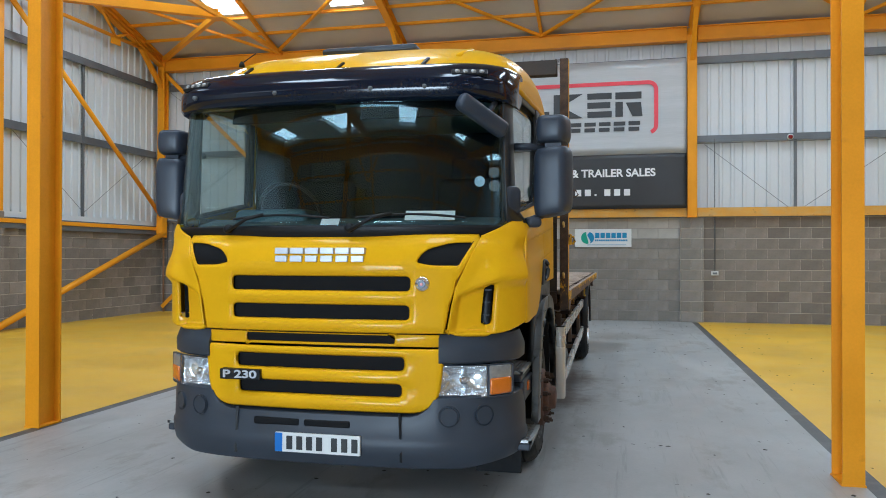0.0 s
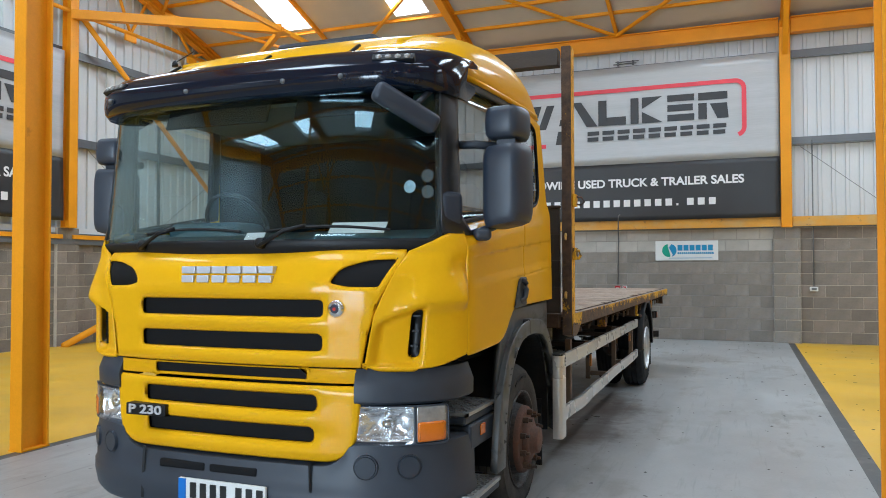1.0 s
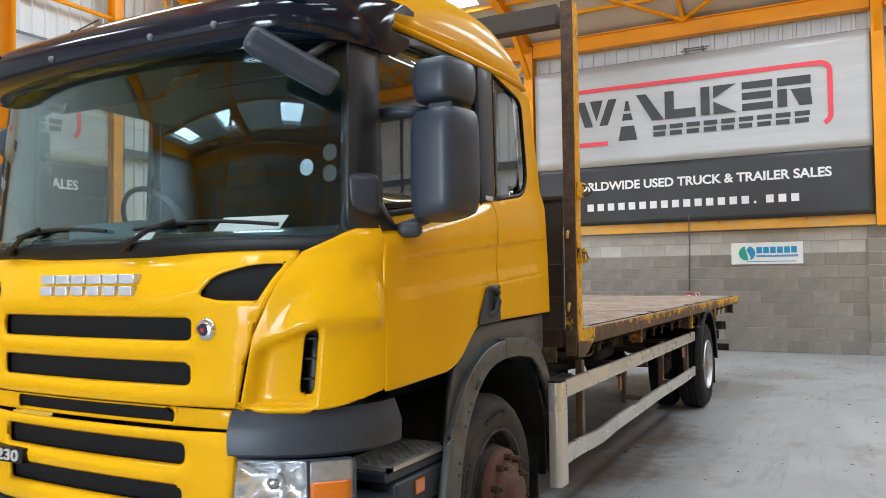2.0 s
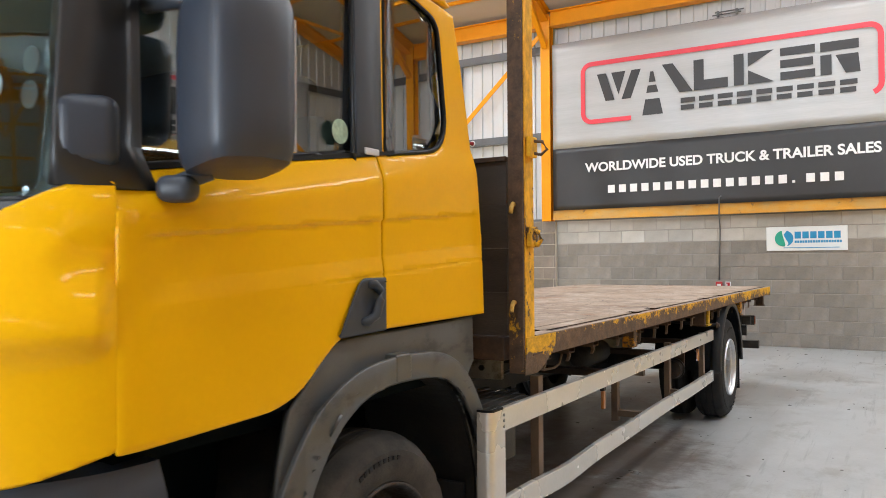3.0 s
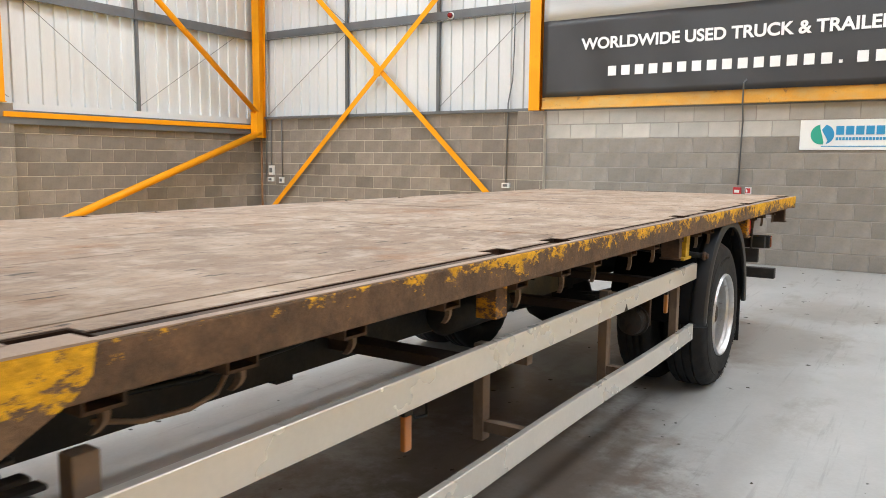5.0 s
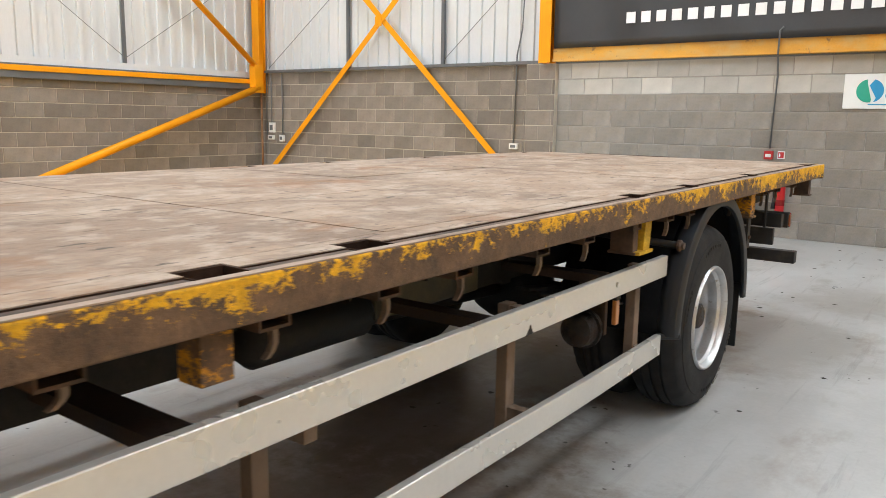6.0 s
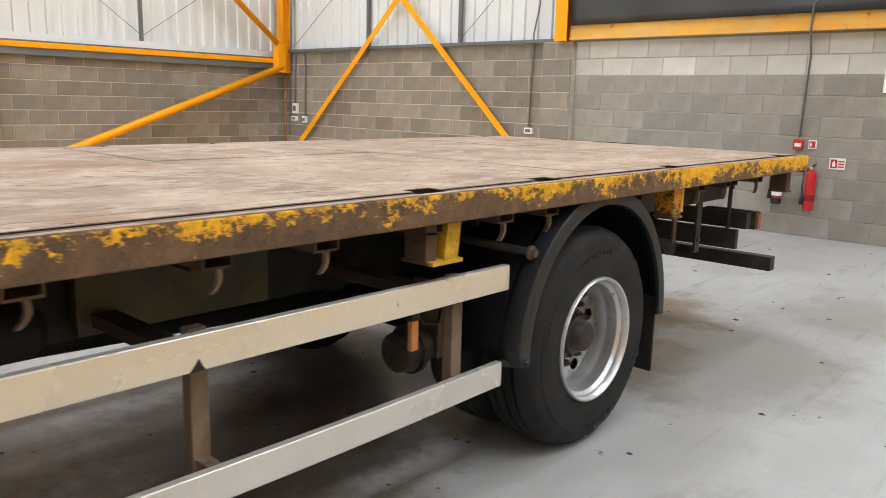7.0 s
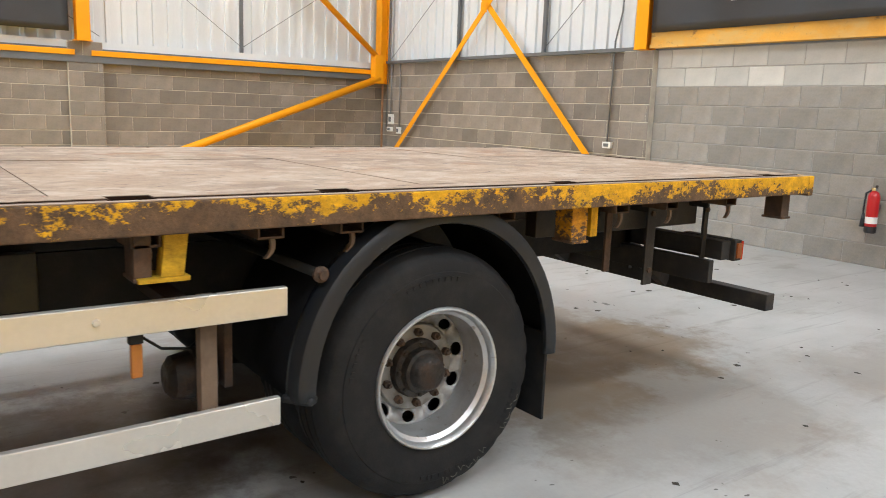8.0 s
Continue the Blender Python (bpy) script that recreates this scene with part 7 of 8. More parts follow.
for s in (1, -1):
    up = guard_rail(s, 6.272, 10.727, 0.832, 0.928, False, "silver side guard rail")
    guard_rail(s, 6.26, 10.702, 0.462, 0.558, True, "silver side guard rail, slightly bent")
    bend = rounded([(1.172, 6.152), (1.238, 6.152), (1.238, 6.274), (1.20, 6.274), (1.20, 6.182), (1.172, 6.182)], [0, 0.05, 0.002, 0.002, 0.012, 0], 6)
    gf = part("guard_frame", prism([(BX + s * a, b) for a, b in bend], "z", 0.36, 0.927), ALU, truck, "silver upright of the side guard, bent round the front", smooth=40)
    part("edge_trim", prism([(BX + s * a, b) for a, b in rounded([(1.172, 6.150), (1.240, 6.150), (1.240, 6.250), (1.226, 6.250), (1.226, 6.164), (1.172, 6.164)], [0, 0.05, 0, 0, 0.04, 0], 6)], "z", 0.927, 0.936), SEAL, gf, "dark edge trim")
    for z in (0.856, 0.88, 0.903):
        part("rivet", lathe([(0, 0.007), (s * 0.003, 0.006), (s * 0.004, 0.0)], BX + s * 1.238, 6.262, z, 8), GREY_STEEL, gf)
    for y, x, z0, z1 in ((6.81, 1.14, 0.42, 0.985), (8.50, 0.97, 0.45, 0.82), (9.51, 1.06, 0.44, 0.885), (10.478, 1.11, 0.435, 0.885)):
        post = part("guard_post", cuboid(*sorted((BX + s * (x + 0.022), BX + s * (x - 0.022))), y - 0.027, y + 0.027, z0, z1), TAUPE, truck, "brown-grey guard post", bevel=0.004)
        for z in (0.51, 0.79 if 8 < y < 9 else 0.865):
            part("rail_cleat", cuboid(*sorted((BX + s * (x + 0.02), BX + s * (guard_line(y)[0] - 0.031))), y - 0.02, y + 0.02, z - 0.025, z + 0.015), TAUPE, post)
        if y > 7:
            yo, reach, wide = (8.27, 1.06, 0.105) if y < 9 else (y - 0.01, x, 0.075)
            part("outrigger", bar((BX + s * 0.45, yo, 0.80), (BX + s * reach, yo, 0.80), wide, 0.04), DARKR, post, "dark rusty outrigger bar")
    for y in (7.80, 10.264):
        part("side_reflector", cuboid(*sorted((BX + s * 1.135, BX + s * 1.115)), y - 0.017, y + 0.017, 0.66, 0.765), REFLECTOR, truck, "amber side reflector", bevel=0.005)
        part("reflector_mount", cuboid(*sorted((BX + s * 1.137, BX + s * 1.112)), y - 0.021, y + 0.020, 0.765, 0.80), SOOT, truck, "dark lamp mount", bevel=0.003)
        part("reflector_wire", tube([(BX + s * 1.12, y + 0.02, 0.78), (BX + s * 1.10, y + 0.08, 0.73), (BX + s * 1.08, y + 0.17, 0.71), (BX + s * 1.03, y + 0.24, 0.74)], 0.005, 6), SEAL, truck, "thin black cable", smooth=True)
    w, dz = guard_line(10.15)
    part("rail_rivet", lathe([(0, 0.012), (s * 0.006, 0.01), (s * 0.008, 0.0)], BX + s * w, 10.15, 0.885 + dz, 10), ALU, up)
    w, dz = guard_line(9.45)
    part("rail_dent", prism([(9.425, 0.833 + dz), (9.44, 0.85 + dz), (9.452, 0.866 + dz), (9.462, 0.845 + dz), (9.47, 0.835 + dz)], "x", *sorted((BX + s * (w + 0.002), BX + s * (w - 0.034)))), SOOT, up, "dark torn notch")

# ---- rear mudguards ----
PITCHK = mat("matt_black_apron", (0.006, 0.006, 0.007), 0.9, vary=0.4, scale=6, bump=0.2, spec=0.1)
GUARDK = stained("scuffed_black_mudguard", (0.012, 0.014, 0.018), [((0.06, 0.055, 0.05), 5.0, 7, 0.56, 0.72, 0.5, (1, 1, 1)), ((0.10, 0.10, 0.10), 30.0, 3, 0.70, 0.74, 0.5, (0.3, 1, 1))], 0.5, 0.75, 0.08)
for s in (1, -1):
    bm = bmesh.new()
    rows = []
    for i in range(37):
        a = radians(181 - 183 * i / 36)
        r = 0.570 + 0.035 * max(0.0, math.sin(a)) ** 2
        n = Vector((0, math.cos(a), math.sin(a)))
        c = Vector((BX, 11.32, 0.52)) + n * r
        prof = [(1.205, -0.055), (1.222, -0.050), (1.225, -0.006), (1.215, 0.010), (1.16, 0.022), (1.13, 0.016), (0.62, 0.012)]
        rows.append([c + n * o + Vector((s * w, 0, 0)) for w, o in prof])
    def sheet_of(k0, k1):
        bm = bmesh.new()
        vs = [[bm.verts.new(v) for v in row[k0:k1 + 1]] for row in rows]
        for a, b in zip(vs, vs[1:]):
            for k in range(k1 - k0):
                bm.faces.new((a[k], a[k + 1], b[k + 1], b[k]))
        bmesh.ops.recalc_face_normals(bm, faces=bm.faces)
        if sum(f.normal.z for f in bm.faces) < 0:
            bmesh.ops.reverse_faces(bm, faces=bm.faces)
        return bm
    mg = part("rear_mudguard", sheet_of(0, 5), GUARDK, truck, "dark plastic rear mudguard", smooth=40, solid=0.012)
    # inner part of the sheet, blacker than its lip
    part("guard_apron", sheet_of(5, 6), PITCHK, mg, "matt black mudguard apron", smooth=40, solid=0.012)
    end = rows[0]
    part("end_cap", bar(end[1] + Vector((0, -0.004, 0.0)), end[5] + Vector((0, -0.004, 0.0)), 0.05, 0.03), GUARDK, mg, "rounded lower end", bevel=0.01)
    part("mud_flap", cuboid(*sorted((BX + s * 1.19, BX + s * 0.66)), 11.865, 11.88, 0.20, 0.58), RUBBER, mg, "dirty rubber mud flap", bevel=0.004)
    part("guard_stay", tube([(BX + s * 0.5, 10.70, 0.98), (BX + s * 1.175, 10.84, 0.925)], 0.018, 8), SOOT, mg, "dark stay bar", smooth=True)
    part("stay_bolt", lathe([(0, 0.028), (s * 0.012, 0.028), (s * 0.02, 0.018), (s * 0.03, 0.016), (s * 0.03, 0)], BX + s * 1.17, 10.838, 0.926, 12), RUST, mg, smooth=False)

# ---- chassis and running gear ----
DUSTK = stained("dusty_black_cover", (0.040, 0.037, 0.033), [((0.085, 0.08, 0.072), 5.0, 7, 0.46, 0.64, 0.6, (1, 0.3, 1))], 0.6)
BOXG = stained("dusty_grey_box_plastic", (0.085, 0.082, 0.072), [((0.14, 0.13, 0.11), 4.0, 6, 0.48, 0.64, 0.6, (1, 1, 1)), ((0.03, 0.028, 0.025), 6.0, 6, 0.56, 0.68, 0.7, (1, 1, 1))], 0.6)
OLIVE = stained("dull_olive_frame", (0.05, 0.042, 0.02), [((0.02, 0.02, 0.018), 4.0, 6, 0.48, 0.62, 0.8, (1, 1, 1))], 0.6)
PALEGRIME = stained("pale_grimy_frame_paint", (0.36, 0.34, 0.30), [((0.05, 0.04, 0.03), 7.0, 6, 0.46, 0.6, 0.85, (1, 1, 1)), ((0.30, 0.18, 0.04), 5.0, 4, 0.6, 0.68, 0.6, (1, 1, 1))], 0.7)
for s in (1, -1):
    sec = [(0.46, 0.722), (0.46, 0.93), (0.38, 0.93), (0.38, 0.92), (0.45, 0.92), (0.45, 0.732), (0.38, 0.732), (0.38, 0.722)]
    part("chassis_rail", prism([(BX + s * a, b) for a, b in sec], "y", 5.0, 13.3), SOOT, truck, "black steel chassis rail")
    part("subframe_rail", cuboid(*sorted((BX + s * 0.47, BX + s * 0.39)), 6.4, 13.5, 0.935, 1.015), SOOT, truck, "dark subframe rail", bevel=0.005)
    for y in (5.63, 11.32):
        bm = bmesh.new()
        for k in range(5):
            L = 0.75 - 0.12 * k
            pts = [(BX + s * 0.50, y + L * t, 0.60 - 0.02 * k + 0.12 * (t * L) ** 2) for t in (-1, -0.5, 0, 0.5, 1)]
            for a, b in zip(pts, pts[1:]):
                bar(a, b, 0.08, 0.016, bm)
        part("leaf_spring", bm, SOOT, truck, "dark leaf spring")
part("rear_axle", lathe([(-1.0, 0.06), (-0.25, 0.07), (-0.2, 0.16), (-0.1, 0.2), (0.1, 0.2), (0.2, 0.16), (0.25, 0.07), (1.0, 0.06)], BX, 11.32, 0.485, 24), SOOT, truck, "dark rear axle", smooth=True)
part("front_axle", bar((BX - 0.95, 5.63, 0.43), (BX + 0.95, 5.63, 0.43), 0.1, 0.12), SOOT, truck, "dark front axle beam")
for s in (1, -1):
    ch = part("brake_chamber", lathe([(10.42, 0.0), (10.42, 0.05), (10.44, 0.075), (10.50, 0.085), (10.505, 0.096), (10.525, 0.096), (10.53, 0.085), (10.58, 0.07), (10.60, 0.0)], BX + s * 0.86, 0, 0.545, 24, axis="y"), GREASE, truck, "dark grimy brake chamber", smooth=40)
    part("bracket", cuboid(*sorted((BX + s * 0.93, BX + s * 0.79)), 10.60, 10.63, 0.50, 0.80), RUST, ch, bevel=0.004)
part("propeller_shaft", tube([(BX, 6.8, 0.70), (BX, 11.1, 0.52)], 0.05, 14), SOOT, truck, "dark propeller shaft", smooth=True)
for y in (6.9, 8.0, 9.3, 10.5, 12.4, 13.25):
    part("cross_member", cuboid(BX - 0.45, BX + 0.45, y - 0.04, y + 0.04, 0.70, 0.90), SOOT, truck, "dark cross member")
for s in (1, -1):
    for y0, y1, z, x, r in ((8.75, 9.30, 0.825, 0.60, 0.085),):
        bm = bmesh.new()
        lathe([(y0, 0.0), (y0, r * 0.6), (y0 + 0.04, r), (y1 - 0.04, r), (y1, r * 0.6), (y1, 0.0)], BX + s * x, 0, z, 24, bm, axis="y")
        part("air_tank", bm, SOOT, truck, "black air tank", smooth=True)
    part("toolbox", cuboid(*sorted((BX + s * 1.05, BX + s * 0.52)), 6.28, 6.775, 0.60, 0.884), BOXG, truck, "dusty grey battery box", bevel=0.015)
    part("side_carrier", cuboid(*sorted((BX + s * 0.55, BX + s * 0.50)), 9.42, 10.1, 0.75, 0.95), OLIVE, truck, "dull olive frame side", bevel=0.006)
    part("frame_bracket", prism([(6.72, 0.93), (7.45, 0.92), (7.45, 1.0), (7.12, 1.02), (6.72, 1.02)], "x", *sorted((BX + s * 0.56, BX + s * 0.50))), PALEGRIME, truck, "grimy pale frame bracket", bevel=0.006)
    # ribbed cover behind the cab, its rear edge torn
    bm = cuboid(*sorted((BX + s * 1.13, BX + s * 0.5)), 6.22, 6.74, 0.885, 0.90)
    cover = part("ribbed_cover", bm, DUSTK, truck, "dusty black ribbed cover plate behind the cab")
    for k in range(11):
        xx = 0.53 + k * 0.056
        part("rib", cuboid(*sorted((BX + s * (xx - 0.019), BX + s * (xx + 0.019))), 6.23, 6.89 - 0.012 * k + 0.022 * math.sin(k * 2.4) + 0.012 * math.sin(k * 5.1), 0.893, 0.906), DUSTK, cover, bevel=0.005)
    part("sub_beam", cuboid(*sorted((BX, BX + s * 1.06)), 6.60, 6.625, 0.985, 1.085), PALEGRIME, truck, "grimy pale beam under the headboard", bevel=0.004)
    for x in (0.55, 0.72, 0.80, 0.96):
        part("bolt_head", lathe([(0, 0.014), (-0.01, 0.014), (-0.011, 0.0)], BX + s * x, 6.60, 1.035, 6, axis="y"), SOOT, truck)
    part("valve_block", cuboid(*sorted((BX + s * 0.62, BX + s * 0.50)), 6.45, 6.65, 0.93, 1.04), WORN, truck, "grimy valve block", bevel=0.01)
part("gearbox", cuboid(BX - 0.28, BX + 0.28, 6.0, 6.8, 0.45, 0.95), SOOT, truck, "dark gearbox", bevel=0.05)
part("engine", cuboid(BX - 0.35, BX + 0.35, 4.6, 6.0, 0.45, 1.02), SOOT, truck, "dark engine block", bevel=0.05)
part("silencer", cuboid(BX - 1.05, BX - 0.52, 6.9, 7.55, 0.55, 0.95), SOOT, truck, "dark silencer box", bevel=0.04)
for y0, pts in ((7.1, [(0.58, 7.0, 0.94), (0.60, 7.2, 0.88), (0.60, 7.5, 0.86), (0.58, 7.9, 0.87), (0.55, 8.3, 0.92)]), (8, [(1.10, 6.86, 1.012), (1.12, 6.95, 0.992), (1.13, 7.05, 0.990), (1.13, 7.12, 1.005), (1.13, 7.155, 1.05), (1.12, 7.15, 1.09)])):
    part("air_hose", tube([(BX + x, y, z) for x, y, z in pts], 0.011 if y0 < 8 else 0.006, 7), SEAL if y0 < 8 else TAUPE, truck, "thin air hose", smooth=True)

# ---- rear end ----
DUSTS = stained("dusty_brown_black_paint", (0.022, 0.020, 0.019), [((0.065, 0.050, 0.038), 5.0, 7, 0.46, 0.66, 0.7, (1, 1, 1))], 0.7)
part("underrun_bar", cuboid(BX - 1.12, BX + 1.12, 13.62, 13.70, 0.43, 0.525), DUSTS, truck, "dark rear underrun bar", bevel=0.006)
part("lamp_board", cuboid(BX - 1.10, BX + 1.10, 13.18, 13.26, 0.755, 0.855), DUSTS, truck, "dark rear lamp bar", bevel=0.006)
part("lamp_board_lower", cuboid(BX - 0.95, BX + 1.06, 13.14, 13.18, 0.63, 0.75), DUSTS, truck, "dark lower board", bevel=0.004)
for s in (1, -1):
    tl = part("tail_lamp", cuboid(*sorted((BX + s * 1.13, BX + s * 0.80)), 13.25, 13.31, 0.75, 0.86), DUSTS, truck, "red and amber tail lamp", bevel=0.006)
    part("tail_lens", cuboid(*sorted((BX + s * 1.135, BX + s * 0.98)), 13.30, 13.318, 0.755, 0.855), REDLENS, tl, "red lens", bevel=0.004)
    part("side_lens", cuboid(*sorted((BX + s * 1.14, BX + s * 1.10)), 13.26, 13.298, 0.765, 0.845), AMBERDIM, tl, "amber side lens", bevel=0.004)
    part("bar_hanger", cuboid(*sorted((BX + s * 0.5, BX + s * 0.45)), 13.18, 13.21, 0.60, 1.10), DUSTS, truck, "dark hanger strap")
    for y, w, z0 in ((12.725, 0.032, 0.655), (13.165, 0.018, 0.75)):
        hs = part("bar_hanger", cuboid(*sorted((BX + s * 1.0, BX + s * 0.985)), y - w, y + w, z0, 1.06), DUSTS, truck, "dark hanger strap", bevel=0.003)
        for z in (0.70, 0.98):
            part("bolt_head", lathe([(0, 0.014), (s * 0.01, 0.014), (s * 0.011, 0.0)], BX + s * 1.0, y, z + 0.03, 6), RUST, hs)
    part("bar_arm", bar((BX + s * 0.43, 13.2, 0.75), (BX + s * 0.43, 13.62, 0.48), 0.06, 0.09), DUSTS, truck, "dark underrun arm")
    part("hanger_strap", cuboid(*sorted((BX + s * 1.0, BX + s * 0.985)), 12.40, 12.44, 0.75, 1.05), RUST, truck, "rusty hanger strap", bevel=0.003)
    part("inner_sill", cuboid(*sorted((BX + s * 0.95, BX + s * 0.88)), 12.0, 13.15, 0.93, 1.06), DUSTS, truck, "dark frame side", bevel=0.006)
    part("yellow_tab", cuboid(*sorted((BX + s * 1.15, BX + s * 1.13)), 12.13, 12.17, 0.96, 1.09), WORN_Y, truck, "small yellow tab")


# ---- wall fittings ----
def conduit(points, label):
    ob = part("conduit", tube(points, 0.012, 8), GREY_STEEL, None, smooth=True)
    return tagged(ob, label, "conduit", "conduits")


def socket(x, y, z, face="y", w=0.15, h=0.09, label="white metal socket box on the block wall"):
    ob = thing("socket_box", (x, y, z), label, "socket box", "socket boxes")
    part("box", cuboid(x - w / 2, x + w / 2, y - 0.06, y, z - h / 2, z + h / 2), WHITEP, ob, bevel=0.006)
    part("cover", cuboid(x - w * 0.3, x + w * 0.3, y - 0.068, y - 0.058, z - h * 0.25, z + h * 0.25), GREY_STEEL, ob, "grey cover")
    return ob


conduit([(2.21, 18.05, 1.15), (2.21, 18.05, 2.42), (2.21, 18.09, 2.5), (2.21, 18.09, 4.12)], "grey steel conduit running down to a socket")
socket(2.21, 18.09, 1.10)
conduit([(-5.60, 18.05, 1.12), (-5.58, 18.05, 2.5), (-5.52, 18.09, 2.9), (-5.50, 18.09, 3.4), (-5.46, 18.02, 4.15)], "grey steel conduit running down to a socket")
socket(-5.60, 18.09, 1.07)
conduit([(-1.68, 18.05, 1.17), (-1.66, 18.05, 2.1), (-1.65, 17.92, 2.36), (-1.64, 17.9, 2.66), (-1.60, 17.9, 2.70)], "grey steel conduit running down to the alarm button")
conduit([(-11.37, 18.05, 1.33), (-11.37, 18.05, 2.34)], "dark conduit running down to a switch box")
conduit([(-11.05, 18.05, 1.1), (-11.05, 18.05, 2.34)], "dark conduit running down to a socket")
conduit([(-11.52, 18.05, 1.1), (-11.52, 18.06, 2.4), (-11.50, 18.07, 4.15)], "thin dark conduit running up the wall")
socket(-11.37, 18.09, 1.26, w=0.14, h=0.2, label="white switch box on the block wall")
socket(-11.40, 18.09, 1.06)
socket(-11.08, 18.09, 1.05, w=0.11, h=0.13, label="white round-pin socket on the block wall")
ob = thing("alarm_button", (-1.69, 18.05, 1.08), "red fire alarm call point on the wall", "alarm button")
part("body", cuboid(-1.745, -1.635, 18.03, 18.09, 1.03, 1.14), RED, ob, bevel=0.006)
part("face", cuboid(-1.725, -1.655, 18.026, 18.03, 1.06, 1.10), WHITEP, ob, "white face")


def wall_sign(x, z, w, h, label):
    ob = thing("wall_sign", (x, 18.08, z), label, "sign", "small signs")
    part("plate", cuboid(x - w / 2, x + w / 2, 18.082, 18.09, z - h / 2, z + h / 2), SIGN_W, ob)
    part("picture_field", cuboid(x - w * 0.42, x + w * (0.35 if w < 0.15 else 0.0), 18.078, 18.082, z - h * 0.38, z + h * 0.38), RED, ob, "red field")
    part("flame_shape", prism([(x - w * 0.30, z - h * 0.25), (x - w * 0.12, z - h * 0.25), (x - w * 0.10, z), (x - w * 0.2, z + h * 0.28), (x - w * 0.32, z)], "y", 18.075, 18.079), SIGN_W, ob, "white pictogram")
    if w > 0.15:
        for k in range(3):
            part("text_bar", cuboid(x + w * 0.06, x + w * 0.44, 18.078, 18.082, z + h * (0.24 - 0.24 * k) - 0.01, z + h * (0.24 - 0.24 * k) + 0.006), RED, ob)


wall_sign(-1.54, 1.09, 0.09, 0.10, "small red and white fire sign on the block wall")
wall_sign(-1.25, 0.885, 0.17, 0.13, "red and white extinguisher sign on the block wall")


def extinguisher(x, z0, h, r, label, black):
    y = 18.09 - r - 0.03
    ob = thing("fire_extinguisher", (x, y, z0), label, "fire extinguisher", "fire extinguishers")
    part("cylinder", lathe([(0.0, 0.0), (0.0, r * 0.9), (0.02, r), (h * 0.76, r), (h * 0.84, r * 0.75), (h * 0.88, r * 0.35), (h * 0.9, 0.0)], x, y, z0, 24, axis="z"), RED, ob, smooth=True)
    part("label_field", lathe([(h * 0.20, r + 0.001), (h * 0.34, r + 0.001)], x, y, z0, 24, axis="z", cap=False), SIGN_W if black else DEEPRED, ob, "printed label band", solid=0.001)
    if black:
        part("foot_ring", lathe([(0.0, r * 0.9), (0.012, r + 0.002), (h * 0.14, r + 0.002)], x, y, z0, 24, axis="z", cap=False), BLACKP, ob, "black foot", solid=0.001)
    part("valve", cuboid(x - 0.02, x + 0.02, y - 0.03, y + 0.03, z0 + h * 0.88, z0 + h * 0.95), CHROME, ob, "metal valve", bevel=0.004)
    part("handle", bar((x, y + 0.02, z0 + h * 0.95), (x + 0.06, y - 0.10, z0 + h), 0.025, 0.012), BLACKP, ob, "black lever")
    part("hose", tube([(x - 0.02, y, z0 + h * 0.9), (x - r * 1.3, y - 0.02, z0 + h * 0.82), (x - r * 1.35, y - 0.03, z0 + h * 0.5), (x - r * 1.25, y - 0.03, z0 + h * 0.32)], 0.011, 8), BLACKP, ob, "black hose", smooth=True)
    part("horn", lathe([(0.0, 0.03), (0.14, 0.014)], x - r * 1.25, y - 0.03, z0 + h * 0.12, 12, axis="z"), BLACKP, ob, "black horn", smooth=True)
    part("bracket", cuboid(x - 0.04, x + 0.04, y + r * 0.9, 18.09, z0 + h * 0.5, z0 + h * 0.6), GREY_STEEL, ob)


extinguisher(-1.49, 0.33, 0.54, 0.058, "red fire extinguisher hung on the block wall", False)
extinguisher(-1.86, 0.37, 0.50, 0.058, "red and black fire extinguisher hung on the block wall", True)

# sponsor board: white plate, round mark, bars
ob = thing("sponsor_sign", (-0.24, 18.08, 1.69), "white sign board with a green and blue round mark", "sign")
part("plate", cuboid(-0.88, 0.40, 18.075, 18.09, 1.69, 2.11), SIGN_W, ob, bevel=0.004)
a = [radians(t) for t in range(100, 281, 15)]
part("mark_half", prism([(-0.60 + 0.14 * math.cos(t), 1.905 + 0.14 * math.sin(t)) for t in a] + [(-0.57, 1.80), (-0.62, 1.99)], "y", 18.069, 18.076), SIGN_T, ob, "green half disc")
a = [radians(t) for t in range(-75, 86, 15)]
part("mark_half", prism([(-0.58 + 0.14 * math.cos(t), 1.905 + 0.14 * math.sin(t)) for t in a] + [(-0.60, 1.97), (-0.52, 1.82)], "y", 18.069, 18.076), SIGN_B, ob, "blue half disc")
for k in range(6):
    part("name_bar", cuboid(-0.42 + k * 0.123, -0.42 + k * 0.123 + 0.10, 18.069, 18.076, 1.90, 2.02), SIGN_B, ob)
for k in range(18):
    part("small_bar", cuboid(-0.42 + k * 0.041, -0.42 + k * 0.041 + 0.032, 18.070, 18.076, 1.825, 1.865), SIGN_B, ob)
part("foot_bar", cuboid(-0.60, 0.28, 18.070, 18.076, 1.735, 1.747), SIGN_B, ob)

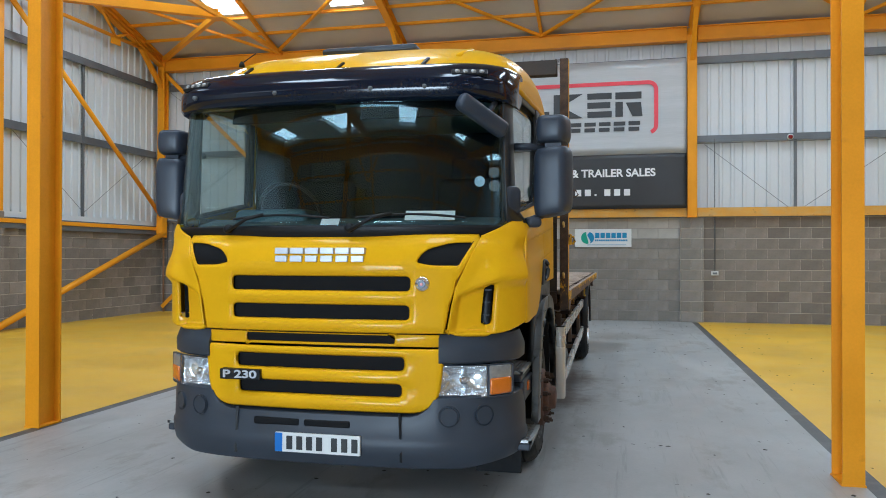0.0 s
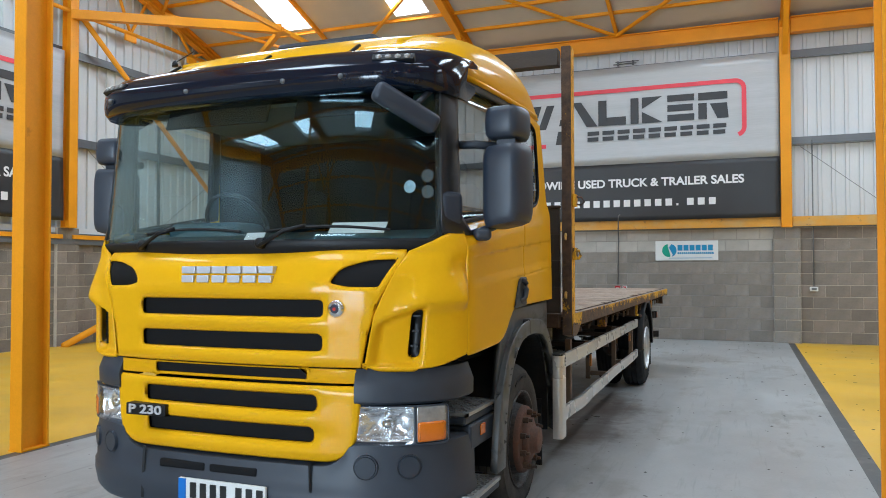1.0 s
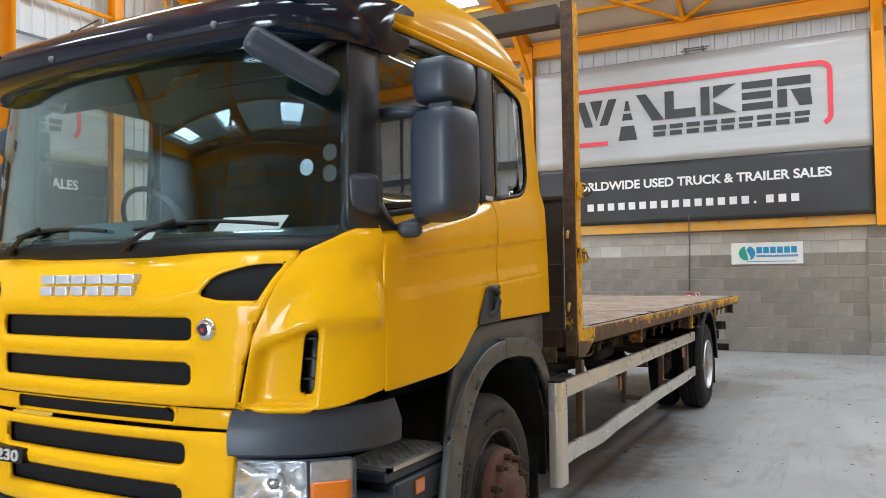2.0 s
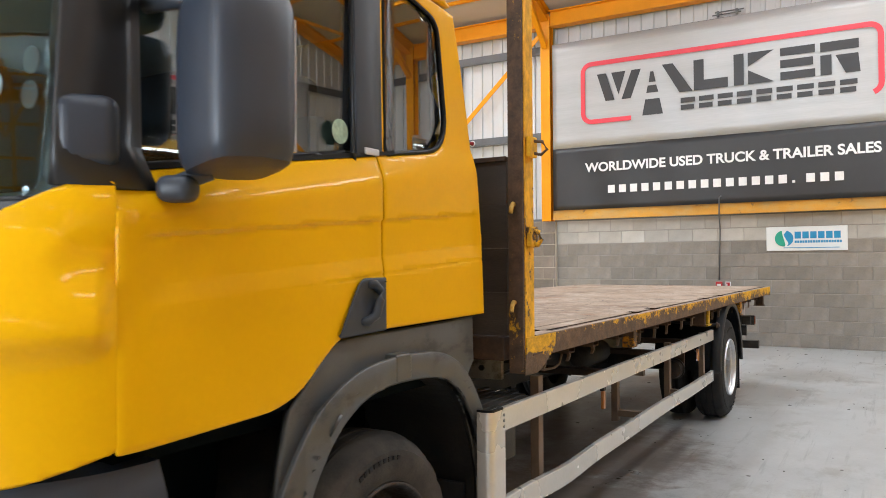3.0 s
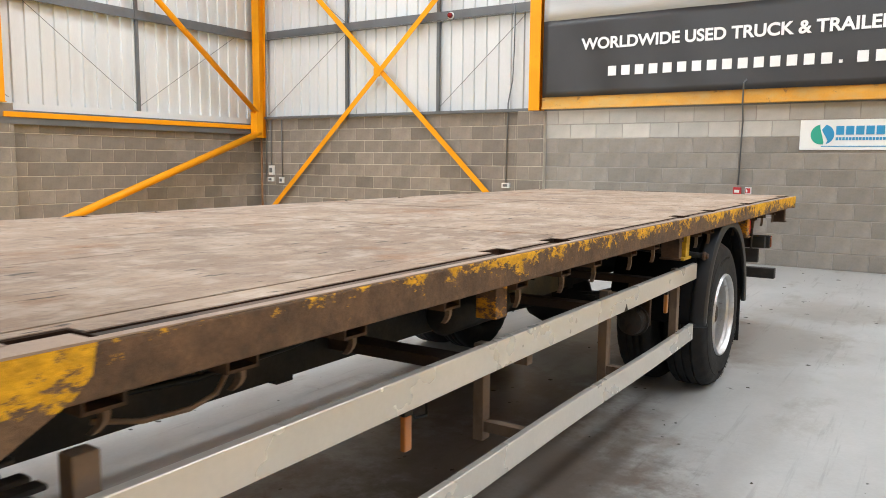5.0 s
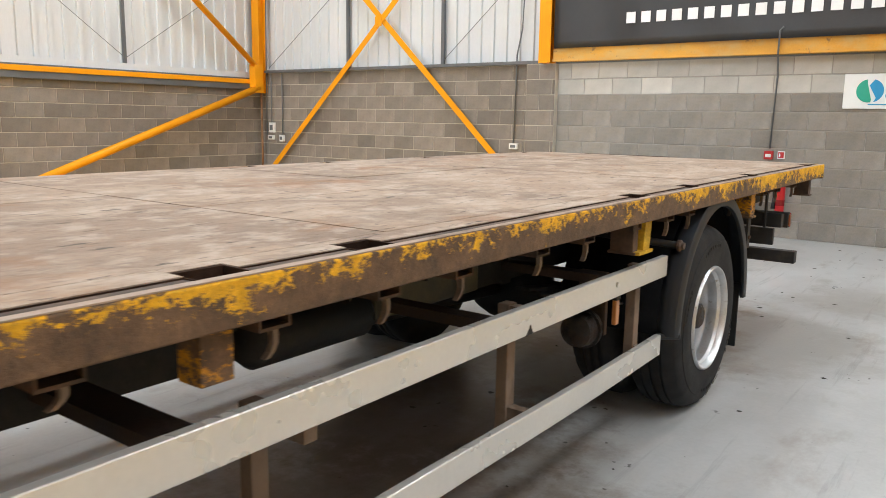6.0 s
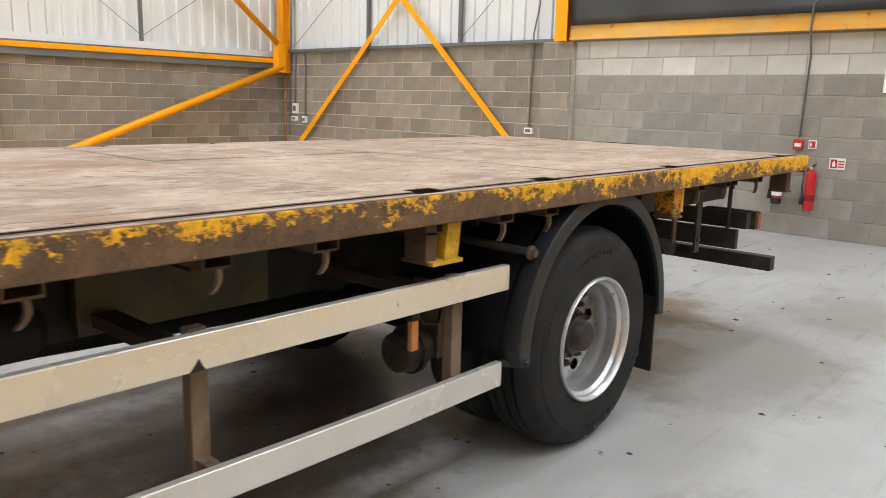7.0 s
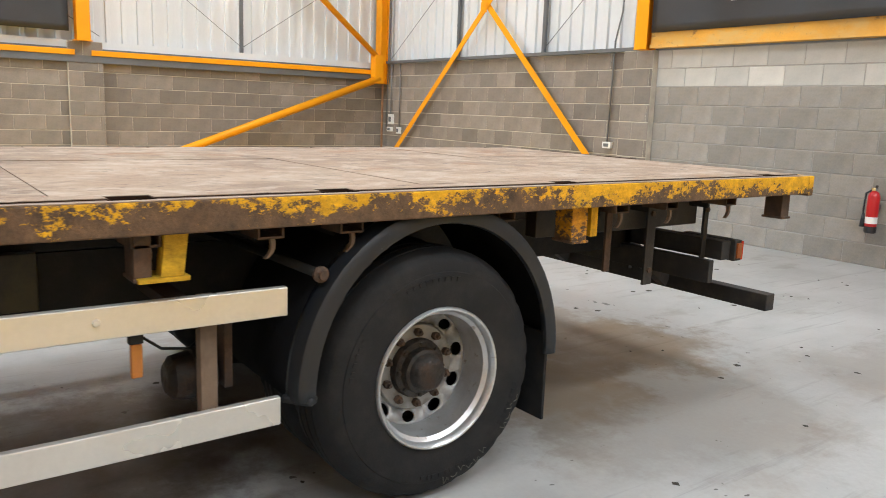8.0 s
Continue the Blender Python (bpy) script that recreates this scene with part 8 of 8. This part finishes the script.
for x in (-6.81, 3.79):
    ob = thing("alarm_beacon", (x, 18.02, 4.11), "small red alarm beacon on the cladding rail", "beacon", "beacons")
    part("lens", lathe([(0.0, 0.05), (-0.05, 0.045), (-0.08, 0.027), (-0.085, 0.0)], x, 18.09, 4.11, 18, axis="y"), DEEPRED, ob, smooth=True)
    part("base", lathe([(0.0, 0.065), (-0.02, 0.065), (-0.02, 0.0)], x, 18.1, 4.11, 18, axis="y"), WHITEP, ob, smooth=True)
ob = thing("cable_hanger", (-1.49, 18.1, 6.06), "small dark bracket on the cladding above the banner", "bracket")
part("bar", tube([(-1.75, 18.08, 6.04), (-1.25, 18.08, 6.04)], 0.012, 6), GREY_STEEL, ob)
part("bar", tube([(-1.7, 18.06, 6.08), (-1.2, 18.06, 6.08)], 0.012, 6), GREY_STEEL, ob)
for x in (-1.65, -1.32):
    part("clip", cuboid(x - 0.02, x + 0.02, 18.04, 18.1, 6.0, 6.1), GREY_STEEL, ob)

# scattered grit and leaf scraps on the floor
rng = random.Random(7)
bm = bmesh.new()
for _ in range(230):
    x, y = rng.uniform(-3.4, 3.6), rng.uniform(3.0, 17.5)
    r = rng.uniform(0.006, 0.022) * (1.4 if y > 11 else 1.0)
    k = rng.randint(4, 6)
    top = bm.verts.new((x, y, rng.uniform(0.003, 0.008)))
    ring = [bm.verts.new((x + r * rng.uniform(0.5, 1.3) * math.cos(2 * math.pi * i / k), y + r * rng.uniform(0.5, 1.3) * math.sin(2 * math.pi * i / k), 0.0005)) for i in range(k)]
    for i in range(k):
        bm.faces.new((ring[i], ring[(i + 1) % k], top))
ob = part("floor_litter", bm, mat("dry_litter", (0.05, 0.042, 0.033), 0.9, vary=0.3))
tagged(ob, "dark dry grit and leaf scraps on the floor", "litter", kind="stuff")


# ---- concrete block walls: each block is a piece of its own ----
COURSE, LONG, JOINT = TOP / 10, 0.45, 0.011


def block_mesh(name, length):
    """One block with worn, slightly eased edges, its face in local x and z, proud towards -y."""
    bm = cuboid(0.0032, length - 0.0032, -0.006, 0.03, JOINT / 2, COURSE - JOINT / 2)
    front = [e for e in bm.edges if all(v.co.y < 0 for v in e.verts)]
    bmesh.ops.bevel(bm, geom=front, offset=0.004, segments=1, affect="EDGES")
    me = bpy.data.meshes.new(name)
    bm.to_mesh(me)
    bm.free()
    return me


def block_wall(name, along, a0, a1, face, label, body, pale_from=99, mortar=None, recess=0.0):
    """A wall of blocks from a0 to a1; along x it faces -y at y = face, along y it faces +x at x = face."""
    if along == "x":
        bm = cuboid(a0, a1, face, face + 0.2, 0, TOP)
    else:
        bm = cuboid(face - 0.2, face, a0, a1, 0, TOP)
    core = struct(part(name, bm, mortar or MORTAR), label, "wall")
    cache = {}
    for c in range(10):
        a = a0 - (LONG / 2 if c % 2 else 0)
        m = BLOCK_L if c >= pale_from else body
        while a < a1 - 0.03:
            s, e = max(a, a0), min(a + LONG, a1)
            a += LONG
            if e - s < 0.04:
                continue
            key = (round(e - s, 3), m.name)
            if key not in cache:
                cache[key] = block_mesh("block", e - s)
                cache[key].materials.append(m)
            ob = new("block", cache[key])
            ob.parent = core
            off = random.uniform(-0.0015, 0.0015)
            if along == "x":
                ob.matrix_basis = Matrix.Translation((s, face + off, c * COURSE))
            else:
                ob.matrix_basis = Matrix.Translation((face + off, s, c * COURSE)) @ Matrix.Rotation(radians(90), 4, "Z")
    return core


block_wall("wall_north_middle", "x", -4.86, 1.47, BACK, "grey concrete block wall with two pale top courses", BLOCK_G, 8, MORTAR_G)
block_wall("wall_north_west", "x", LEFT, -5.36, BACK, "brown-grey concrete block wall with pale joints", BLOCK)
block_wall("wall_north_east", "x", 1.97, 8.2, BACK, "brown-grey concrete block wall with pale joints", BLOCK)
block_wall("wall_north_pier_west", "x", -5.36, -4.86, BACK - 0.10, "brown-grey block pier behind a steel column", BLOCK)
block_wall("wall_north_pier_east", "x", 1.47, 1.97, BACK - 0.10, "brown-grey block pier behind a steel column", BLOCK_G)
block_wall("wall_west", "y", 12.72, BACK, LEFT, "brown-grey concrete block side wall with pale joints", BLOCK)
block_wall("wall_west_pier", "y", 12.2, 12.72, LEFT + 0.08, "brown-grey block pier behind a steel column", BLOCK)
block_wall("wall_west_south", "y", 6.0, 12.2, LEFT, "brown-grey concrete block side wall with pale joints", BLOCK)
struct(part("wall_north_far", cuboid(8.2, RIGHT, BACK, BACK + 0.2, 0, TOP), BLOCK), "brown-grey block wall", "wall")
struct(part("wall_west_far", cuboid(LEFT - 0.2, LEFT, FRONT, 6.0, 0, TOP), BLOCK), "brown-grey block wall", "wall")
bm = cuboid(LEFT - 0.1, RIGHT, BACK - 0.01, BACK + 0.2, TOP, TOP + 0.02)
struct(part("wall_coping", bm, GREY_STEEL), "grey metal flashing on the block wall", "flashing")
